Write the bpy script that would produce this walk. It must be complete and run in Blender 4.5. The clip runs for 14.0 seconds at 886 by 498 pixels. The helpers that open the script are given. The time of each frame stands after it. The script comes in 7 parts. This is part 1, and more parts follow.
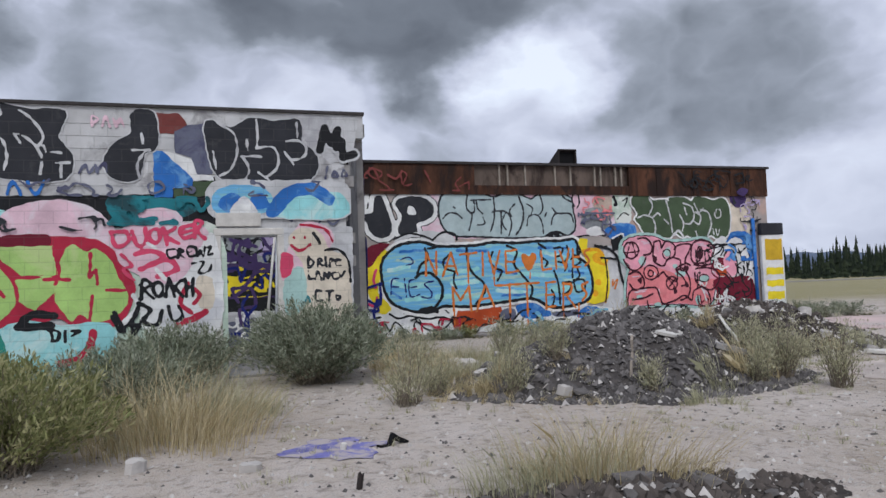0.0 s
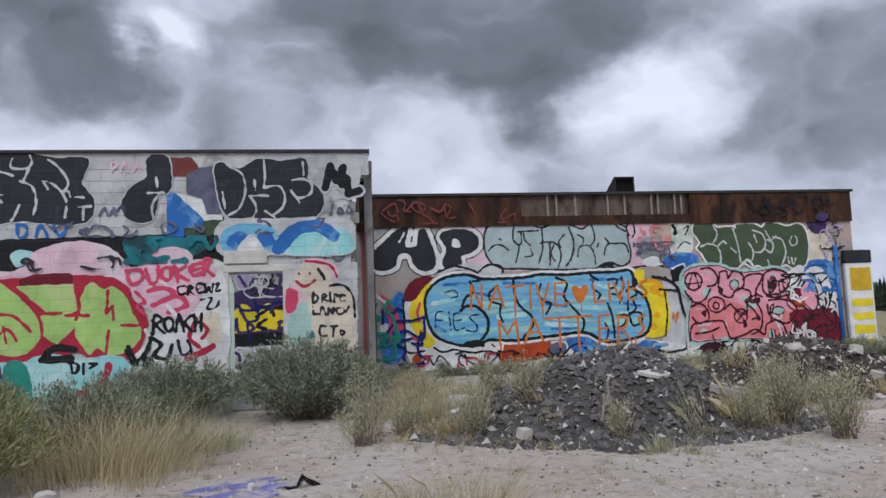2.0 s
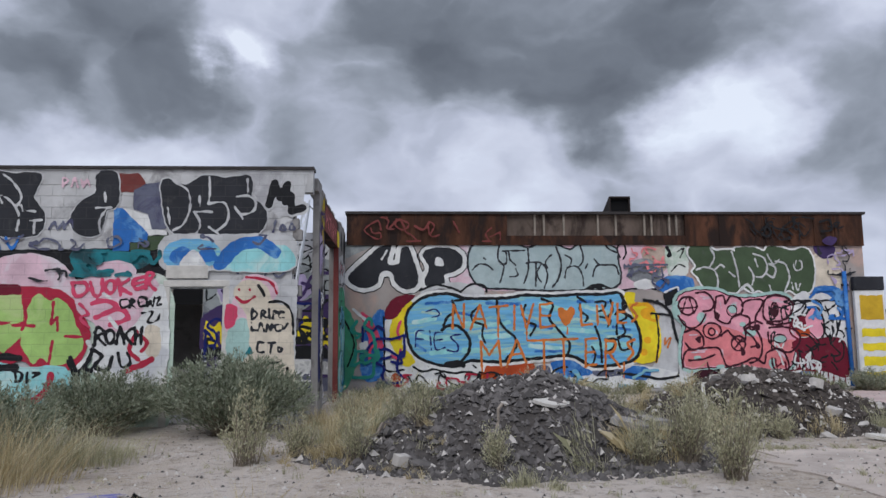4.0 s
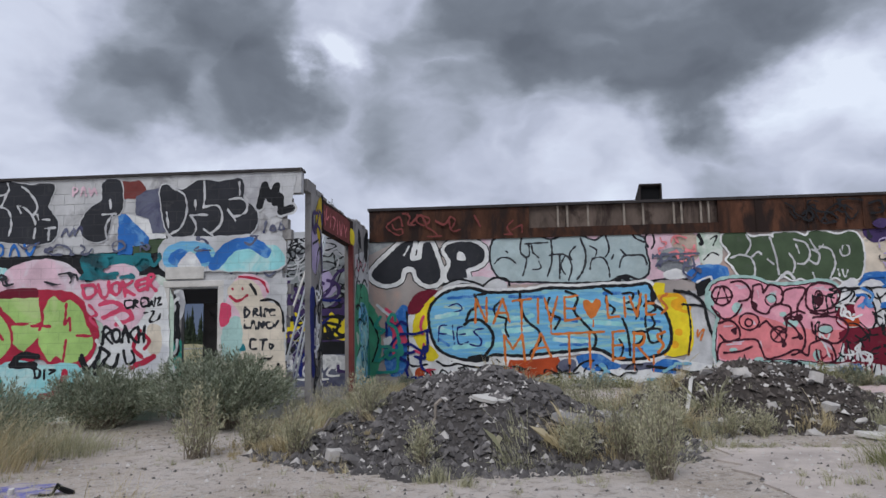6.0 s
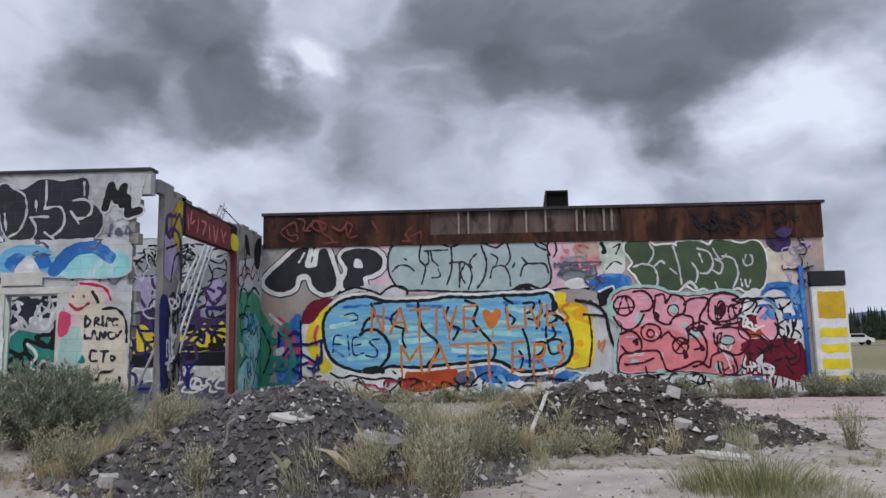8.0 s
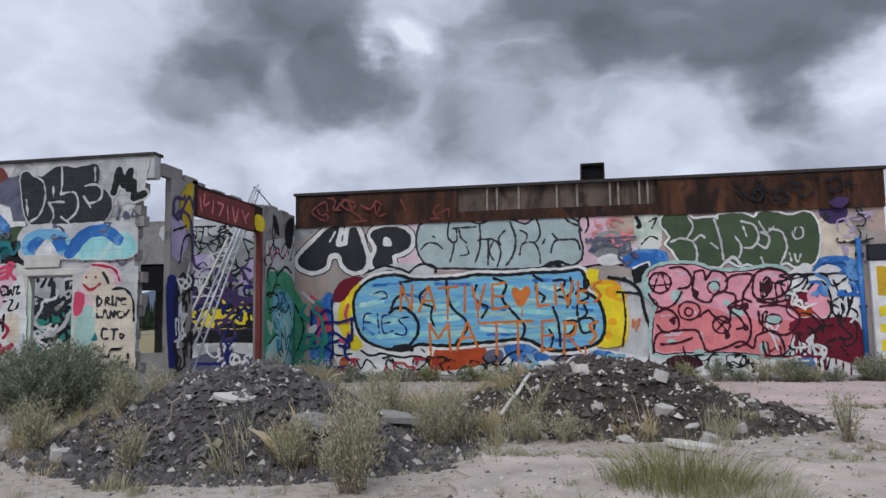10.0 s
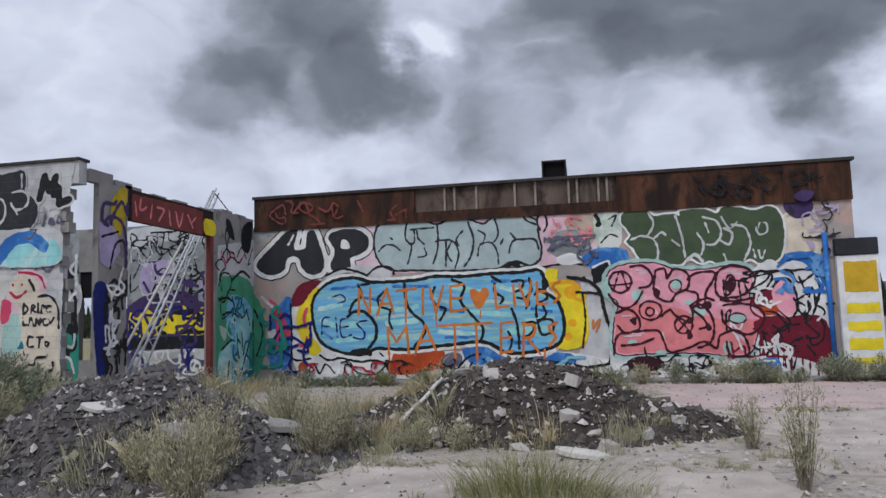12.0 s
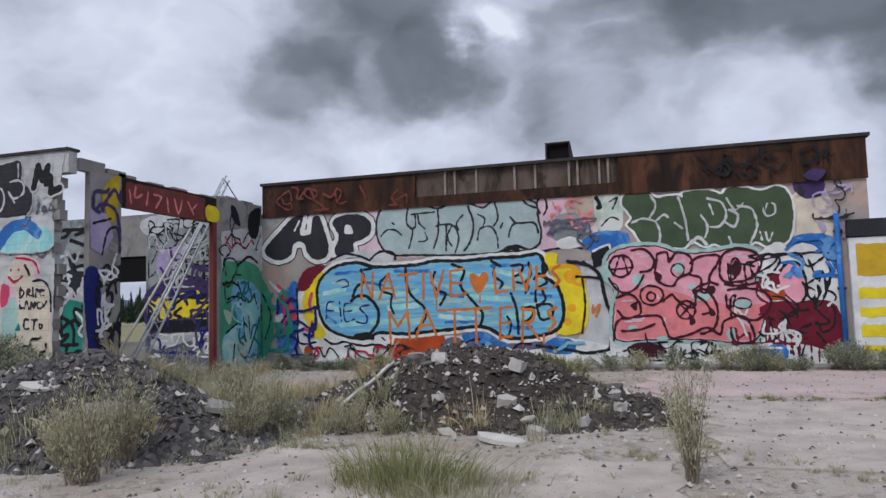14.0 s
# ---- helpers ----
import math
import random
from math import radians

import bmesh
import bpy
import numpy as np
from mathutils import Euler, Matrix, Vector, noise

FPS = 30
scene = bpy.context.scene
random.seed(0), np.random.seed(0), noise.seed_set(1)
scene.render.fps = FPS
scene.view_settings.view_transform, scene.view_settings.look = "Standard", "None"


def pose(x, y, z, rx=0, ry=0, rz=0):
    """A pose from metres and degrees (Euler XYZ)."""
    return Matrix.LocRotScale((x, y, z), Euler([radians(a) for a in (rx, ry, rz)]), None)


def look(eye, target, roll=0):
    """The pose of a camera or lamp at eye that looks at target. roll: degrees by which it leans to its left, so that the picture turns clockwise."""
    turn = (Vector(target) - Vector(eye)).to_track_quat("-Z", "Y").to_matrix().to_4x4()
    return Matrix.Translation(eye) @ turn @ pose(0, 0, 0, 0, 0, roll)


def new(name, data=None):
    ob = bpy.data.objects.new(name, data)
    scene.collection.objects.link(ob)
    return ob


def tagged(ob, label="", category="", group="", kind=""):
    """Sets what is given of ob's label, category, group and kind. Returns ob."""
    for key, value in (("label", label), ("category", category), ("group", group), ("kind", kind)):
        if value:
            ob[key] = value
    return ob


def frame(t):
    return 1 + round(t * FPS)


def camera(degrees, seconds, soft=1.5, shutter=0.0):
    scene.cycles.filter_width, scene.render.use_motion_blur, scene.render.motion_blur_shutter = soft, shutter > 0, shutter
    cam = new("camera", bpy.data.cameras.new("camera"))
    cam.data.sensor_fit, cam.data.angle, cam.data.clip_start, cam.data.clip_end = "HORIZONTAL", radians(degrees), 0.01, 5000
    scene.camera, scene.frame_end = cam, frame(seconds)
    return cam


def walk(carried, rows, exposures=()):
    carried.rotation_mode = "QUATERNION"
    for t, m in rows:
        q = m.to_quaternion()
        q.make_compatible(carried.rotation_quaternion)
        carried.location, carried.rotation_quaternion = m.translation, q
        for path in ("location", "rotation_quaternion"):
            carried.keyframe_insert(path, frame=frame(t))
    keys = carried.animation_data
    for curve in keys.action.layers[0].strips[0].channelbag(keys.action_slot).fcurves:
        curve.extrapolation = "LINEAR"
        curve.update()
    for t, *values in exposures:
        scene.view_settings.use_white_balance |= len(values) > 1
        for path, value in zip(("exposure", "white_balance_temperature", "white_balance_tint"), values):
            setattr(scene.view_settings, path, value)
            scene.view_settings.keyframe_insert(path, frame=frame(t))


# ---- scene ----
cam = camera(62.9, 14.0)
METRES, EYE, TILT, LEAN, TURN = 13.5, 1.4, 0.0, 0.0, -17.5
ROWS = [
    (0.0, 0.0, 0.0, 0.0, 0.11, 2.97, 2.12),
    (0.5, 0.0367, 0.0018, 0.0005, 3.59, 2.94, 2.08),
    (1.0, 0.0753, 0.0024, 0.0019, 8.39, 3.61, 1.3),
    (1.5, 0.1107, 0.0122, 0.0024, 9.67, 4.16, 0.98),
    (2.0, 0.1481, 0.0223, 0.0019, 9.52, 5.64, 2.07),
    (2.5, 0.1875, 0.0331, 0.0026, 10.27, 6.75, 1.87),
    (3.0, 0.2252, 0.0488, 0.0035, 11.6, 7.48, 1.24),
    (5.5, 0.4096, 0.0909, 0.002, 19.84, 6.26, 1.18),
    (6.0, 0.4402, 0.1123, 0.003, 21.94, 6.67, 1.15),
    (6.5, 0.4708, 0.1362, 0.0038, 22.49, 6.93, -0.0),
    (7.0, 0.496, 0.1655, 0.0049, 20.91, 7.55, -0.4),
    (7.5, 0.5276, 0.19, 0.0049, 19.96, 7.71, 0.28),
    (8.0, 0.5572, 0.2126, 0.0037, 19.73, 7.31, 1.03),
    (10.5, 0.6979, 0.3027, 0.0061, 29.7, 5.49, 1.06),
    (11.0, 0.72, 0.324, 0.0037, 30.76, 5.9, 1.31),
    (11.5, 0.7428, 0.3467, 0.0045, 29.54, 5.92, 1.89),
    (12.0, 0.7687, 0.3667, 0.0045, 29.59, 5.77, 1.62),
    (12.5, 0.7923, 0.3884, 0.0028, 30.1, 5.58, 2.09),
    (13.0, 0.8182, 0.4074, 0.004, 30.55, 5.55, 2.48),
    (13.5, 0.8468, 0.4224, 0.0043, 33.0, 4.9, 2.54),
    (14.0, 0.8678, 0.4361, -0.0002, 34.86, 4.77, 1.46),
]
walk(cam, [(t, pose(0, 0, EYE, TILT, LEAN, TURN) @ pose(METRES * x, METRES * y, METRES * z, 90 + pitch, roll, yaw)) for t, x, y, z, yaw, pitch, roll in ROWS],
     exposures=[(0.0, 0.12), (1.2, 0.12), (2.4, 0.02), (14.0, 0.0)])

# ---- world and light ----
world = bpy.data.worlds.new("sky")
scene.world = world
world.use_nodes = True


class G:
    """A small builder for node trees."""

    def __init__(self, tree):
        self.t = tree
        tree.nodes.clear()

    def n(self, kind, ins=None, **props):
        node = self.t.nodes.new(kind)
        for k, v in props.items():
            setattr(node, k, v)
        for k, v in (ins or {}).items():
            if isinstance(v, bpy.types.NodeSocket):
                self.t.links.new(v, node.inputs[k])
            else:
                node.inputs[k].default_value = v
        return node

    def math(self, op, a, b=0.0, c=0.0, clamp=False):
        return self.n("ShaderNodeMath", {0: a, 1: b, 2: c}, operation=op, use_clamp=clamp).outputs[0]

    def vec(self, op, a, b=(0, 0, 0)):
        node = self.n("ShaderNodeVectorMath", {0: a, 1: b}, operation=op)
        return node.outputs[1 if op in ("DOT_PRODUCT", "DISTANCE", "LENGTH") else 0]

    def noise(self, vector, scale, detail=4.0, rough=0.55, distort=0.0):
        return self.n("ShaderNodeTexNoise", {"Vector": vector, "Scale": scale, "Detail": detail, "Roughness": rough, "Distortion": distort}).outputs[0]

    def ramp(self, fac, stops):
        node = self.n("ShaderNodeValToRGB", {0: fac})
        el = node.color_ramp.elements
        while len(el) < len(stops):
            el.new(0.5)
        for e, (p, c) in zip(el, stops):
            e.position, e.color = p, (*c, 1) if len(c) == 3 else c
        return node.outputs[0]

    def mix(self, fac, a, b, blend="MIX"):
        node = self.n("ShaderNodeMix", {0: fac}, data_type="RGBA", blend_type=blend)
        for i, v in ((6, a), (7, b)):
            if isinstance(v, bpy.types.NodeSocket):
                self.t.links.new(v, node.inputs[i])
            else:
                node.inputs[i].default_value = (*v[:3], 1)
        return node.outputs[2]


SUN_EL, SUN_AZ = radians(48), radians(200)


def build_sky():
    g = G(world.node_tree)
    geo = g.n("ShaderNodeTexCoord").outputs["Generated"]
    sky = g.n("ShaderNodeTexSky", sky_type="NISHITA", sun_disc=False, sun_elevation=SUN_EL, sun_rotation=SUN_AZ).outputs[0]
    blue = g.vec("SCALE", sky)
    blue.node.inputs["Scale"].default_value = 0.1
    # broken cloud: puffs with bright creases between them, and the heavy banks
    flat = g.vec("MULTIPLY", geo, (1.0, 1.0, 1.5))
    swirl = g.vec("SUBTRACT", g.n("ShaderNodeTexNoise", {"Vector": flat, "Scale": 5.5, "Detail": 6.0, "Roughness": 0.5}).outputs[1], (0.5, 0.5, 0.5))
    curl = g.vec("SCALE", swirl)
    curl.node.inputs["Scale"].default_value = 0.16
    puff = g.vec("ADD", flat, curl)
    n1 = g.noise(flat, 2.3, 3.0, 0.5)
    crease = g.math("ABSOLUTE", g.math("SUBTRACT", g.noise(puff, 5.5, 3.0, 0.45), 0.5))
    fine = g.math("ABSOLUTE", g.math("SUBTRACT", g.noise(puff, 14.0, 3.0, 0.5), 0.5))
    dens = g.math("ADD", g.math("MULTIPLY_ADD", n1, 0.5, -0.07), g.math("ADD", g.math("MULTIPLY", crease, 0.95), g.math("MULTIPLY", fine, 0.3)))
    wob = g.vec("SCALE", swirl)
    wob.node.inputs["Scale"].default_value = 0.27
    way = g.vec("ADD", flat, wob)
    for (x, y, z), r, w, edge in BANKS:
        d = g.vec("DISTANCE", way, (x, y, z * 1.5 + 0.02))
        f = g.n("ShaderNodeMapRange", {"Value": d, "From Min": r * 1.16, "From Max": r * (edge + 0.05), "To Min": 0.0, "To Max": w}, interpolation_type="SMOOTHSTEP").outputs[0]
        dens = g.math("ADD", dens, f)
    col = g.ramp(dens, [(0.02, (0.80, 0.85, 0.96)), (0.17, (0.57, 0.615, 0.745)), (0.33, (0.43, 0.47, 0.59)), (0.50, (0.275, 0.31, 0.38)), (0.70, (0.165, 0.19, 0.235)), (0.95, (0.11, 0.128, 0.162))])
    cover = g.ramp(dens, [(0.05, (0.8, 0.8, 0.8)), (0.2, (1, 1, 1))])
    out = g.mix(cover, blue, col)
    bg = g.n("ShaderNodeBackground", {0: out, 1: 1.1})
    g.n("ShaderNodeOutputWorld", {0: bg.outputs[0]})


BANKS = [
    ((-0.372, 0.863, 0.342), 0.164, 0.29, 0.50), ((-0.487, 0.827, 0.282), 0.094, 0.22, 0.50), ((-0.291, 0.904, 0.313), 0.101, 0.20, 0.50),
    ((-0.335, 0.855, 0.397), 0.109, 0.20, 0.50), ((-0.205, 0.912, 0.355), 0.048, -0.34, 0.30), ((0.216, 0.893, 0.394), 0.257, 0.34, 0.55),
    ((-0.017, 0.923, 0.384), 0.148, 0.20, 0.40), ((0.390, 0.837, 0.384), 0.133, 0.25, 0.50), ((0.225, 0.921, 0.317), 0.117, 0.20, 0.50),
    ((0.065, 0.938, 0.340), 0.086, 0.12, 0.40), ((-0.157, 0.946, 0.283), 0.148, 0.14, 0.40), ((0.025, 0.969, 0.245), 0.187, 0.10, 0.30),
    ((0.281, 0.928, 0.246), 0.133, 0.12, 0.40), ((0.410, 0.872, 0.269), 0.109, -0.22, 0.30), ((0.102, 0.953, 0.285), 0.070, -0.14, 0.20),
    ((-0.383, 0.899, 0.212), 0.164, -0.14, 0.20), ((0.132, 0.970, 0.203), 0.117, -0.16, 0.20), ((0.606, 0.757, 0.244), 0.215, 0.40, 0.35),
    ((0.393, 0.886, 0.248), 0.094, -0.12, 0.20), ((0.558, 0.812, 0.174), 0.109, -0.10, 0.20), ((-0.659, 0.686, 0.308), 0.218, -0.10, 0.20),
    ((-0.187, 0.913, 0.363), 0.055, -0.20, 0.30),
]
build_sky()
sun = new("sun", bpy.data.lights.new("sun", "SUN"))
sun.data.energy, sun.data.angle, sun.data.color = 1.55, radians(30), (1.0, 0.985, 0.97)
sun.matrix_world = look((0, 0, 0), (-math.sin(SUN_AZ) * math.cos(SUN_EL), -math.cos(SUN_AZ) * math.cos(SUN_EL), -math.sin(SUN_EL)))


# ---- materials ----
def surface(name, colour, rough=0.85, vary=0.25, scale=3.0, grain=60.0, bump=0.25, joints=None, stain=None, metal=0.0, random_tint=0.0, fine_dark=0.0, stretch=None, island=0.0):
    """A worn surface: colour, broad stains, fine grain with relief, block joints where the wall behind has them."""
    m = bpy.data.materials.new(name)
    m.use_nodes = True
    g = G(m.node_tree)
    pos = g.n("ShaderNodeNewGeometry").outputs["Position"]
    spot = g.vec("MULTIPLY", pos, stretch) if stretch else pos
    broad = g.noise(spot, scale, 5.0, 0.6)
    small = g.noise(pos, grain, 3.0, 0.6)
    c = g.mix(g.ramp(broad, [(0.3, (0, 0, 0)), (0.72, (1, 1, 1))]), tuple(v * (1 - vary) for v in colour), tuple(min(1, v * (1 + vary * 0.6)) for v in colour))
    if stain:
        patch = g.noise(spot, stain[1], 6.0, 0.65, 0.6)
        c = g.mix(g.ramp(patch, [(stain[2], (0, 0, 0)), (stain[2] + 0.12, (1, 1, 1))]), c, stain[0])
    if island:
        rnd = g.n("ShaderNodeNewGeometry").outputs["Random Per Island"]
        c = g.mix(g.math("MULTIPLY", rnd, island), c, tuple(v * 0.25 for v in colour))
    if random_tint:
        rnd = g.n("ShaderNodeObjectInfo").outputs["Random"]
        c = g.mix(g.math("MULTIPLY", rnd, random_tint), c, tuple(v * 0.45 for v in colour))
    c = g.mix(g.math("MULTIPLY", small, 0.35 + fine_dark), c, tuple(v * 0.55 for v in colour))
    height = g.math("ADD", g.math("MULTIPLY", small, 0.5), broad)
    if joints is not None:
        axis = joints
        sep = g.n("ShaderNodeSeparateXYZ", {0: pos})
        flat = g.n("ShaderNodeCombineXYZ", {0: sep.outputs[axis], 1: sep.outputs[2], 2: 0.0})
        br = g.n("ShaderNodeTexBrick", {"Vector": flat.outputs[0], "Scale": 1.0, "Brick Width": 0.4, "Row Height": 0.2, "Mortar Size": 0.008, "Mortar Smooth": 0.4})
        f = br.outputs["Fac"]
        height = g.math("SUBTRACT", height, g.math("MULTIPLY", f, 2.5))
        c = g.mix(g.math("MULTIPLY", f, 0.2), c, (0.10, 0.10, 0.10))
    b = g.n("ShaderNodeBump", {"Strength": bump, "Distance": 0.02, "Height": height})
    p = g.n("ShaderNodeBsdfPrincipled", {"Base Color": c, "Roughness": rough, "Metallic": metal, "Normal": b.outputs[0]})
    p.inputs["Specular IOR Level"].default_value = 0.25
    g.n("ShaderNodeOutputMaterial", {0: p.outputs[0]})
    return m


def leafy(name, tones, rough=0.75):
    """Leaves or grass: each blade takes a tone of its own."""
    m = bpy.data.materials.new(name)
    m.use_nodes = True
    g = G(m.node_tree)
    geo = g.n("ShaderNodeNewGeometry")
    mixv = g.math("ADD", g.math("MULTIPLY", geo.outputs["Random Per Island"], 0.6), g.math("MULTIPLY", g.noise(geo.outputs["Position"], 3.0), 0.4))
    step = 1 / max(1, len(tones) - 1)
    c = g.ramp(mixv, [(0.2 + 0.6 * i * step, t) for i, t in enumerate(tones)])
    d = g.n("ShaderNodeBsdfPrincipled", {"Base Color": c, "Roughness": rough})
    d.inputs["Specular IOR Level"].default_value = 0.2
    tr = g.n("ShaderNodeBsdfTranslucent", {0: c})
    mx = g.n("ShaderNodeMixShader", {0: 0.25, 1: d.outputs[0], 2: tr.outputs[0]})
    g.n("ShaderNodeOutputMaterial", {0: mx.outputs[0]})
    return m


PAINT = {
    "white": (0.78, 0.79, 0.78), "black": (0.014, 0.015, 0.018), "charcoal": (0.030, 0.032, 0.039), "grey": (0.34, 0.37, 0.37),
    "silver": (0.42, 0.52, 0.53), "lime": (0.40, 0.62, 0.19), "crimson": (0.45, 0.025, 0.06), "wine": (0.055, 0.012, 0.022), "pink": (0.82, 0.36, 0.45),
    "palepink": (0.75, 0.52, 0.60), "hotpink": (0.66, 0.07, 0.15), "coral": (0.80, 0.25, 0.27), "sky": (0.16, 0.45, 0.72), "aqua": (0.30, 0.66, 0.68),
    "blue": (0.03, 0.16, 0.50), "navy": (0.012, 0.02, 0.16), "teal": (0.02, 0.20, 0.24), "yellow": (0.85, 0.68, 0.03),
    "orange": (0.64, 0.19, 0.04), "amber": (0.85, 0.42, 0.02), "rust": (0.45, 0.07, 0.02), "olive": (0.065, 0.10, 0.055), "green": (0.07, 0.33, 0.19),
    "cream": (0.72, 0.64, 0.52), "maroon": (0.17, 0.012, 0.03), "mint": (0.40, 0.60, 0.56), "purple": (0.065, 0.04, 0.13), "lilac": (0.45, 0.38, 0.58),
    "mustard": (0.55, 0.40, 0.02), "ochre": (0.62, 0.40, 0.03), "slate": (0.13, 0.14, 0.20), "tan": (0.50, 0.40, 0.33), "seagreen": (0.03, 0.28, 0.22), "palegreen": (0.50, 0.62, 0.52),
    "lightgrey": (0.58, 0.59, 0.60), "brick": (0.20, 0.05, 0.045),
}
_paints = {}


WORN = {  # a second tone of spray, its size, and how it is drawn out
    "sky": ((0.30, 0.56, 0.50), 2.2, 0.50, (0.45, 1.0, 4.5)), "blue": ((0.14, 0.34, 0.62), 2.6, 0.50, None), "palepink": ((0.70, 0.66, 0.70), 1.3, 0.50, None),
    "aqua": ((0.55, 0.74, 0.72), 1.7, 0.50, None), "pink": ((0.86, 0.47, 0.53), 2.0, 0.52, None), "coral": ((0.66, 0.13, 0.16), 2.0, 0.55, None),
    "lime": ((0.48, 0.60, 0.26), 1.4, 0.55, None), "teal": ((0.02, 0.05, 0.06), 1.7, 0.52, None), "white": ((0.56, 0.57, 0.60), 1.6, 0.52, None),
    "yellow": ((0.80, 0.50, 0.02), 1.6, 0.58, None), "silver": ((0.34, 0.44, 0.46), 1.1, 0.50, None), "lightgrey": ((0.36, 0.36, 0.38), 1.5, 0.52, None),
    "slate": ((0.06, 0.06, 0.12), 2.0, 0.50, None), "grey": ((0.17, 0.18, 0.20), 1.7, 0.48, None), "palegreen": ((0.72, 0.74, 0.70), 1.4, 0.50, None),
}


def paint(key, axis=None):
    k = (key, axis)
    if k not in _paints:
        tone, size, share, drawn = WORN.get(key, (tuple(v * 0.6 + 0.04 for v in PAINT[key]), 4.0, 0.58, None))
        _paints[k] = surface("spray_" + key, PAINT[key], 0.8, 0.28, 2.4, 40.0, 0.3, joints=axis, stain=(tone, size, share), stretch=drawn)
    return _paints[k]


MAT_BLOCK = surface("painted_block", (0.60, 0.605, 0.61), 0.9, 0.25, 1.5, 50.0, 0.4, stain=((0.27, 0.265, 0.27), 1.8, 0.52), random_tint=0.3)
MAT_LOW = surface("stucco_wall", (0.40, 0.36, 0.34), 0.9, 0.25, 1.2, 40.0, 0.4, stain=((0.50, 0.36, 0.31), 0.9, 0.52))
MAT_CONCRETE = surface("raw_concrete", (0.30, 0.29, 0.28), 0.92, 0.3, 1.8, 35.0, 0.5, stain=((0.14, 0.13, 0.13), 2.0, 0.56))
MAT_RUST = surface("rusted_steel", (0.085, 0.036, 0.020), 0.85, 0.8, 2.8, 25.0, 0.5, stain=((0.016, 0.011, 0.010), 1.6, 0.44), stretch=(1.0, 1.0, 0.35))
MAT_INFILL = surface("stained_plywood", (0.15, 0.115, 0.095), 0.9, 0.5, 2.0, 25.0, 0.4, stain=((0.030, 0.020, 0.017), 1.7, 0.47), stretch=(1.0, 1.0, 0.4))
MAT_DARKRUST = surface("dark_steel", (0.035, 0.028, 0.027), 0.8, 0.4, 3.0, 40.0, 0.4)
MAT_WOOD = surface("weathered_timber", (0.30, 0.26, 0.22), 0.9, 0.35, 5.0, 60.0, 0.4)
MAT_PALEWOOD = surface("bleached_board", (0.62, 0.60, 0.56), 0.85, 0.25, 4.0, 50.0, 0.4)
MAT_EARTH = surface("earth_clod", (0.14, 0.12, 0.108), 0.98, 0.3, 6.0, 45.0, 0.6, island=0.9)
MAT_CHIP = surface("rubble_chip", (0.185, 0.172, 0.168), 0.95, 0.3, 6.0, 45.0, 0.5, island=0.95)
MAT_STONE = surface("rubble_stone", (0.18, 0.168, 0.162), 0.95, 0.35, 6.0, 45.0, 0.6, random_tint=0.8)
MAT_PALESTONE = surface("pale_concrete_chunk", (0.58, 0.55, 0.52), 0.95, 0.3, 6.0, 45.0, 0.5, random_tint=0.4)
MAT_SOIL = surface("rubble_soil", (0.088, 0.080, 0.076), 1.0, 0.45, 2.5, 30.0, 1.0, stain=((0.055, 0.05, 0.05), 5.0, 0.52), fine_dark=0.2)
MAT_DARKSOIL = surface("dark_soil", (0.060, 0.050, 0.045), 1.0, 0.45, 2.5, 30.0, 1.0, stain=((0.12, 0.105, 0.09), 4.0, 0.56), fine_dark=0.2)
MAT_STEEL = surface("galvanised_steel", (0.60, 0.63, 0.66), 0.5, 0.25, 4.0, 40.0, 0.2, metal=0.25)
MAT_BLACK = surface("black_part_and_shade", (0.006, 0.006, 0.007), 0.9, 0.2)
MAT_CAP = surface("roof_edge", (0.05, 0.045, 0.045), 0.8, 0.4, 3.0)
MAT_BARK = surface("twig", (0.26, 0.22, 0.17), 0.95, 0.3, 8.0)
SAGE = leafy("sage_leaf", [(0.11, 0.135, 0.085), (0.235, 0.265, 0.185), (0.40, 0.425, 0.33)])
GREEN = leafy("weed_leaf", [(0.12, 0.14, 0.055), (0.24, 0.25, 0.105), (0.42, 0.40, 0.22)])
DRY = leafy("dry_grass", [(0.32, 0.255, 0.135), (0.50, 0.42, 0.25), (0.64, 0.56, 0.38)])
PALEWEED = leafy("pale_weed", [(0.24, 0.24, 0.145), (0.40, 0.39, 0.255), (0.55, 0.52, 0.37)])
BROWNWEED = leafy("brown_weed", [(0.07, 0.065, 0.04), (0.15, 0.155, 0.085), (0.27, 0.24, 0.15)])
PINE = leafy("pine", [(0.012, 0.020, 0.012), (0.022, 0.034, 0.018), (0.035, 0.048, 0.025)])


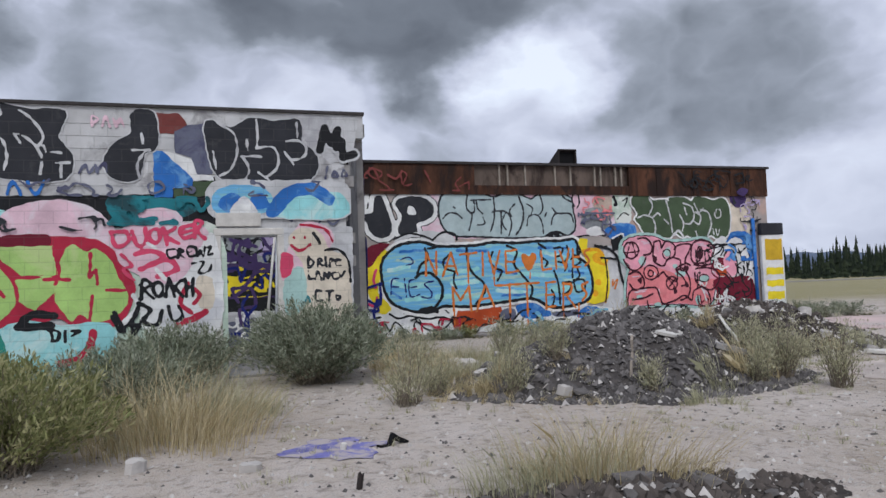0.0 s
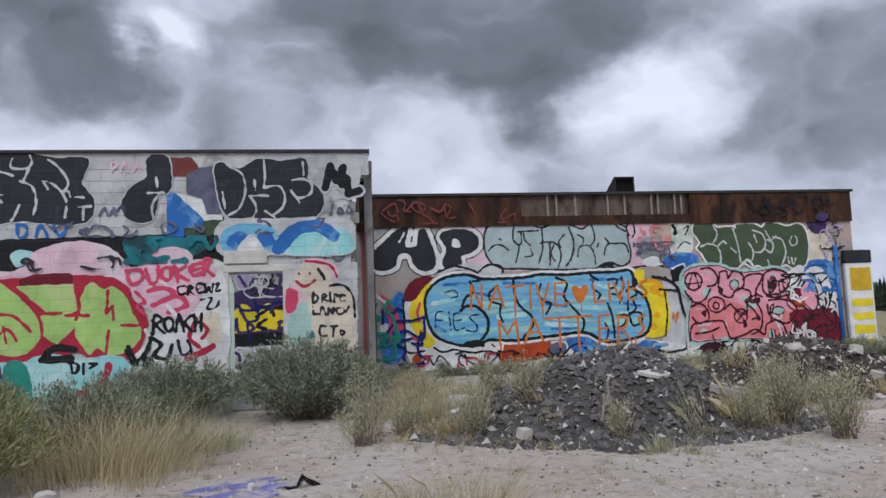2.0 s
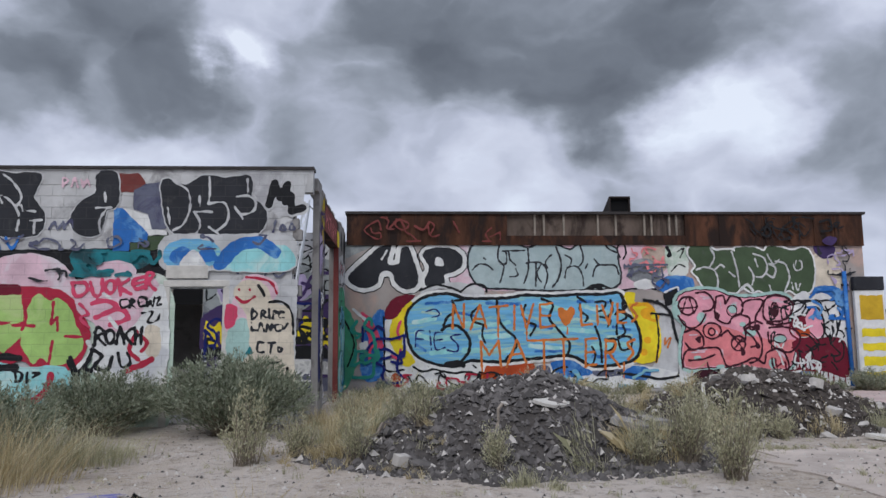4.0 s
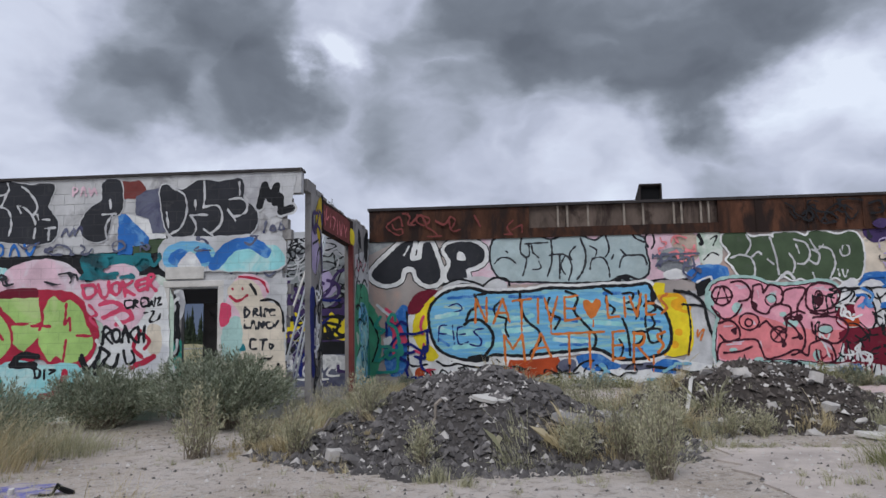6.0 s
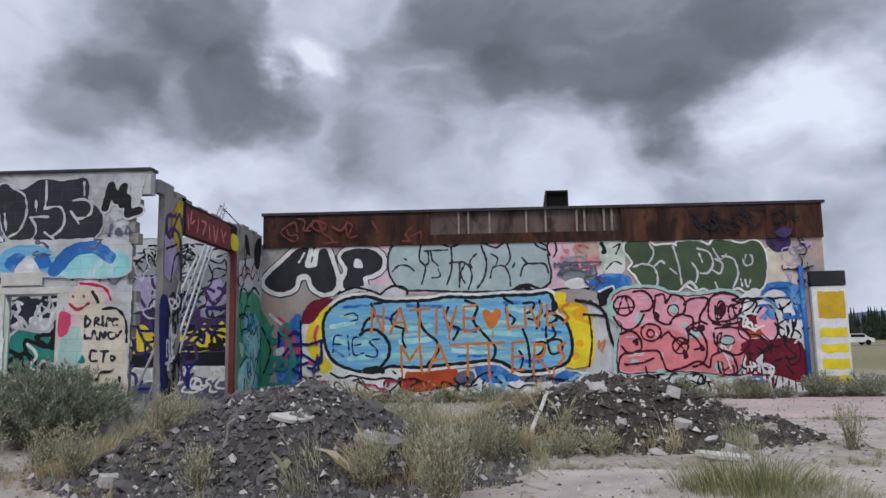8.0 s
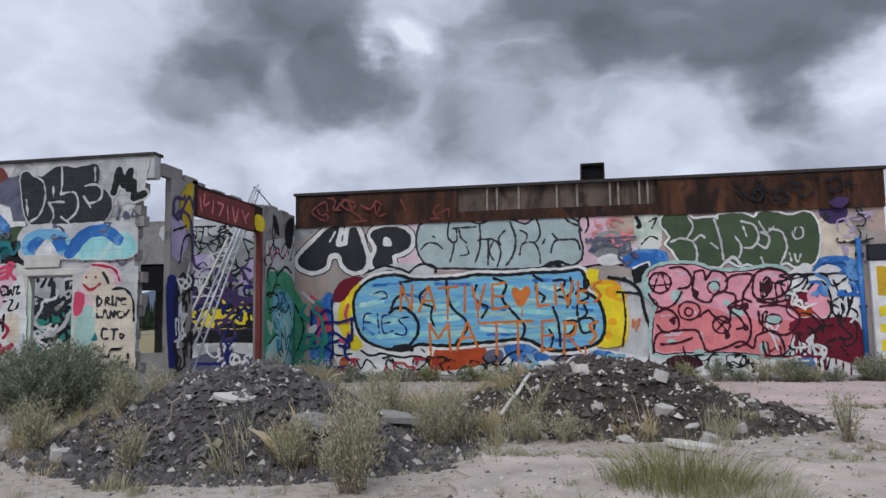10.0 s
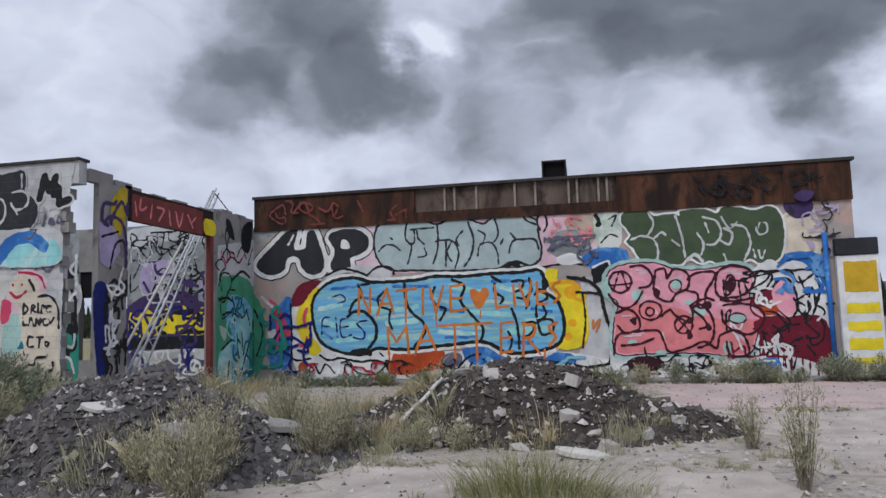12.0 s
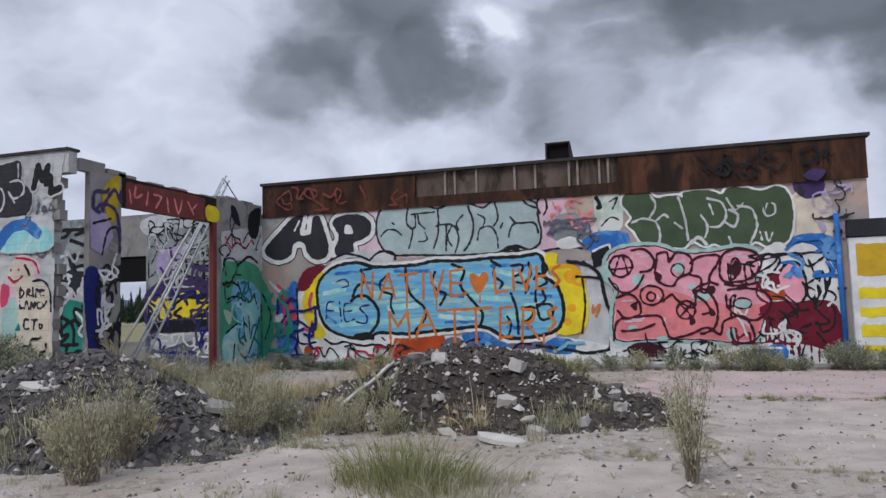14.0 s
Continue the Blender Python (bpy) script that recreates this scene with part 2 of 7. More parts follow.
def ground_material():
    m = bpy.data.materials.new("dry_ground")
    m.use_nodes = True
    g = G(m.node_tree)
    pos = g.n("ShaderNodeNewGeometry").outputs["Position"]
    sep = g.n("ShaderNodeSeparateXYZ", {0: pos})
    broad = g.noise(pos, 0.35, 5.0, 0.6)
    mid = g.noise(pos, 2.2, 6.0, 0.65)
    grit = g.noise(pos, 55.0, 3.0, 0.7)
    vor = g.n("ShaderNodeTexVoronoi", {"Vector": pos, "Scale": 38.0})
    sand = g.mix(mid, (0.50, 0.44, 0.40), (0.76, 0.69, 0.63))
    dirt = g.mix(mid, (0.36, 0.30, 0.245), (0.54, 0.465, 0.385))
    c = g.mix(g.ramp(g.math("ADD", g.math("MULTIPLY", broad, 0.6), g.math("MULTIPLY", mid, 0.4)), [(0.42, (0, 0, 0)), (0.60, (1, 1, 1))]), sand, dirt)
    litter = g.noise(pos, 7.0, 7.0, 0.72, 0.5)
    c = g.mix(g.ramp(litter, [(0.50, (0, 0, 0)), (0.64, (0.65, 0.65, 0.65))]), c, (0.17, 0.145, 0.12))
    far = g.n("ShaderNodeMapRange", {"Value": sep.outputs[1], "From Min": 24.0, "From Max": 34.0}).outputs[0]
    grass = g.mix(g.noise(pos, 0.08, 5.0, 0.6), (0.19, 0.18, 0.075), (0.34, 0.30, 0.14))
    c = g.mix(far, c, grass)
    c = g.mix(g.math("MULTIPLY", grit, 0.36), c, (0.24, 0.21, 0.185))
    c = g.mix(g.ramp(vor.outputs[1], [(0.72, (0, 0, 0)), (0.78, (0.45, 0.45, 0.45))]), c, (0.55, 0.52, 0.49))
    h = g.math("ADD", g.math("MULTIPLY", grit, 0.6), g.math("ADD", mid, g.math("MULTIPLY", vor.outputs[0], 0.4)))
    b = g.n("ShaderNodeBump", {"Strength": 0.9, "Distance": 0.04, "Height": h})
    p = g.n("ShaderNodeBsdfPrincipled", {"Base Color": c, "Roughness": 0.95, "Normal": b.outputs[0]})
    p.inputs["Specular IOR Level"].default_value = 0.15
    g.n("ShaderNodeOutputMaterial", {0: p.outputs[0]})
    return m


MAT_GROUND = ground_material()


# ---- mesh helpers ----
def link(name, me, material, parent=None, label=""):
    me.materials.clear()
    me.materials.append(material)
    ob = new(name, me)
    if parent:
        ob.parent = parent
    return tagged(ob, label) if label else ob


def part(name, bm, material, parent=None, label="", smooth=False):
    me = bpy.data.meshes.new(name)
    bm.to_mesh(me)
    bm.free()
    if smooth:
        me.shade_smooth()
    return link(name, me, material, parent, label)


def raw(name, verts, faces, material, parent=None, label="", smooth=False):
    me = bpy.data.meshes.new(name)
    me.from_pydata([tuple(map(float, v)) for v in verts], [], [tuple(map(int, f)) for f in faces])
    if smooth:
        me.shade_smooth()
    return link(name, me, material, parent, label)


def thing(name, at, label, category, group="", kind=""):
    ob = new(name)
    ob.location = at
    ob.empty_display_size = 0.1
    return tagged(ob, label, category, group, kind)


def box(bm, x0, x1, y0, y1, z0, z1, m=None):
    mat = Matrix.Translation(((x0 + x1) / 2, (y0 + y1) / 2, (z0 + z1) / 2)) @ Matrix.Diagonal((x1 - x0, y1 - y0, z1 - z0, 1))
    return bmesh.ops.create_cube(bm, size=1, matrix=(m @ mat) if m else mat)["verts"]


def boxes(name, spans, material, parent=None, label="", bevel=0.0, kind=""):
    bm = bmesh.new()
    for s in spans:
        box(bm, *s)
    if bevel:
        bmesh.ops.bevel(bm, geom=bm.edges[:], offset=bevel, segments=1, affect="EDGES", clamp_overlap=True)
    ob = part(name, bm, material, parent, label)
    return tagged(ob, kind=kind) if kind else ob


def board(name, a, b, width, thick, material, parent=None, label="", ragged=0.0, seed=0):
    """A board or bar from a to b, its ends a little ragged."""
    a, b = Vector(a), Vector(b)
    n = 6
    d = b - a
    side = d.cross(Vector((0, 0, 1)))
    side = side.normalized() if side.length > 1e-4 else Vector((1, 0, 0))
    up = side.cross(d).normalized()
    rng = random.Random(seed)
    bm = bmesh.new()
    rings = []
    for i in range(n + 1):
        c = a + d * i / n + up * rng.uniform(-1, 1) * ragged * 0.3
        w = width * (1 + rng.uniform(-1, 1) * ragged)
        rings.append([bm.verts.new(c + side * sx * w / 2 + up * sz * thick / 2) for sx, sz in ((-1, -1), (1, -1), (1, 1), (-1, 1))])
    for r, s in zip(rings, rings[1:]):
        for k in range(4):
            bm.faces.new((r[k], r[(k + 1) % 4], s[(k + 1) % 4], s[k]))
    bm.faces.new(rings[0][::-1])
    bm.faces.new(rings[-1])
    return part(name, bm, material, parent, label)


# ---- ground ----
WALL_L, WALL_R, SIDE = 12.57, 19.07, 2.62
MOUNDS = [(5.75, 9.5, 2.9, 1.9, 0.98), (10.3, 12.0, 2.9, 1.75, 0.86), (8.0, 11.0, 1.7, 1.3, 0.18), (2.5, 4.3, 1.6, 0.8, 0.12)]


def lumps(x, y, s):
    return noise.fractal(Vector((x * s, y * s, 3.7)), 0.9, 2.1, 4)


def base_height(x, y):
    h = -0.12 * max(0.0, min(1.0, (13.0 - y) / 7.0))
    near = max(0.0, 1.0 - max(abs(x - 6) - 14, abs(y - 9) - 12, 0) / 8)
    return h + 0.025 * lumps(x, y, 0.7) * near


def mound_height(x, y, m):
    cx, cy, rx, ry, top = m
    wob = 1 + 0.18 * lumps(x + cx, y, 0.55)
    d = math.hypot((x - cx) / rx, (y - cy) / ry) / wob
    if d >= 1:
        return 0.0
    return top * (0.5 + 0.5 * math.cos(math.pi * d)) ** 0.85 + 0.07 * lumps(x, y, 1.6) * (1 - d)


def height(x, y):
    return base_height(x, y) + max(0.0, *[mound_height(x, y, m) for m in MOUNDS])


def grid_sheet(xs, ys, f):
    verts = [(x, y, f(x, y)) for y in ys for x in xs]
    w = len(xs)
    faces = [(j * w + i, j * w + i + 1, (j + 1) * w + i + 1, (j + 1) * w + i) for j in range(len(ys) - 1) for i in range(w - 1)]
    return verts, faces


def spread(a, b, step, far):
    mid = list(np.arange(a, b + 1e-6, step))
    out = [step * 1.5 ** k for k in range(1, 40)]
    tail, s = [], 0.0
    for o in out:
        s += o
        if s > far:
            break
        tail.append(s)
    return [a - v for v in reversed(tail)] + mid + [b + v for v in tail]


raw("ground", *grid_sheet(spread(-12, 24, 0.3, 2500), spread(-3, 24, 0.3, 2500), base_height), MAT_GROUND, smooth=True)
tagged(bpy.data.objects["ground"], "pale sandy gravel and broken concrete ground", "ground", kind="structure")

# ---- left building: a roofless block shell ----
TOP_L = 4.49
left = thing("building_shell", (-3, WALL_L, 0), "roofless graffitied concrete-block building with a missing corner", "building")


def shell(name, spans, material, label=""):
    return tagged(boxes(name, [(a + 3, b + 3, c - WALL_L, d - WALL_L, e, f) for a, b, c, d, e, f in spans], material, left, label))


DOOR = (0.07, 1.04, 2.36)
shell("wall_front", [(-16, DOOR[0], WALL_L, WALL_L + 0.2, -0.3, TOP_L), (DOOR[0], DOOR[1], WALL_L, WALL_L + 0.2, DOOR[2], TOP_L),
                     (DOOR[1], 2.2, WALL_L, WALL_L + 0.2, -0.3, TOP_L), (2.2, 2.55, WALL_L, WALL_L + 0.2, 4.08, TOP_L)], MAT_BLOCK)
shell("column", [(2.50, SIDE, 13.02, 13.84, -0.3, 4.2)], MAT_CONCRETE)
shell("lintel", [(2.49, SIDE - 0.002, WALL_L + 0.2, 13.4, 4.15, 4.38)], MAT_CONCRETE, "broken concrete lintel")
shell("beam", [(2.40, SIDE, 13.84, 17.02, 3.62, 4.2)], MAT_RUST, "red painted steel beam")
shell("post", [(SIDE - 0.10, SIDE + 0.012, 16.88, 17.015, -0.3, 3.62)], paint("brick"), "rusted steel post beside the pier")
shell("pier", [(2.40, SIDE, 17.02, WALL_R - 0.02, -0.3, 4.28)], MAT_CONCRETE)
HOLE = (-2.6, -1.1, 0.7, 3.12)
shell("wall_back", [(-16, HOLE[0], WALL_R, WALL_R + 0.2, -0.3, 4.3), (HOLE[0], HOLE[1], WALL_R, WALL_R + 0.2, HOLE[3], 4.3),
                    (HOLE[0], HOLE[1], WALL_R, WALL_R + 0.2, -0.3, HOLE[2]), (HOLE[1], 2.4, WALL_R, WALL_R + 0.2, -0.3, 4.3)], MAT_CONCRETE)
shell("wall_side", [(-16.2, -16, WALL_L, WALL_R + 0.2, -0.3, TOP_L)], MAT_BLOCK)
shell("roof_edge", [(-16.1, 2.57, WALL_L - 0.05, WALL_L + 0.25, TOP_L, TOP_L + 0.05)], MAT_CAP)
shell("hole_cover", [(HOLE[0], HOLE[1], WALL_R + 0.06, WALL_R + 0.09, 2.4, HOLE[3])], MAT_BLACK, "black board across the top of the hole")
shell("inner_wall", [(-3.2, 2.4, 22.0, 22.2, -0.3, 3.3), (2.2, 2.4, WALL_R + 0.2, 22.0, -0.3, 3.3)], MAT_CONCRETE, "bare wall of the dark back room")
# unseen slab, added to keep daylight out of the room behind the hole
shell("room_shade_slab", [(-6.0, 2.4, WALL_R + 0.2, 22.2, 3.31, 3.45)], MAT_CAP, "unseen slab added to darken the back room")
shell("floor_slab", [(-15.98, 2.38, WALL_L + 0.2, WALL_R, -0.2, 0.03)], MAT_CONCRETE)

# ---- right building ----
low = thing("low_building", (10, WALL_R, 0), "low flat-roofed building with a rusted steel fascia and graffiti", "building")


def lowpart(name, spans, material, label="", bevel=0.0):
    return boxes(name, [(a - 10, b - 10, c - WALL_R, d - WALL_R, e, f) for a, b, c, d, e, f in spans], material, low, label, bevel)


FAS0, FAS1, END = 3.95, 4.80, 17.0
lowpart("wall_front", [(2.62, END, WALL_R, WALL_R + 0.2, -0.3, FAS0)], MAT_LOW)
lowpart("wall_end", [(END - 0.2, END, WALL_R + 0.2, 30, -0.3, FAS0 + 0.7)], MAT_LOW)
lowpart("wall_back", [(2.62, END, 30, 30.2, -0.3, FAS0 + 0.7)], MAT_LOW)
lowpart("roof", [(2.7, END + 0.05, WALL_R + 0.05, 30.2, FAS1 - 0.10, FAS1)], MAT_CAP)
lowpart("fascia", [(2.66, 7.0, WALL_R - 0.05, WALL_R + 0.03, FAS0, FAS1)], MAT_RUST)
lowpart("fascia", [(11.95, END + 0.02, WALL_R - 0.06, WALL_R + 0.03, FAS0 - 0.03, FAS1)], MAT_RUST)
lowpart("fascia", [(7.0, 11.95, WALL_R + 0.04, WALL_R + 0.10, FAS0 + 0.25, FAS1)], MAT_INFILL)
lowpart("lower_beam", [(7.0, 11.95, WALL_R - 0.05, WALL_R + 0.03, FAS0, FAS0 + 0.26)], MAT_RUST)
lowpart("roof_edge", [(2.62, END + 0.10, WALL_R - 0.10, WALL_R + 0.30, FAS1, FAS1 + 0.07)], MAT_CAP)
for i, x in enumerate((7.75, 8.0, 8.55, 9.5, 10.0, 10.8, 11.0, 11.5, 11.7)):
    lowpart("stud", [(x, x + 0.05, WALL_R - 0.02, WALL_R + 0.04, FAS0 + 0.26, FAS1)], MAT_WOOD)
for x in (12.9, 14.2, 14.9, 15.6, 16.2):
    lowpart("stud", [(x, x + 0.04, WALL_R - 0.085, WALL_R - 0.06, FAS0 + 0.03, FAS1 - 0.04)], MAT_RUST)
lowpart("kerb", [(2.8, 17.6, 18.45, WALL_R, -0.3, 0.07)], MAT_CONCRETE, "crumbling concrete kerb", 0.02)


# ---- spray paint on walls ----
PLANES = {  # origin, along, outward, joint axis
    "L": (Vector((0, WALL_L, 0)), Vector((1, 0, 0)), Vector((0, -1, 0)), 0),
    "R": (Vector((0, WALL_R, 0)), Vector((1, 0, 0)), Vector((0, -1, 0)), None),
    "S": (Vector((SIDE, 0, 0)), Vector((0, 1, 0)), Vector((1, 0, 0)), None),
    "B": (Vector((0, WALL_R, 0)), Vector((1, 0, 0)), Vector((0, -1, 0)), None),
}
LIFT = {"L": 0.010, "R": 0.004, "S": 0.004, "B": 0.004}
STEP = 0.025


def smooth_line(p, closed):
    p = np.array(p)
    n = len(p)
    if n < 3:
        return p
    out = []
    for i in range(n if closed else n - 1):
        a, b = p[i], p[(i + 1) % n]
        pa = p[i - 1] if (closed or i > 0) else a
        pb = p[(i + 2) % n] if (closed or i + 2 < n) else b
        for s in (0.0, 0.25, 0.5, 0.75):
            out.append(0.5 * (2 * a + (b - pa) * s + (2 * pa - 5 * a + 4 * b - pb) * s * s + (3 * a - 3 * b + pb - pa) * s ** 3))
    if not closed:
        out.append(p[-1])
    return np.array(out)


def shape_field(U, Z, op):
    """Distance to the edge of one stroke or filled shape: negative inside."""
    w = op.split()
    kind, grow = w[0], float(w[1])
    p = [tuple(map(float, q.split(","))) for q in w[2:]]
    if kind == "e":
        (cx, cz), (ex, ez) = p
        rx, rz = abs(ex - cx) + 1e-3, abs(ez - cz) + 1e-3
        return (np.hypot((U - cx) / rx, (Z - cz) / rz) - 1) * min(rx, rz)
    closed = kind in "fp"
    q = smooth_line(p, closed) if kind in "fs" else np.array(p)
    d = np.full(U.shape, 1e9)
    inside = np.zeros(U.shape, bool)
    m = len(q)
    for i in range(m if closed else m - 1):
        a, b = q[i], q[(i + 1) % m]
        e = b - a
        t = np.clip(((U - a[0]) * e[0] + (Z - a[1]) * e[1]) / max(1e-9, e @ e), 0, 1)
        d = np.minimum(d, np.hypot(U - a[0] - t * e[0], Z - a[1] - t * e[1]))
        if closed and abs(e[1]) > 1e-9:
            hitx = a[0] + (Z - a[1]) / e[1] * e[0]
            inside ^= ((a[1] > Z) != (b[1] > Z)) & (U < hitx)
    return np.where(inside, -d, d) - grow if closed else d - max(0.019, grow * 1.2)


def painted_mesh(ops, place):
    """A thin sheet with the union of the shapes, cut on a fine grid."""
    pts = np.array([tuple(map(float, q.split(","))) for op in ops for q in op.split()[2:]])
    pad = max(float(op.split()[1]) for op in ops) + 0.12
    if any(op.split()[0] == "e" for op in ops):
        pad += 0.4
    us = np.arange(pts[:, 0].min() - pad, pts[:, 0].max() + pad, STEP)
    zs = np.arange(max(-0.05, pts[:, 1].min() - pad), pts[:, 1].max() + pad, STEP)
    U, Z = np.meshgrid(us, zs)
    F = np.full(U.shape, 1e9)
    for op in ops:
        F = np.minimum(F, shape_field(U, Z, op))
    F = F + 0.006 * np.sin(U * 23 + 2 * np.sin(Z * 17)) + 0.004 * np.sin(Z * 41 + U * 13)
    F[0], F[-1], F[:, 0], F[:, -1] = 1, 1, 1, 1
    verts, faces, seen = [], [], {}

    def vert(u, z):
        k = (round(u, 4), round(z, 4))
        if k not in seen:
            seen[k] = len(verts)
            verts.append(place(u, z))
        return seen[k]

    def strip(run, j):
        lo = [vert(us[i], zs[j]) for i in range(run[0], run[1] + 1)]
        hi = [vert(us[i], zs[j + 1]) for i in range(run[1], run[0] - 1, -1)]
        return lo + hi

    S = F < 0
    count = S[:-1, :-1].astype(int) + S[1:, :-1] + S[:-1, 1:] + S[1:, 1:]
    for j in range(count.shape[0]):
        row = count[j]
        live = np.nonzero(row)[0]
        run = None
        for i in live:
            if row[i] == 4:
                if run and run[1] == i:
                    run[1] = i + 1
                else:
                    if run:
                        faces.append(strip(run, j))
                    run = [i, i + 1]
                continue
            corner = ((i, j), (i + 1, j), (i + 1, j + 1), (i, j + 1))
            poly = []
            for (a, b), (c, d) in zip(corner, corner[1:] + corner[:1]):
                fa, fc = F[b, a], F[d, c]
                if fa < 0:
                    poly.append(vert(us[a], zs[b]))
                if (fa < 0) != (fc < 0):
                    t = fa / (fa - fc)
                    poly.append(vert(us[a] + (us[c] - us[a]) * t, zs[b] + (zs[d] - zs[b]) * t))
            poly = list(dict.fromkeys(poly))
            if len(poly) > 2:
                faces.append(poly)
        if run:
            faces.append(strip(run, j))
    return verts, faces


def islands(verts, faces):
    """Splits a sheet into its separate patches of paint."""
    root = list(range(len(verts)))

    def find(a):
        while root[a] != a:
            root[a] = root[root[a]]
            a = root[a]
        return a

    for f in faces:
        a = find(f[0])
        for b in f[1:]:
            root[find(b)] = a
    groups = {}
    for f in faces:
        groups.setdefault(find(f[0]), []).append(f)
    for fs in groups.values():
        used = sorted({i for f in fs for i in f})
        slot = {i: k for k, i in enumerate(used)}
        yield [verts[i] for i in used], [[slot[i] for i in f] for f in fs]


def graffiti(label, wall, layers, extra=0.0):
    origin, along, outward, axis = PLANES[wall]
    first = [tuple(map(float, q.split(","))) for q in layers[0][2].split(";")[0].split()[2:]][0]
    base = origin + along * first[0]
    piece_ob = thing("graffiti", base, label, "graffiti")
    for name, key, text in layers:
        LIFT[wall] += 0.0006
        off = LIFT[wall] + extra

        def place(u, z):
            return origin + along * u + outward * off + Vector((0, 0, z)) - base

        v, f = painted_mesh([s.strip() for s in text.split(";") if s.strip()], place)
        for vs, fs in islands(v, f):
            raw(name, vs, fs, paint(key, axis), piece_ob)
    return piece_ob



def scribble(seed, n, u0, u1, z0, z1, size, r):
    """Looping unreadable tag strokes inside a span of wall."""
    rng = random.Random(seed)
    ops = []
    for _ in range(n):
        u, z = rng.uniform(u0, u1), rng.uniform(z0, z1)
        pts, a = [], rng.uniform(0, 6.28)
        for _ in range(rng.randrange(4, 8)):
            pts.append("%.3f,%.3f" % (min(u1, max(u0, u)), min(z1, max(z0, z))))
            a += rng.choice((-1, 1)) * rng.uniform(0.5, 2.2)
            u += size * rng.uniform(0.3, 0.9) * math.cos(a) + size * 0.12
            z += size * rng.uniform(0.3, 0.9) * math.sin(a)
        ops.append("s %.3f " % r + " ".join(pts))
    return "; ".join(ops)


# ---- doorway, panel, roof pieces ----
def door_frame():
    t = thing("door_frame", (0.55, WALL_L, 0), "worn white timber door frame without a door", "door frame")
    x0, x1, z = DOOR
    for name, s in (("jamb", (x0 - 0.09, x0 + 0.03, -0.1, z + 0.02)), ("jamb", (x1 - 0.03, x1 + 0.09, -0.1, z + 0.02)), ("head", (x0 - 0.09, x1 + 0.09, z + 0.021, z + 0.14))):
        boxes(name, [(s[0] - 0.55, s[1] - 0.55, -0.035, 0.16, s[2], s[3])], MAT_PALEWOOD, t, bevel=0.008)
    boxes("sign_board", [(0.02 - 0.55, 0.75 - 0.55, -0.05, -0.036, 2.53, 2.76)], MAT_PALEWOOD, t, "blank white board above the door", bevel=0.006)


door_frame()


def wall_panel():
    t = thing("side_panel", (16.95, 18.9, 0), "white wing panel with yellow painted bars and a dark cap", "panel")
    boxes("panel", [(-0.42, 0.42, -0.06, 0.06, -0.1, 2.66)], paint("white"), t, bevel=0.01)
    boxes("cap", [(-0.44, 0.42, -0.10, 0.08, 2.67, 3.04)], paint("charcoal"), t, "dark painted cap block", bevel=0.02)
    for i, (z0, z1) in enumerate(((1.86, 2.52), (1.40, 1.62), (1.02, 1.22), (0.62, 0.86), (0.30, 0.46))):
        bm = bmesh.new()
        rng = random.Random(i)
        n = 8
        lo = [bm.verts.new((-0.30 + 0.66 * k / n, -0.066, z0 + rng.uniform(-0.02, 0.02))) for k in range(n + 1)]
        hi = [bm.verts.new((-0.30 + 0.66 * k / n, -0.066, z1 + rng.uniform(-0.02, 0.02))) for k in range(n + 1)]
        for k in range(n):
            bm.faces.new((lo[k], lo[k + 1], hi[k + 1], hi[k]))
        part("bar", bm, paint("ochre" if i == 0 else "yellow"), t)


wall_panel()


def pipe(name, a, b, r, material, parent=None, label=""):
    a, b = Vector(a), Vector(b)
    d = b - a
    bm = bmesh.new()
    m = Matrix.Translation((a + b) / 2) @ d.to_track_quat("Z", "Y").to_matrix().to_4x4()
    bmesh.ops.create_cone(bm, cap_ends=True, segments=10, radius1=r, radius2=r, depth=d.length, matrix=m)
    return part(name, bm, material, parent, label, True)


def down_pipe():
    t = thing("drain_pipe", (16.38, 18.98, 0), "blue painted drain pipe against stucco wall", "pipe")
    pipe("pipe", (0, 0, -0.1), (-0.02, 0, 3.2), 0.055, paint("blue"), t)
    for z in (0.5, 1.6, 2.8):
        boxes("bracket", [(-0.08, 0.08, -0.02, 0.088, z, z + 0.05)], MAT_DARKRUST, t)


down_pipe()


def roof_vent():
    t = thing("roof_vent", (10.45, 20.0, FAS1), "square sheet-metal roof vent hood with a black plate as its shaded mouth", "roof vent")
    bm = bmesh.new()
    w, h, d = 0.31, 0.70, 1.0
    # four walls of a hood with an open mouth, its back sloping down
    for s in ((-w, -w + 0.04, 0, d, 0, h), (w - 0.04, w, 0, d, 0, h), (-w + 0.04, w - 0.04, 0, d, h - 0.04, h), (-w + 0.04, w - 0.04, 0, d, 0, 0.22)):
        box(bm, *s)
    for v in bm.verts:
        if v.co.y > 0.5:
            v.co.z = 0 if v.co.z < 0.3 else v.co.z * 0.35
    part("hood", bm, MAT_DARKRUST, t)
    # near-black plate set inside the hood: its colour gives the shade within
    boxes("mouth", [(-w + 0.05, w - 0.05, 0.12, 0.14, 0.22, h - 0.05)], MAT_BLACK, t)


roof_vent()


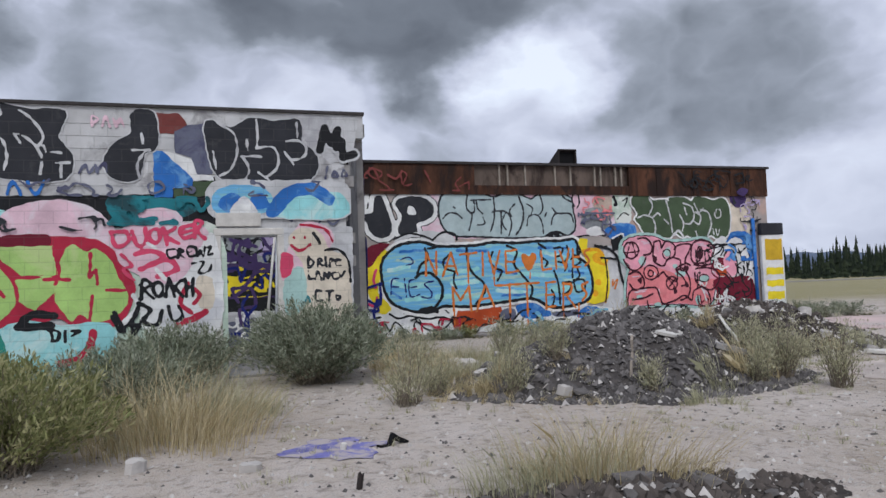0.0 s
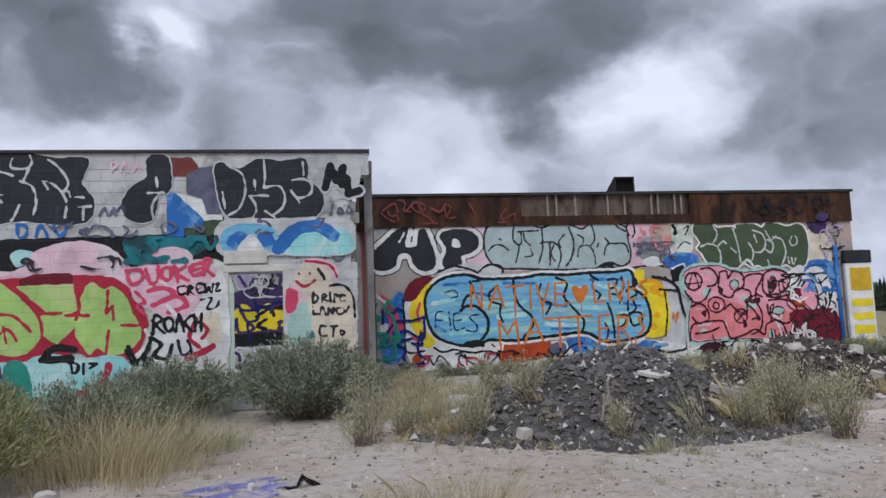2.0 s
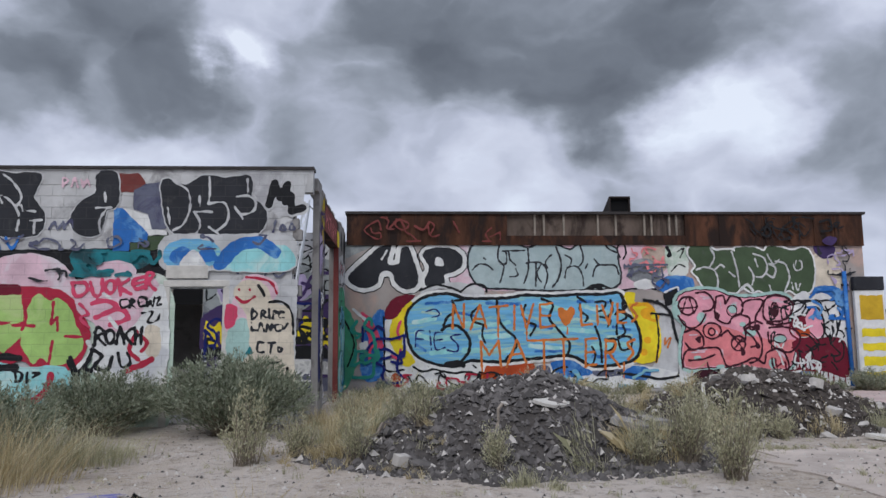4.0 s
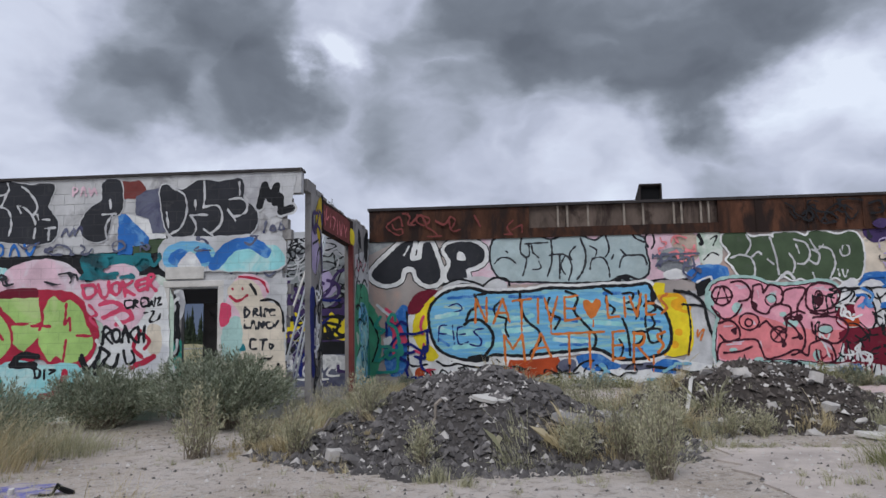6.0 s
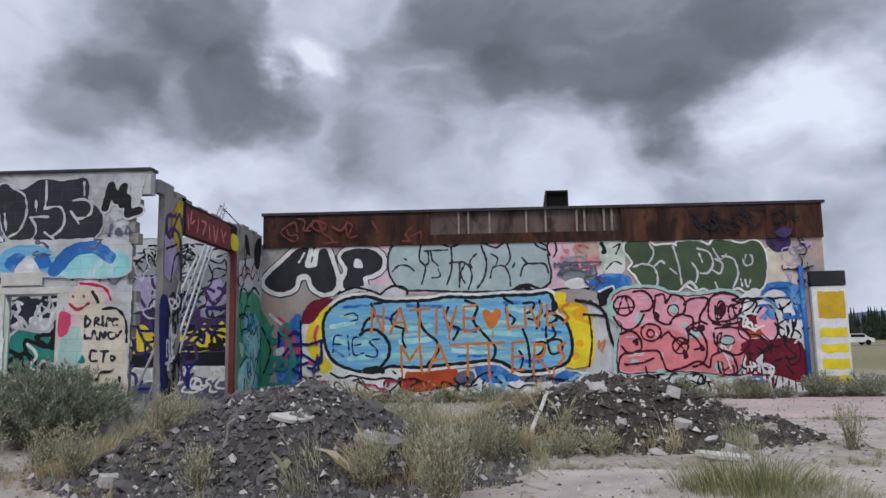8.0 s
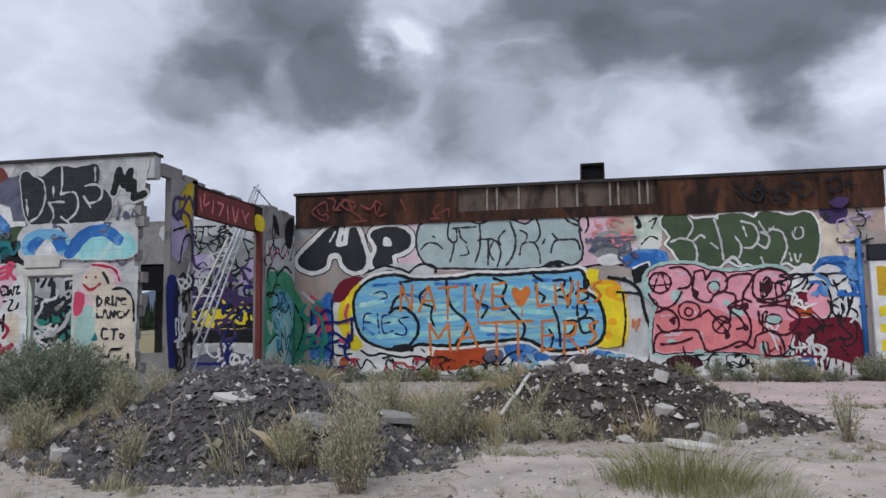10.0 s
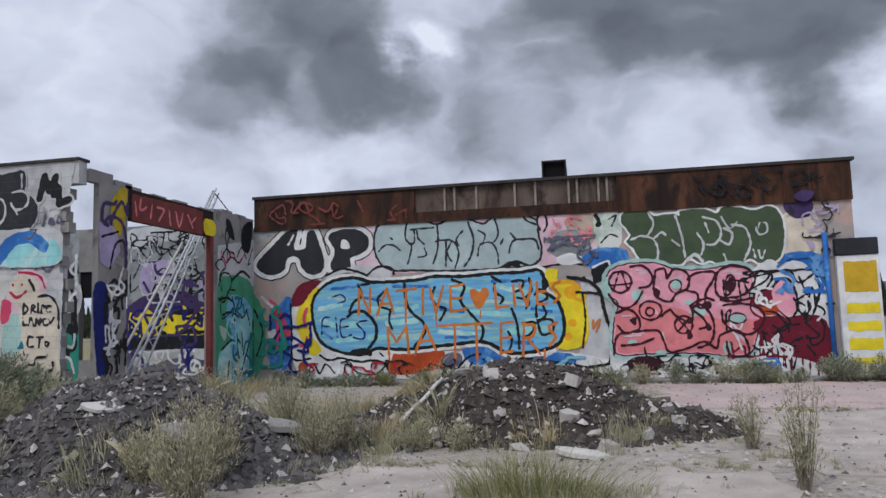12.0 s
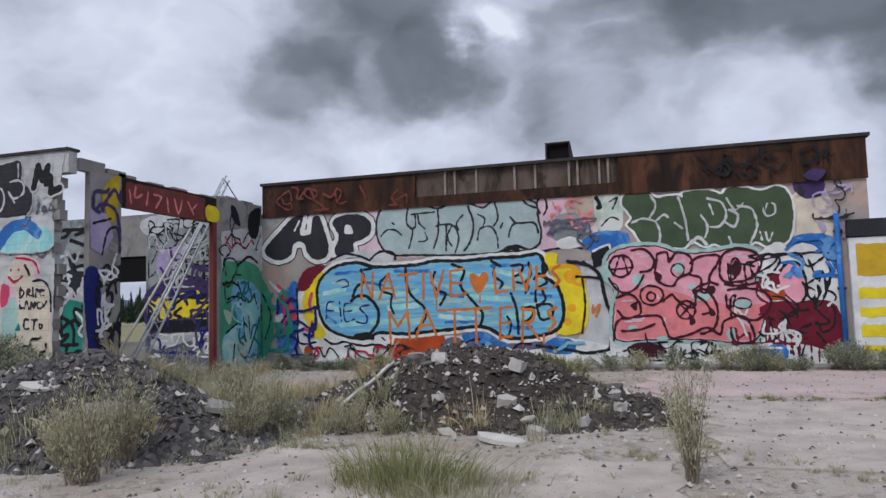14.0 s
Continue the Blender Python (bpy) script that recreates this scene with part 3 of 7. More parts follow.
def fallen_mast():
    t = thing("lattice_mast", (1.18, 15.5, 0), "fallen galvanised lattice mast leaning inside the shell", "mast")
    a, b = Vector((0, 0, 0.02)), Vector((0.37, 3.38, 5.1))
    side, up = Vector((0.30, -0.16, 0.08)), Vector((0.12, 0.22, -0.16))
    rails = ((a, b), (a + side, b + side * 0.45), (a + side * 0.5 + up, b + side * 0.22 + up * 0.5))
    for p, q in rails:
        pipe("rail", p, q, 0.026, MAT_STEEL, t)
    n = 18
    for i in range(n):
        f, f2 = (i + 0.1) / n, (i + 0.9) / n
        for (p, q), (r, k) in ((rails[0], rails[1]), (rails[1], rails[2]), (rails[2], rails[0])):
            pipe("brace", p.lerp(q, f), r.lerp(k, f2), 0.008, MAT_STEEL, t)
    pipe("guy_wire", b, (1.25, 2.75, 4.3), 0.014, MAT_DARKRUST, t, "slack dark guy wire")
    pipe("loose_rail", a + Vector((-0.28, -0.2, 0.0)), Vector((0.28, 2.1, 3.6)), 0.028, MAT_PALEWOOD, t, "pale loose rail along the mast")


fallen_mast()


def broken_edge():
    """Ragged blocks left where the corner of the shell fell out."""
    rng = random.Random(5)
    for k in range(20):
        z = 0.2 * k + 0.02
        if z > 4.0:
            break
        w = rng.choice((0.0, 0.04, 0.10, 0.16))
        if w:
            shell("broken_block", [(2.2, 2.2 + w, WALL_L + 0.01, WALL_L + 0.19, z, z + 0.185)], MAT_CONCRETE)
    for y, h in ((13.45, 0.10), (13.75, 0.06), (14.6, 0.03), (15.4, 0.04), (16.4, 0.03), (17.4, 0.05), (18.1, 0.03)):
        shell("coping", [(2.39, SIDE + 0.01, y, y + 0.5, 4.2 if y < 17.0 else 4.28, (4.2 if y < 17.0 else 4.28) + h)], MAT_CONCRETE)


broken_edge()


# ---- heaps of rubble ----
def stone_mesh(seed, flat=0.7):
    rng = random.Random(seed)
    bm = bmesh.new()
    bmesh.ops.create_icosphere(bm, subdivisions=1, radius=0.5)
    for v in bm.verts:
        v.co *= rng.uniform(0.65, 1.15)
        v.co.z *= flat
        v.co.x *= 1.25
    for _ in range(2):
        n = Vector((rng.uniform(-1, 1), rng.uniform(-1, 1), rng.uniform(0, 1))).normalized()
        for v in bm.verts:
            over = v.co.dot(n) - 0.30
            if over > 0:
                v.co -= n * over
    me = bpy.data.meshes.new("stone")
    bm.to_mesh(me)
    bm.free()
    return me


STONES = []
for k in range(7):
    for stuff in (MAT_STONE, MAT_PALESTONE):
        me = stone_mesh(k, 0.45 + 0.1 * (k % 4))
        me.materials.append(stuff)
        STONES.append(me)


def put_stone(name, x, y, z, size, rng, parent=None, pale=0.15):
    me = STONES[rng.randrange(7) * 2 + (rng.random() < pale)]
    ob = new(name, me)
    ob.location = (x, y, z)
    ob.rotation_euler = (rng.uniform(-0.4, 0.4), rng.uniform(-0.4, 0.4), rng.uniform(0, 6.28))
    ob.scale = (size, size * rng.uniform(0.6, 1.0), size * rng.uniform(0.6, 1.0))
    ob.parent = parent
    return ob


def gravel(name, places, parent, material, label=""):
    """Many small sharp chips in one mesh."""
    rng = np.random.default_rng(len(places))
    tet = np.array([(1, 0.1, -0.3), (-0.6, 0.8, -0.3), (-0.5, -0.8, -0.3), (0.1, 0.05, 0.6), (0.5, 0.7, 0.1)])
    fs = ((0, 4, 3), (4, 1, 3), (1, 2, 3), (2, 0, 3))
    verts, faces = [], []
    for x, y, z, s in places:
        a = rng.uniform(0, 6.28)
        c, sn = math.cos(a), math.sin(a)
        q = tet * rng.uniform(0.6, 1.3, tet.shape) * s
        k = len(verts)
        verts += [(x + p[0] * c - p[1] * sn, y + p[0] * sn + p[1] * c, z + p[2]) for p in q]
        faces += [tuple(k + i for i in f) for f in fs]
    return raw(name, verts, faces, material, parent, label)


def rubble_heap(index, label, soil, chip, n_stone, n_chip, pale):
    m = MOUNDS[index]
    cx, cy, rx, ry, top = m
    t = thing("rubble_heap", (cx, cy, 0), label, "rubble heap")
    xs, ys = np.arange(cx - rx * 1.25, cx + rx * 1.25, 0.07), np.arange(cy - ry * 1.25, cy + ry * 1.25, 0.07)

    def f(x, y):
        h = mound_height(x, y, m)
        return base_height(x, y) + (h + (0.05 * lumps(x, y, 4.0) + 0.03 * lumps(x, y, 11.0)) * min(1, h * 8) if h > 0.0 else -0.08)

    v, fc = grid_sheet(xs, ys, f)
    raw("soil", [(a - cx, b - cy, c) for a, b, c in v], fc, soil, t, smooth=True)
    rng = random.Random(11 + index)

    def spot():
        a, r = rng.uniform(0, 6.28), rng.random() ** 0.6 * 1.02
        x, y = cx + rx * r * math.cos(a), cy + ry * r * math.sin(a)
        return x, y, max(f(x, y), base_height(x, y))

    for _ in range(n_stone):
        x, y, z = spot()
        s = 0.06 + 0.26 * rng.random() ** 3
        put_stone("stone", x - cx, y - cy, z + s * 0.1, s, rng, t, pale)
    for mat, share, lab in ((chip, 0.9, ""), (MAT_PALESTONE, 0.05 + pale * 0.12, "pale concrete crumbs")):
        pl = []
        for _ in range(int(n_chip * share)):
            x, y, z = spot()
            pl.append((x - cx, y - cy, z + 0.005, 0.010 + 0.085 * rng.random() ** 3.0))
        tagged(gravel("gravel", pl, t, mat, lab), kind="stuff")
    return t


rubble_heap(0, "grey heap of broken asphalt and concrete rubble", MAT_SOIL, MAT_CHIP, 230, 14000, 0.08)
rubble_heap(1, "dark earth heap with pale concrete chunks", MAT_DARKSOIL, MAT_EARTH, 90, 6500, 0.5)
rubble_heap(2, "low saddle of dark rubble between two heaps", MAT_SOIL, MAT_CHIP, 110, 3200, 0.15)
rubble_heap(3, "low strip of dark rubble and dry litter", MAT_DARKSOIL, MAT_EARTH, 60, 2200, 0.15)


def slab(name, x, y, z, lx, ly, lz, rx, ry, rz, material, label, category, seed=0):
    """A broken flat slab with a ragged outline."""
    rng = random.Random(seed)
    n = 11
    rim = [(lx / 2 * math.cos(6.283 * k / n) * rng.uniform(0.8, 1.15), ly / 2 * math.sin(6.283 * k / n) * rng.uniform(0.8, 1.15)) for k in range(n)]
    bm = bmesh.new()
    lo = [bm.verts.new((a, b, -lz / 2)) for a, b in rim]
    hi = [bm.verts.new((a * 0.97, b * 0.97, lz / 2 + rng.uniform(-0.1, 0.1) * lz)) for a, b in rim]
    bm.faces.new(lo[::-1])
    bm.faces.new(hi)
    for k in range(n):
        bm.faces.new((lo[k], lo[(k + 1) % n], hi[(k + 1) % n], hi[k]))
    ob = part(name, bm, material)
    ob.matrix_world = pose(x, y, z, rx, ry, rz)
    return tagged(ob, label, category)


slab("concrete_slab", 6.03, 8.73, height(6.03, 8.73) + 0.03, 0.52, 0.2, 0.04, 22, 6, 10, MAT_PALEWOOD, "pale broken slab lying on the grey heap", "slab", 1)
slab("concrete_slab", 7.55, 9.88, height(7.55, 9.88) + 0.05, 0.75, 0.3, 0.07, 8, 5, -18, MAT_CONCRETE, "long grey slab at the foot of the heap", "slab", 2)
slab("concrete_slab", 7.0, 8.75, height(7.0, 8.75) + 0.05, 0.55, 0.45, 0.07, 14, 8, 30, MAT_CONCRETE, "grey asphalt slab half buried in rubble", "slab", 3)
slab("concrete_slab", 4.1, 12.1, height(4.1, 12.1) + 0.06, 0.7, 0.5, 0.12, 8, 5, 15, MAT_PALESTONE, "pale broken slab lying behind the grey heap", "slab", 31)
slab("concrete_slab", 3.3, 11.3, height(3.3, 11.3) + 0.04, 0.5, 0.35, 0.09, 6, -5, 50, MAT_PALESTONE, "pale broken slab lying in dry grass", "slab", 32)
slab("pale_board", 11.14, 9.85, height(11.14, 9.85) + 0.05, 0.75, 0.22, 0.05, 6, 4, -24, MAT_PALEWOOD, "bleached board lying at the foot of the heap", "board", 4)
slab("concrete_slab", 4.15, 8.3, height(4.15, 8.3) + 0.06, 0.22, 0.17, 0.12, 10, 8, 20, MAT_PALESTONE, "small pale concrete chunk beside the heap", "concrete chunk", 5)
for i, (x, y, s) in enumerate(((10.95, 10.96, 0.26), (11.42, 10.37, 0.27), (11.0, 11.5, 0.30), (12.3, 11.3, 0.22), (9.9, 11.6, 0.26), (10.1, 10.9, 0.18), (11.9, 10.9, 0.2), (9.3, 10.6, 0.2))):
    slab("concrete_chunk", x, y, height(x, y) + s * 0.08, s, s * 0.75, s * 0.5, 15, 10, 40 * i, MAT_PALESTONE, "pale concrete chunk lying on the dark heap", "concrete chunk", 20 + i)
tagged(board("white_board", (8.83, 10.74, max(0.21, height(8.83, 10.74) + 0.03)), (9.18, 11.74, max(0.58, height(9.18, 11.74) + 0.04)), 0.055, 0.025, MAT_PALEWOOD, None, "", 0.05, 3), "long bleached white board leaning on the dark heap", "board")
tagged(board("bent_branch", (9.17, 11.72, max(0.58, height(9.18, 11.74) + 0.04)), (9.60, 11.95, height(9.6, 11.95) + 0.05), 0.025, 0.018, MAT_PALEWOOD, None, "", 0.2, 4), "short bleached stick on top of the heap", "stick")
for i, (a, b) in enumerate((((3.5, 8.7), (4.0, 9.2)), ((6.6, 8.5), (7.1, 8.75)), ((7.9, 9.9), (8.6, 10.2)), ((5.1, 8.3), (5.4, 8.7)), ((5.6, 10.4), (6.5, 10.9)))):
    tagged(board("stick", (*a, height(*a) + 0.03), (*b, height(*b) + 0.06), 0.035, 0.025, MAT_WOOD, None, "", 0.25, i), "weathered grey stick lying on the rubble", "stick", "sticks on the rubble")
tagged(board("charred_stick", (1.45, 6.85, base_height(1.45, 6.85) + 0.03), (1.75, 6.98, base_height(1.75, 6.98) + 0.03), 0.07, 0.05, MAT_BLACK, None, "", 0.2, 8), "short charred stick lying on gravel", "stick")
slab("flat_stone", 0.25, 6.45, base_height(0.25, 6.45) + 0.03, 0.2, 0.13, 0.07, 5, 3, 10, MAT_PALESTONE, "flat pale stone lying on sand", "stone", 9)
slab("flat_stone", -0.7, 6.9, base_height(-0.7, 6.9) + 0.04, 0.2, 0.15, 0.12, 5, 3, 40, MAT_PALESTONE, "pale stone lying beside weeds", "stone", 10)
slab("small_post", 1.02, 5.55, base_height(1.02, 5.55) + 0.05, 0.05, 0.05, 0.13, 4, 8, 0, MAT_DARKRUST, "small dark peg standing in sand", "peg", 12)
slab("spray_can_lid", 1.12, 6.9, base_height(1.12, 6.9) + 0.035, 0.06, 0.06, 0.06, 4, 8, 0, MAT_PALEWOOD, "small white lid lying on blue stained sand", "lid", 13)


def blue_stain():
    # a thin film of spilt paint that follows the ground
    rng = random.Random(2)
    n, rings = 30, 7
    cx, cy = 1.05, 6.95
    rad = [rng.uniform(0.6, 1.1) for _ in range(n)]
    verts = [(cx, cy, base_height(cx, cy) + 0.008)]
    for r in range(1, rings + 1):
        for k in range(n):
            a = 6.283 * k / n
            x, y = cx + 0.5 * rad[k] * r / rings * math.cos(a), cy + 0.55 * rad[k] * r / rings * math.sin(a)
            verts.append((x, y, base_height(x, y) + 0.008))
    faces = [(0, 1 + k, 1 + (k + 1) % n) for k in range(n)]
    for r in range(rings - 1):
        for k in range(n):
            faces.append((1 + r * n + k, 1 + (r + 1) * n + k, 1 + (r + 1) * n + (k + 1) % n, 1 + r * n + (k + 1) % n))
    m = surface("spilt_paint", (0.17, 0.17, 0.42), 0.95, 0.4, 6.0, 60.0, 0.6, stain=((0.46, 0.41, 0.38), 4.0, 0.45))
    tagged(raw("paint_stain", verts, faces, m, smooth=True), "blue paint stain soaked into sand", "paint stain")


blue_stain()


# ---- plants ----
def blades(n, radius, tall, width, lean, rng, segs=3, up=0.0):
    """Grass: tapered bent blades from a patch."""
    verts, faces = [], []
    clumps = []
    for _ in range(max(1, n // 45)):
        a, r = rng.uniform(0, 6.28), radius * math.sqrt(rng.random())
        clumps.append((r * math.cos(a), r * math.sin(a), rng.uniform(0.45, 1.15), rng.uniform(-0.5, 0.5), rng.uniform(-0.5, 0.5)))
    for _ in range(n):
        cx, cy, ch, lx, ly = rng.choice(clumps)
        x, y = cx + rng.gauss(0, 0.28) * radius * 0.6, cy + rng.gauss(0, 0.28) * radius * 0.6
        r = min(radius, math.hypot(x, y))
        b = rng.uniform(0, 6.28)
        out = Vector((x, y, 0)) * (lean / max(radius, 0.01)) + Vector((math.cos(b), math.sin(b), 0)) * lean * rng.uniform(0.2, 1.3) + Vector((lx, ly, 0)) * lean
        h = tall * ch * rng.uniform(0.3, 1.0) * (1 - 0.35 * r / radius)
        w = width * rng.uniform(0.6, 1.3)
        sx, sy = -math.sin(b) * w / 2, math.cos(b) * w / 2
        k = len(verts)
        for s in range(segs):
            t = s / segs
            px, py, pz = x + out.x * h * t * t, y + out.y * h * t * t, h * t * (1 - 0.15 * t) + up
            verts += [(px - sx * (1 - t * 0.7), py - sy * (1 - t * 0.7), pz), (px + sx * (1 - t * 0.7), py + sy * (1 - t * 0.7), pz)]
        verts.append((x + out.x * h, y + out.y * h, h * 0.85 + up))
        for s in range(segs - 1):
            faces.append((k + 2 * s, k + 2 * s + 1, k + 2 * s + 3, k + 2 * s + 2))
        faces.append((k + 2 * segs - 2, k + 2 * segs - 1, k + 2 * segs))
    return verts, faces


def bush_meshes(seed, r, h, stems, leaves, leaf, wide, upright=0.5, wispy=0.0):
    """A shrub: bent stems from one root, and small leaves along their outer parts."""
    rng = random.Random(seed)
    sv, sf, lv, lf = [], [], [], []
    for _ in range(stems):
        a = rng.uniform(0, 6.28)
        out = math.sqrt(rng.random()) * r * (1.0 - 0.35 * wispy)
        topz = h * math.sqrt(max(0.05, 1 - (out / r) ** 2 * 0.75)) * rng.uniform(0.7 - 0.3 * wispy, 1.08 + 0.25 * wispy)
        root = Vector((rng.uniform(-1, 1) * r * 0.22, rng.uniform(-1, 1) * r * 0.22, -0.03))
        tip = Vector((out * math.cos(a), out * math.sin(a), topz))
        mid = root.lerp(tip, 0.5) + Vector((math.cos(a), math.sin(a), 0)) * out * 0.12 * (1 - upright) + Vector((0, 0, topz * 0.08))
        line = [root * (1 - t) ** 2 + mid * 2 * t * (1 - t) + tip * t * t for t in (0, 0.25, 0.5, 0.75, 1.0)]
        k = len(sv)
        for i, p in enumerate(line):
            w = 0.007 * (1.15 - i / 4)
            sv += [p + Vector((w, 0, 0)), p + Vector((-w / 2, w, 0)), p + Vector((-w / 2, -w, 0))]
        for i in range(4):
            for q in range(3):
                sf.append((k + 3 * i + q, k + 3 * i + (q + 1) % 3, k + 3 * i + 3 + (q + 1) % 3, k + 3 * i + 3 + q))
        for _ in range(leaves):
            t = 1 - rng.random() ** 1.3 * 0.75
            p = root * (1 - t) ** 2 + mid * 2 * t * (1 - t) + tip * t * t
            p = p + Vector((rng.gauss(0, 1), rng.gauss(0, 1), rng.gauss(0, 1))) * 0.035
            d = ((tip - root).normalized() * 0.8 + Vector((rng.gauss(0, 0.5), rng.gauss(0, 0.5), rng.gauss(0.25, 0.4)))).normalized()
            s = d.cross(Vector((rng.gauss(0, 1), rng.gauss(0, 1), rng.gauss(0, 1)))).normalized() * wide * rng.uniform(0.6, 1.3)
            ln = leaf * rng.uniform(0.5, 1.3)
            k = len(lv)
            lv += [p, p + d * ln * 0.5 + s, p + d * ln, p + d * ln * 0.5 - s]
            lf.append((k, k + 1, k + 2, k + 3))
    return (sv, sf), (lv, lf)


def bush(name, x, y, r, h, leafmat, label, category, seed, stems=90, leaves=60, leaf=0.07, wide=0.009, group="", wispy=0.0):
    t = thing(name, (x, y, height(x, y)), label, category, group)
    (sv, sf), (lv, lf) = bush_meshes(seed, r, h, stems, leaves, leaf, wide, wispy=wispy)
    tagged(raw("stem", sv, sf, MAT_BARK, t), kind="stuff")
    tagged(raw("foliage", lv, lf, leafmat, t), kind="stuff")
    return t


def tuft(name, x, y, r, h, mat, label, category, seed, n=260, width=0.010, lean=0.5, group=""):
    t = thing(name, (x, y, height(x, y)), label, category, group)
    v, f = blades(n, r, h, width, lean, random.Random(seed))
    known, here = {}, height(x, y)
    for a, b, c in v:
        k = (round(a, 1), round(b, 1))
        if k not in known:
            known[k] = height(x + k[0], y + k[1]) - here
    v = [(a, b, c + known[round(a, 1), round(b, 1)]) for a, b, c in v]
    tagged(raw("blades", v, f, mat, t), kind="stuff")
    return t


bush("sagebrush", 1.45, 11.55, 1.3, 1.22, SAGE, "large grey-green sagebrush beside the doorway", "shrub", 1, 320, 95, 0.08, 0.010)
bush("sagebrush", -0.6, 11.7, 1.05, 1.0, SAGE, "grey-green sagebrush in front of the block wall", "shrub", 2, 210, 85, 0.075, 0.010)
bush("sagebrush", -1.1, 9.3, 1.0, 0.95, SAGE, "grey-green bushy weed in sand", "shrub", 3, 130, 65, 0.08, 0.010)
bush("weed_bush", -1.75, 7.3, 1.0, 1.02, GREEN, "green weedy bush with dark base", "shrub", 4, 130, 65, 0.085, 0.011)
bush("weed_bush", -2.9, 9.6, 1.1, 0.95, GREEN, "green weedy bush by the block wall", "shrub", 5, 110, 60, 0.085, 0.011)
bush("weed_bush", -3.6, 11.6, 1.0, 0.85, SAGE, "grey-green weedy bush by the block wall", "shrub", 6, 100, 60, 0.085, 0.011)
bush("weed_bush", -2.0, 11.6, 0.8, 0.55, SAGE, "low grey-green weed by the block wall", "shrub", 16, 80, 50, 0.075, 0.010)
tuft("dry_grass", -0.45, 7.8, 0.85, 1.35, DRY, "golden dry grass tuft in sand", "grass tuft", 7, 1500, 0.007, 0.6)
tuft("dry_grass", -0.2, 8.8, 0.9, 1.15, PALEWEED, "pale dry grass tuft in sand", "grass tuft", 8, 1100, 0.007, 0.6)
bush("pale_weed", 2.25, 8.85, 0.6, 0.75, PALEWEED, "sparse pale grey-green weed in gravel", "weed", 9, 46, 40, 0.065, 0.006, "", 1.0)
tuft("dry_grass", 2.9, 5.05, 0.7, 0.85, DRY, "dry yellow grass tuft on dark rubble", "grass tuft", 10, 1300, 0.006, 0.5)
tuft("dry_grass", 2.3, 4.8, 0.6, 0.7, PALEWEED, "pale dry grass tuft on dark rubble", "grass tuft", 11, 700, 0.006, 0.5)
tuft("green_grass", 10.75, 7.95, 0.6, 0.75, GREEN, "green grass tuft at the edge of concrete", "grass tuft", 12, 1500, 0.007, 0.6)
tuft("green_grass", 11.3, 7.8, 0.6, 0.4, PALEWEED, "pale green grass tuft at the edge of concrete", "grass tuft", 13, 900, 0.007, 0.6)
for i, (x, y, r, h, n) in enumerate(((7.55, 8.3, 0.55, 0.75, 50), (7.75, 7.55, 0.5, 0.72, 44), (6.95, 8.1, 0.35, 0.5, 24), (8.35, 10.0, 0.5, 0.62, 32), 
                                    (13.05, 8.5, 0.28, 0.8, 14), (13.0, 10.4, 0.3, 0.5, 6), (5.0, 11.1, 0.6, 0.6, 30), (6.2, 11.0, 0.6, 0.65, 34), (7.3, 10.7, 0.55, 0.6, 30), (4.2, 10.3, 0.5, 0.55, 24), (8.2, 9.5, 0.5, 0.62, 30), (9.7, 10.2, 0.4, 0.35, 14), (9.2, 10.1, 0.4, 0.4, 14), (3.3, 12.0, 0.6, 0.55, 26), (5.2, 8.0, 0.3, 0.4, 14), (4.4, 9.0, 0.4, 0.45, 20), (3.6, 8.6, 0.4, 0.5, 22),
                                    (7.0, 11.3, 0.6, 0.55, 36), (5.2, 11.6, 0.6, 0.55, 36), (2.8, 9.4, 0.45, 0.45, 24))):
    bush("pale_weed", x, y, r, h, PALEWEED, "sparse pale seeding weed growing in rubble", "weed", 40 + i, n + 16, 38, 0.055, 0.0058, "weeds in the rubble", 1.0)
for i, (x, y, r, h, m) in enumerate(((3.3, 14.0, 0.6, 0.75, DRY), (3.6, 15.3, 0.8, 0.7, PALEWEED), (3.4, 16.8, 0.7, 0.6, DRY), (4.4, 13.0, 0.8, 0.6, PALEWEED), (5.6, 12.8, 0.9, 0.6, PALEWEED), (6.9, 13.0, 0.8, 0.5, DRY),
                                    (3.0, 12.4, 0.5, 0.5, DRY), (8.0, 13.6, 0.8, 0.4, PALEWEED), (11.4, 12.5, 0.6, 0.36, GREEN), (12.0, 12.3, 0.4, 0.28, GREEN), (10.9, 13.0, 0.5, 0.3, GREEN), (2.0, 14.4, 0.6, 0.5, PALEWEED), (8.6, 14.2, 0.7, 0.4, DRY))):
    tuft("dry_grass" if m is not GREEN else "green_grass", x, y, r, h, m, "dry pale grass growing among rubble" if m is not GREEN else "fresh green grass on the dark heap", "grass tuft", 70 + i, int(1000 * r), 0.009, 0.5, "grass among the rubble")
rng = random.Random(78)
for i in range(44):
    cx, cy, rx, ry, _ = MOUNDS[(0, 0, 1, 2)[i % 4]]
    a, q = rng.uniform(0, 6.28), rng.uniform(0.72, 1.15)
    x, y = cx + rx * q * math.cos(a), cy + ry * q * math.sin(a)
    if x > 12.4 or (y < 8.6 and i % 3):
        continue
    tuft("dry_grass", x, y, rng.uniform(0.25, 0.5), rng.uniform(0.35, 0.7), rng.choice((PALEWEED, PALEWEED, DRY)), "dry pale grass growing among rubble", "grass tuft", 300 + i, 260, 0.008, 0.5, "grass among the rubble")
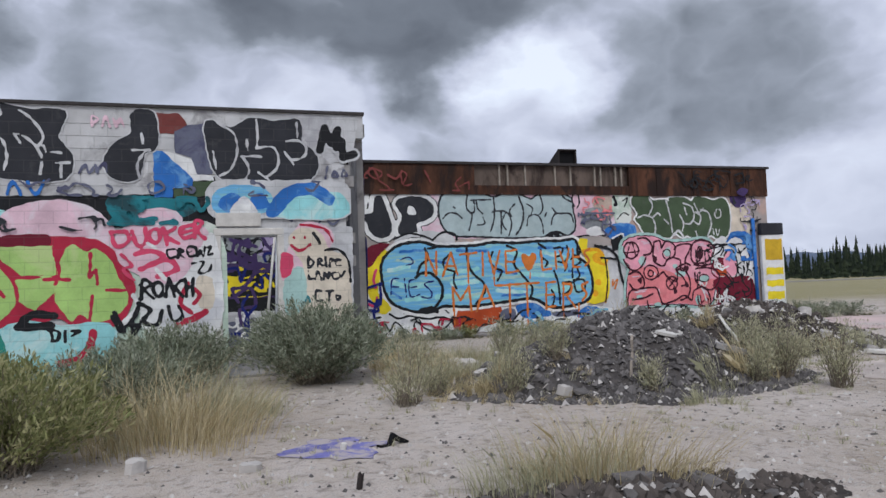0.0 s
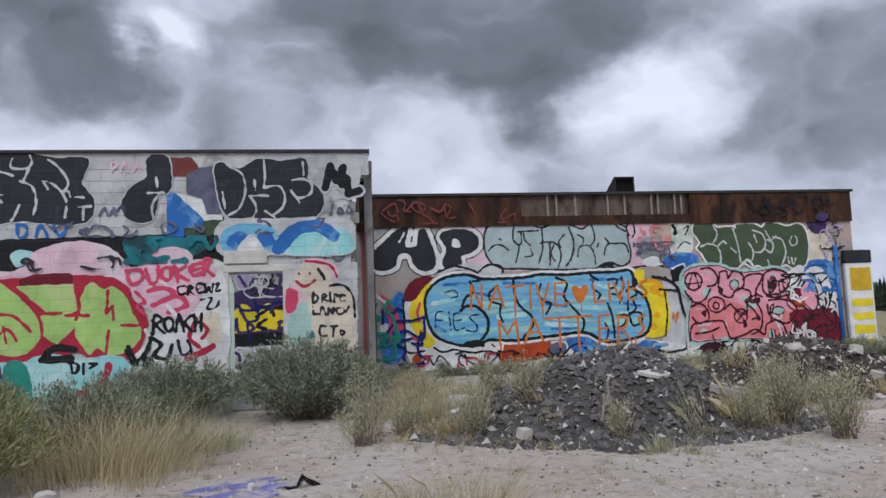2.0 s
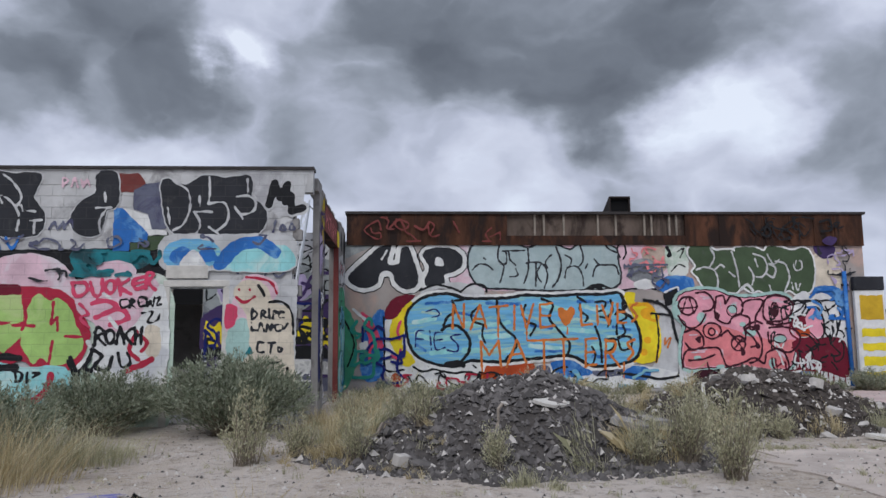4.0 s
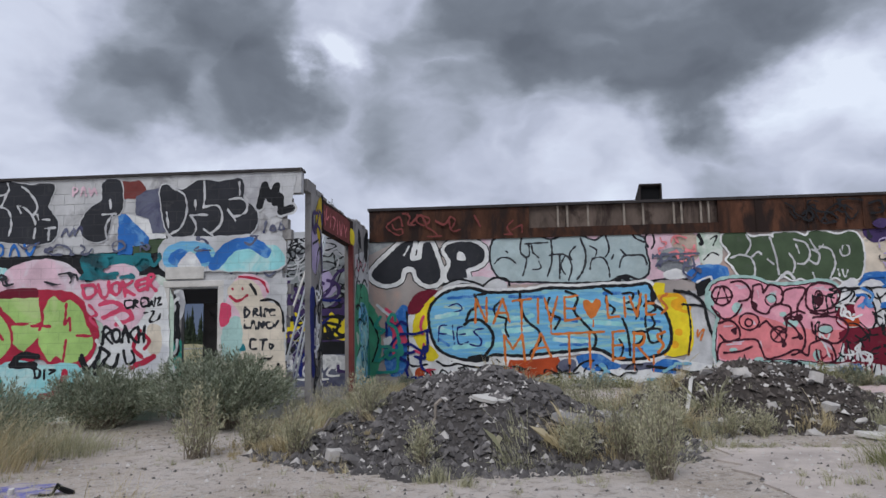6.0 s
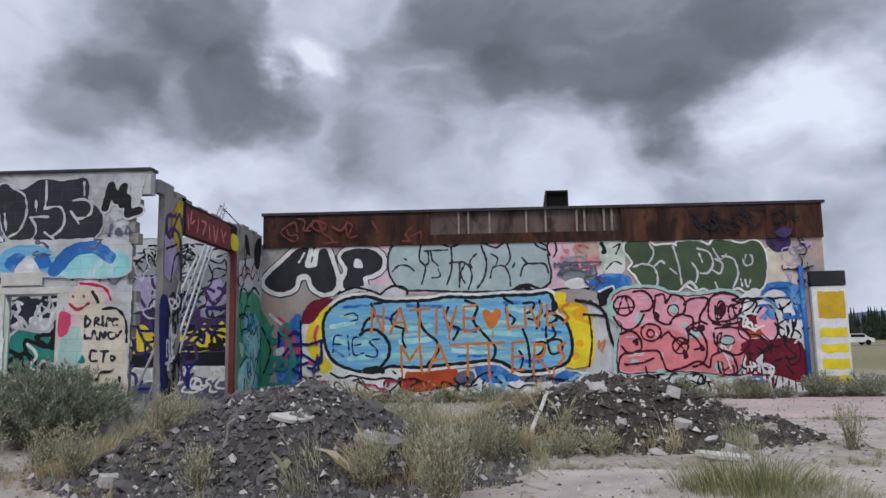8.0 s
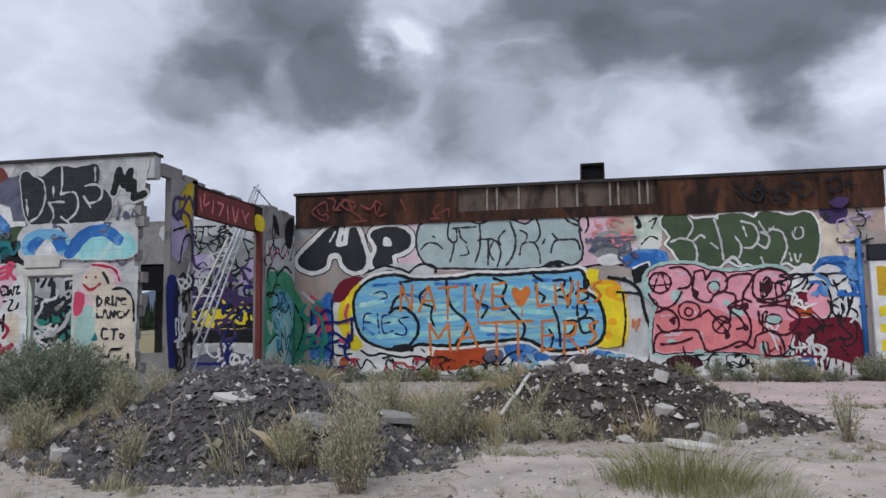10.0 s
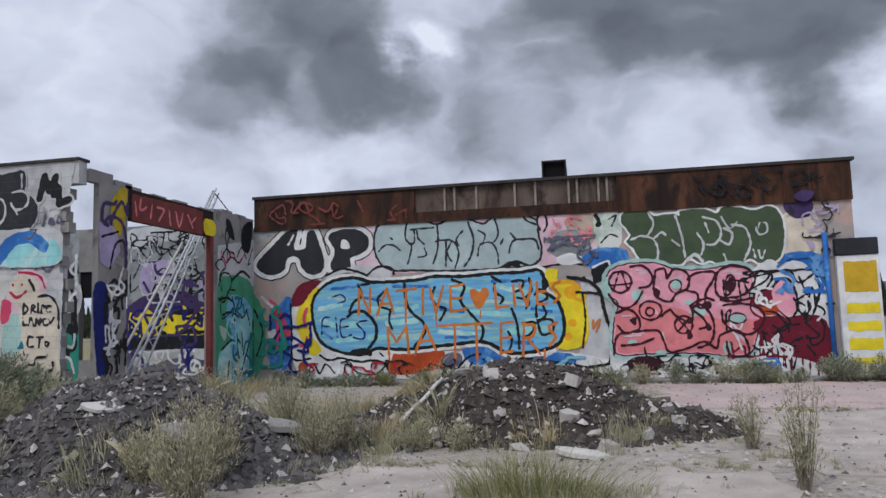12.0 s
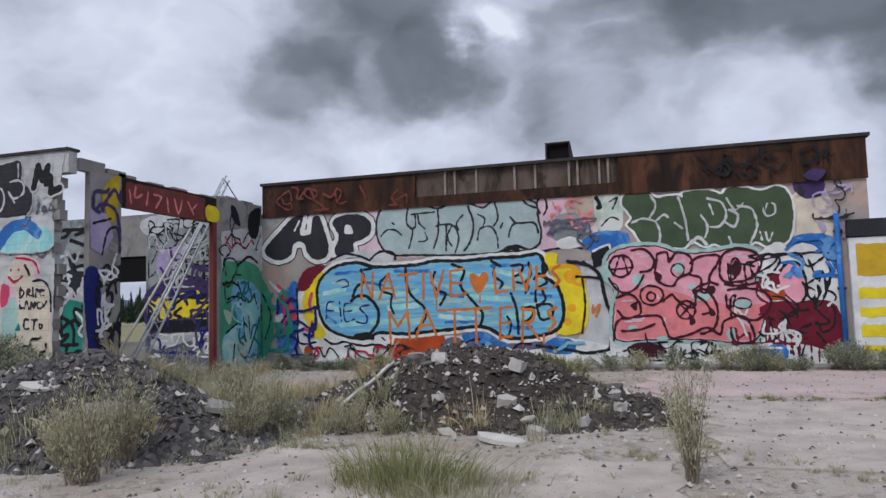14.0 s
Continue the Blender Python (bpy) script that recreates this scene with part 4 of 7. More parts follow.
for i, (x, y) in enumerate(((-1.3, 8.3), (-2.2, 8.4), (0.3, 9.4), (-3.2, 8.2), (3.4, 10.4), (3.0, 11.2), (-1.2, 10.4))):
    tuft("dry_grass", x, y, 0.6, 0.7, DRY if i % 2 else PALEWEED, "dry golden grass among green weeds", "grass tuft", 400 + i, 620, 0.008, 0.55, "grass among the rubble")
rng = random.Random(77)
for i in range(26):
    x = 3.2 + i * 0.56 + rng.uniform(-0.2, 0.2)
    y = 18.2 + rng.uniform(-0.25, 0.15)
    h = rng.uniform(0.16, 0.42) * (1.3 if x > 11.5 else 1)
    bush("wall_weed", x, y, rng.uniform(0.25, 0.5), h, rng.choice((SAGE, SAGE, GREEN, PALEWEED)), "low weed growing along the concrete kerb", "weed", 100 + i, 26, 40, 0.06, 0.010, "weeds along the kerb")
for i, (x, y, r, h) in enumerate(((16.2, 18.0, 0.5, 0.6), (17.3, 18.1, 0.7, 0.55), (18.4, 18.3, 0.8, 0.5), (19.6, 18.6, 0.9, 0.5), (14.6, 18.1, 0.5, 0.5))):
    bush("wall_weed", x, y, r, h, SAGE, "grey-green weed at the end of the wall", "weed", 140 + i, 50, 46, 0.065, 0.010, "weeds along the kerb")


def scattered():
    """Short dry grass and pebbles spread over the open ground."""
    r = random.Random(31)
    gv, gf, peb = [], [], []
    for k in range(3000):
        x, y = r.uniform(-5, 19), r.uniform(2.5, 18.2)
        near = max(0.0, *[1.0 - abs(math.hypot((x - m[0]) / m[2], (y - m[1]) / m[3]) - 0.95) * 2.2 for m in MOUNDS[:3]])
        lush = noise.noise(Vector((x * 0.5, y * 0.5, 9))) + 0.42 * near - (0.25 if x > 12.6 else 0.0)
        if lush < 0.07 or (x < 2.8 and y > 12.3):
            continue
        v, f = blades(r.randrange(8, 22), 0.16, r.uniform(0.08, 0.20 + 0.22 * near), 0.006, 0.7, r, 2)
        k = len(gv)
        z = height(x, y)
        gv += [(a + x, b + y, c + z) for a, b, c in v]
        gf += [tuple(q + k for q in t) for t in f]
    tagged(raw("grass", gv, gf, PALEWEED), "short pale dry grass scattered over gravel and rubble", "grass", kind="stuff")
    for _ in range(26000):
        x, y = r.uniform(-3, 17), 2.6 + 15.4 * r.random() ** 1.5
        if x < 2.8 and y > 12.4:
            continue
        peb.append((x, y, height(x, y) + (0.023 if x > 8.7 else 0.003), 0.005 + 0.034 * r.random() ** 4))
    tagged(gravel("grit", peb[::3], None, MAT_STONE), "dark grit and stone chips scattered over sand", "grit", kind="stuff")
    tagged(gravel("pebbles", [p for i, p in enumerate(peb) if i % 3], None, MAT_PALESTONE), "loose pale pebbles scattered over sand", "pebbles", kind="stuff")



scattered()


def weed_line(line, n, wide, tall, material, label, seed):
    """Low weeds that follow a joint or a kerb."""
    r = random.Random(seed)
    gv, gf = [], []
    for _ in range(n):
        f = r.random() * (len(line) - 1)
        (x0, y0), (x1, y1) = line[int(f)], line[int(f) + 1]
        x, y = x0 + (x1 - x0) * (f % 1) + r.gauss(0, wide), y0 + (y1 - y0) * (f % 1) + r.gauss(0, wide)
        if noise.noise(Vector((x * 0.9, y * 0.9, seed))) < -0.12:
            continue
        v, f = blades(r.randrange(14, 30), 0.14, tall * r.uniform(0.4, 1.2), 0.008, 0.8, r, 2)
        k, z = len(gv), height(x, y)
        gv += [(a + x, b + y, c + z) for a, b, c in v]
        gf += [tuple(q + k for q in t) for t in f]
    tagged(raw("grass", gv, gf, material), label, "grass", kind="stuff")


weed_line([(3.0, 18.15), (17.6, 18.1), (21.0, 18.3)], 420, 0.18, 0.22, BROWNWEED, "brown and green weeds along the concrete kerb", 3)
weed_line([(12.5, 13.4), (16.0, 13.5), (21.0, 13.3)], 130, 0.12, 0.16, GREEN, "low green weeds in a joint of the pavement", 4)
weed_line([(12.9, 10.9), (13.3, 9.6), (14.6, 8.9), (17.0, 8.7)], 110, 0.10, 0.16, PALEWEED, "low pale weeds in a crack of the pavement", 5)
weed_line([(8.6, 9.3), (10.4, 9.2), (12.8, 9.4)], 90, 0.12, 0.14, PALEWEED, "low pale weeds at the foot of the heap", 6)
weed_line([(2.6, 9.4), (3.4, 8.9), (4.4, 8.1)], 150, 0.25, 0.3, DRY, "dry grass and litter beside the grey heap", 8)
weed_line([(2.4, 11.3), (3.6, 10.9), (4.8, 11.6), (7.4, 11.8)], 260, 0.3, 0.4, PALEWEED, "pale dry grass behind the grey heap", 9)
weed_line([(2.6, 13.2), (5.0, 13.0), (8.5, 13.2)], 220, 0.4, 0.4, DRY, "dry grass in front of the building shell", 10)
weed_line([(9.0, 7.2), (12.5, 6.9)], 120, 0.5, 0.32, PALEWEED, "thin pale grass over worn concrete", 7)


def concrete_pad(name, xs, ys, label, seed, material):
    """A broken sheet of old concrete with an uneven edge."""
    r = random.Random(seed)
    n = 40
    cx, cy = sum(xs) / 2, sum(ys) / 2
    rad = [1 + 0.07 * math.sin(3 * k) + r.uniform(-0.05, 0.05) for k in range(n)]
    rim = []
    for k in range(n):
        a = 6.283 * k / n
        c, s = math.cos(a), math.sin(a)
        q = 1 / max(abs(c), abs(s)) ** 0.85
        rim.append((cx + (xs[1] - xs[0]) / 2 * c * q * rad[k], cy + (ys[1] - ys[0]) / 2 * s * q * rad[k]))
    verts, faces = [], []
    rings = 14
    for j in range(rings + 1):
        t = j / rings
        for x, y in rim:
            px, py = cx + (x - cx) * (t + 0.001), cy + (y - cy) * (t + 0.001)
            verts.append((px, py, base_height(px, py) + 0.02))
    for x, y in rim:
        verts.append((x, y, base_height(x, y) - 0.05))
    for j in range(rings + 1):
        for k in range(n):
            faces.append((j * n + k, (j + 1) * n + k, (j + 1) * n + (k + 1) % n, j * n + (k + 1) % n))
    faces.append(tuple(range(n)))
    tagged(raw(name, verts, faces, material, smooth=False), label, "concrete", kind="structure")


MAT_PAD = surface("old_concrete", (0.52, 0.455, 0.41), 0.93, 0.32, 1.7, 30.0, 0.8, stain=((0.36, 0.32, 0.29), 1.3, 0.55))
MAT_PINKPAD = surface("pink_concrete", (0.58, 0.455, 0.435), 0.93, 0.25, 0.8, 30.0, 0.5, stain=((0.50, 0.44, 0.41), 0.7, 0.52))
concrete_pad("pavement_1", (12.4, 21.0), (13.6, 17.9), "pinkish old concrete pavement in front of the wall", 1, MAT_PINKPAD)
concrete_pad("pavement_2", (13.2, 22.0), (9.0, 13.2), "pale old concrete pavement with worn edges", 2, MAT_PAD)
concrete_pad("pavement_3", (8.7, 13.0), (6.2, 9.2), "pale old concrete pavement with worn edges", 3, MAT_PAD)


# ---- distance ----
def pines():
    """The far wood: ragged conifers by the hundred."""
    r = random.Random(8)
    v, f = [], []
    for _ in range(2400):
        d = r.uniform(170, 330)
        a = r.uniform(-1.1, 1.25)
        x, y = d * math.sin(a), d * math.cos(a)
        h = r.uniform(4.5, 9) * (1.25 if r.random() < 0.12 else 1) * d / 230
        for lev in range(6):
            z0 = h * lev / 6 * 0.93
            rad = h * 0.17 * (1 - lev / 6.3)
            k = len(v)
            n = 7
            for q in range(n):
                ang = 6.283 * q / n + r.random()
                rr = rad * r.uniform(0.6, 1.2)
                v.append((x + rr * math.cos(ang), y + rr * math.sin(ang), z0 + r.uniform(0, 0.05) * h))
            v.append((x, y, z0 + h * 0.26))
            f += [(k + q, k + (q + 1) % n, k + n) for q in range(n)]
    tagged(raw("pine_wood", v, f, PINE), "dark far conifer wood along the meadow", "trees", kind="stuff")


pines()


def hills():
    xs = np.linspace(-2300, 2300, 120)
    v, f = [], []
    for i, x in enumerate(xs):
        h = 60 + 55 * noise.fractal(Vector((x * 0.0016, 0.3, 0)), 1.0, 2.0, 4) + 95 * math.exp(-((x + 900) / 420) ** 2) + 35 * math.exp(-((x - 600) / 700) ** 2)
        v += [(x, 1900, -5), (x, 2050, max(8, h))]
    for i in range(len(xs) - 1):
        f.append((2 * i, 2 * i + 2, 2 * i + 3, 2 * i + 1))
    m = surface("far_hill", (0.10, 0.13, 0.19), 1.0, 0.2, 0.004, 0.05, 0.0)
    tagged(raw("backdrop", v, f, m), "blue-grey far wooded hills", "hills", kind="structure")


hills()
tagged(boxes("road", [(-400, 600, 96, 103, -0.2, 0.10)], surface("asphalt", (0.26, 0.25, 0.245), 0.9, 0.15, 0.5)), "grey road far across the meadow", "road", kind="structure")


def road_sign():
    t = thing("road_sign", (62, 88, 0), "small white road sign on a post", "road sign")
    boxes("post", [(-0.06, 0.06, -0.05, 0.05, -0.2, 2.8)], MAT_STEEL, t)
    boxes("plate", [(-0.45, 0.45, -0.09, -0.052, 1.7, 2.9)], paint("white"), t)


road_sign()


def far_car(x, y, key, label):
    t = thing("parked_car", (x, y, 0.1), label, "car")
    bm = bmesh.new()
    prof = [(-2.2, 0.35), (-2.2, 0.85), (-1.3, 0.95), (-0.7, 1.45), (0.9, 1.45), (1.6, 0.95), (2.2, 0.85), (2.2, 0.35)]
    a = [bm.verts.new((px, -0.85, pz)) for px, pz in prof]
    b = [bm.verts.new((px, 0.85, pz)) for px, pz in prof]
    bm.faces.new(a)
    bm.faces.new(b[::-1])
    for k in range(8):
        bm.faces.new((a[k], b[k], b[(k + 1) % 8], a[(k + 1) % 8]))
    part("body", bm, paint(key), t)
    boxes("window", [(-0.75, 1.0, -0.86, -0.84, 1.0, 1.36)], MAT_BLACK, t)
    for wx in (-1.4, 1.4):
        for wy in (-0.8, 0.8):
            bm = bmesh.new()
            bmesh.ops.create_cone(bm, cap_ends=True, segments=14, radius1=0.34, radius2=0.34, depth=0.2, matrix=pose(wx, wy, 0.33, 90))
            part("wheel", bm, MAT_BLACK, t)


far_car(57.5, 97, "white", "white car far off on the road")
far_car(66, 97, "silver", "silver car far off on the road")

# ---- graffiti ----
graffiti("grey, black and pastel paint washes on block wall", "L", [
    ("wash", "lightgrey", "p 0.02 1.22,4.44 2.45,4.44 2.32,3.69 1.97,3.65 1.62,3.91"),
    ("wash", "black", "p 0.03 -4.69,2.96 -3.64,3.00 -0.90,3.04 0.00,3.34 0.00,2.56 -1.46,2.56 -2.46,2.43 -3.27,2.43 -4.68,2.54"),
    ("wash", "teal", "f 0.03 -1.60,3.00 -1.18,3.02 -0.52,2.95 -0.33,2.80 -0.81,2.66 -1.46,2.66"),
    ("wash", "aqua", "f 0.03 -4.67,2.16 -4.02,2.20 -3.88,1.87 -4.05,1.60 -3.91,1.31 -3.60,1.03 -3.45,0.56 -3.57,0.10 -4.61,0.14; f 0 -3.41,2.81 -3.10,2.83 -3.01,2.67 -3.32,2.57"),
    ("wash", "palepink", "f 0.02 -4.67,2.44 -4.16,2.51 -3.32,2.49 -3.01,2.81 -2.47,2.96 -1.97,2.89 -1.60,2.61 -1.36,2.13 -1.64,1.84 -3.62,2.06 -4.67,2.16; f 0.03 -1.18,2.69 -0.99,2.81 -0.66,2.79 -0.52,2.63 -0.80,2.53"),
    ("wash", "palegreen", "f 0.04 -1.27,2.13 0.00,2.51 0.07,-0.02 -3.31,0.09 -3.33,0.93 -1.44,0.98"),
])
graffiti("blue, red and grey stair-shaped paint patch on block wall", "L", [
    ("wash", "brick", "p 0 -0.94,4.41 -0.53,4.41 -0.41,4.29 -0.41,4.07 -0.94,4.07"),
    ("wash", "slate", "p 0 -0.60,4.11 -0.41,4.21 -0.00,4.30 0.00,3.40 -0.26,3.40 -0.34,3.68 -0.60,3.75"),
    ("wash", "white", "p 0 -0.86,3.79 -0.60,3.75 -0.34,3.66 -0.26,3.40 0.00,3.38 0.00,3.30 -0.29,3.30 -0.57,3.50"),
    ("wash", "blue", "p 0 -0.93,3.79 -0.79,3.79 -0.33,3.34 -0.33,3.18 -0.64,3.18 -0.64,3.02 -0.92,3.02"),
    ("wash", "olive", "p 0 -0.33,3.28 0.00,3.30 0.00,3.12 -0.24,3.02 -0.62,3.02 -0.62,3.16 -0.33,3.17"),
])
graffiti("black bubble letters with thin grey outline on block wall", "L", [
    ("halo", "lightgrey", "f 0.055 -4.03,3.67 -3.93,4.01 -3.71,4.20 -3.78,4.44 -3.22,4.47 -2.72,4.38 -2.24,4.37 -2.34,3.97 -2.14,3.68 -2.19,3.37 -2.48,3.29 -2.93,3.32 -3.29,3.36 -3.65,3.32 -3.91,3.40"),
    ("fill", "charcoal", "f 0.032 -4.03,3.67 -3.93,4.01 -3.71,4.20 -3.78,4.44 -3.22,4.47 -2.72,4.38 -2.24,4.37 -2.34,3.97 -2.14,3.68 -2.19,3.37 -2.48,3.29 -2.93,3.32 -3.29,3.36 -3.65,3.32 -3.91,3.40"),
    ("lettering", "lightgrey", "s 0.014 -3.84,3.80 -3.69,3.79 -3.55,3.78; s 0.014 -3.69,3.96 -3.71,3.79 -3.78,3.59; s 0.014 -3.75,3.86 -3.57,3.65; s 0.014 -3.93,4.05 -3.67,4.18 -3.41,4.11; s 0.014 -3.42,4.40 -3.44,4.25 -3.26,4.22 -3.11,4.31 -3.15,4.45; s 0.014 -3.29,4.01 -3.10,3.92 -3.03,3.68 -3.07,3.44; s 0.014 -3.30,3.60 -3.36,3.43 -3.42,3.34; s 0.014 -2.86,4.38 -2.68,4.24 -2.53,3.99 -2.60,3.82; s 0.014 -2.90,4.02 -2.72,3.92 -2.56,3.68 -2.57,3.39; s 0.014 -2.93,4.02 -2.85,3.87; s 0.014 -2.52,3.83 -2.49,3.73; s 0.014 -2.43,3.73 -2.28,3.72; s 0.014 -2.36,3.56 -2.16,3.57; s 0.014 -2.28,3.57 -2.28,3.34; s 0.014 -3.11,4.35 -3.23,4.04"),
])
graffiti("black bubble letters with thin grey outline on block wall", "L", [
    ("halo", "lightgrey", "f 0.055 -1.63,3.64 -1.49,3.88 -1.23,4.06 -1.23,4.38 -0.93,4.39 -0.89,3.87 -1.08,3.74 -1.17,3.35 -1.45,3.32 -1.61,3.44"),
    ("fill", "charcoal", "f 0.032 -1.63,3.64 -1.49,3.88 -1.23,4.06 -1.23,4.38 -0.93,4.39 -0.89,3.87 -1.08,3.74 -1.17,3.35 -1.45,3.32 -1.61,3.44"),
    ("lettering", "lightgrey", "s 0.014 -1.24,3.79 -0.98,3.79; s 0.014 -1.10,4.07 -1.08,3.89; s 0.014 -1.05,3.77 -1.17,3.57 -1.14,3.35"),
])
graffiti("black bubble letters with thin grey outline on block wall", "L", [
    ("halo", "lightgrey", "f 0.055 -0.08,4.28 0.29,4.18 0.63,4.35 1.03,4.31 1.42,4.34 1.45,3.96 1.67,3.79 1.70,3.51 1.42,3.22 1.02,3.25 0.71,3.32 0.34,3.30 0.07,3.42 -0.05,3.80"),
    ("fill", "charcoal", "f 0.032 -0.08,4.28 0.29,4.18 0.63,4.35 1.03,4.31 1.42,4.34 1.45,3.96 1.67,3.79 1.70,3.51 1.42,3.22 1.02,3.25 0.71,3.32 0.34,3.30 0.07,3.42 -0.05,3.80"),
    ("lettering", "lightgrey", "s 0.014 0.07,4.28 0.34,4.10 0.39,3.80 0.29,3.50 0.10,3.38; s 0.014 0.71,4.36 0.73,4.11 0.71,3.86; s 0.014 0.71,3.86 0.97,3.89 1.07,3.71 1.02,3.50 0.87,3.38; s 0.014 0.46,3.72 0.78,3.72; s 0.014 0.48,3.70 0.58,3.50 0.51,3.32; s 0.014 0.55,4.00 0.56,3.82; s 0.014 1.17,3.81 1.32,3.59; s 0.014 1.20,3.99 1.42,4.01 1.54,3.89 1.50,3.73 1.27,3.66; s 0.014 1.39,4.32 1.40,4.06; s 0.014 -0.00,3.80 0.05,3.50; s 0.014 0.73,3.45 0.92,3.30"),
])
graffiti("black tag letters with pale edges on block wall", "L", [
    ("halo", "lightgrey", "l 0.09 1.77,3.85 1.87,4.24 1.98,3.97 2.10,4.22 2.06,3.90; l 0.09 2.16,4.02 2.18,3.73 2.38,3.79"),
    ("lettering", "black", "l 0.055 1.77,3.85 1.87,4.24 1.98,3.97 2.10,4.22 2.06,3.90; l 0.055 2.16,4.02 2.18,3.73 2.38,3.79"),
])
graffiti("blue hand tags on white block wall", "L", [
    ("lettering", "blue", "s 0.02 -4.17,3.24 -4.00,3.29 -3.91,3.15 -4.08,3.08; s 0.02 -3.33,3.27 -3.29,3.06 -3.18,3.10 -3.18,3.25 -3.32,3.27; s 0.02 -3.03,3.06 -2.95,3.27 -2.84,3.06; s 0.02 -2.75,3.25 -2.64,3.06 -2.52,3.27; s 0.02 0.07,3.18 0.15,3.30 0.20,3.15 0.11,3.08"),
])
graffiti("thin grey tag scribbles on white block wall", "L", [
    ("lettering", "palepink", "s 0.011 -1.83,4.16 -1.83,4.32 -1.74,4.28 -1.81,4.22; s 0.011 -1.68,4.16 -1.63,4.32 -1.57,4.16; s 0.011 -1.52,4.30 -1.47,4.16 -1.42,4.30 -1.36,4.16"),
    ("lettering", "slate", "s 0.011 -2.02,3.41 -1.93,3.54 -1.88,3.39 -1.79,3.55 -1.76,3.41; s 0.011 -1.73,3.49 -1.65,3.57 -1.62,3.43; s 0.011 1.86,3.36 1.90,3.56; s 0.011 1.97,3.39 2.02,3.49 2.08,3.39 1.98,3.39; s 0.011 2.14,3.39 2.18,3.51 2.24,3.41 2.16,3.39; s 0.011 1.02,2.68 1.17,2.75 1.26,2.62; s 0.011 1.71,2.55 1.81,2.68 1.96,2.55 2.09,2.65"),
])
graffiti("green and crimson wildstyle letters on block wall", "L", [
    ("shadow", "crimson", "f 0.02 -3.98,1.64 -3.77,1.82 -3.78,2.29 -3.27,2.36 -2.51,2.39 -1.81,2.33 -1.45,2.05 -1.25,1.60 -1.33,1.22 -1.53,0.98 -2.06,0.96 -2.31,1.14 -2.71,1.06 -2.89,1.11 -3.24,0.96 -3.60,1.03 -3.93,1.31"),
    ("shadow", "maroon", "f 0.0 -3.27,2.34 -3.00,2.43 -2.48,2.43 -2.46,2.25 -2.82,2.19 -3.20,2.22"),
    ("fill", "lime", "f 0.0 -3.62,2.29 -3.45,2.23 -3.17,1.96 -2.95,1.67 -2.92,1.39 -3.09,1.16 -3.35,1.09 -3.64,1.18 -3.80,1.42 -3.77,1.64 -3.61,1.79; p 0.01 -3.30,2.24 -2.41,2.25 -2.36,1.81 -2.64,1.81 -2.38,1.74 -2.36,1.57 -2.66,1.27 -2.88,1.41 -2.96,1.75 -2.81,1.78; f 0.0 -2.34,1.90 -2.23,2.19 -2.12,2.28 -1.93,2.15 -1.81,2.21 -1.59,2.03 -1.45,1.70 -1.34,1.50 -1.37,1.26 -1.58,1.10 -1.83,1.03 -2.03,1.18 -2.15,1.07 -2.31,1.28 -2.39,1.43 -2.34,1.66"),
    ("outline", "crimson", "s 0.022 -3.61,1.79 -3.35,1.75 -3.15,1.58 -3.08,1.49; s 0.022 -3.27,2.15 -2.95,1.72 -2.89,1.29; s 0.022 -1.87,2.13 -1.89,1.75; s 0.022 -1.89,1.75 -1.80,1.86 -1.78,1.65; s 0.022 -1.65,1.54 -1.24,1.53; s 0.022 -1.85,1.46 -1.90,1.04; s 0.022 -2.54,1.74 -2.18,1.72; s 0.022 -2.95,1.77 -2.59,1.78; s 0.018 -3.56,1.45 -3.43,1.54 -3.29,1.35; s 0.018 -3.50,1.59 -3.44,1.30; s 0.022 -2.40,2.23 -2.32,1.85 -2.38,1.66"),
    ("shadow", "crimson", "f 0.0 -2.08,2.28 -1.92,2.31 -1.84,2.23 -1.96,2.17"),
])
graffiti("aqua bubbles and black tags below green letters", "L", [
    ("wash", "aqua", "f 0.02 -3.55,0.93 -3.24,0.96 -2.80,1.10 -2.31,1.00 -1.63,1.00 -1.53,0.51 -2.34,0.16 -3.49,0.10"),
    ("wash", "seagreen", "f 0.02 -3.46,0.93 -3.15,0.92 -3.05,0.27 -3.40,0.10"),
    ("wash", "purple", "f 0.0 -3.66,0.94 -3.52,0.93 -3.48,0.47 -3.58,0.20 -3.67,0.38"),
    ("lettering", "black", "s 0.05 -2.89,1.01 -2.71,1.20 -2.40,1.17; s 0.05 -2.82,1.01 -2.44,1.02; s 0.02 -2.44,0.95 -2.42,0.79; s 0.02 -2.47,0.96 -2.33,0.92 -2.35,0.79 -2.44,0.78; s 0.02 -2.24,0.92 -2.24,0.76; s 0.02 -2.15,0.92 -2.04,0.92 -2.15,0.85; s 0.025 -1.58,1.13 -1.44,0.88 -1.31,1.07 -1.26,0.83 -1.08,1.16"),
    ("outline", "crimson", "s 0.05 -1.85,0.89 -1.90,0.66 -2.07,0.48 -2.30,0.43; s 0.05 -3.57,0.84 -3.63,0.57 -3.51,0.33"),
])
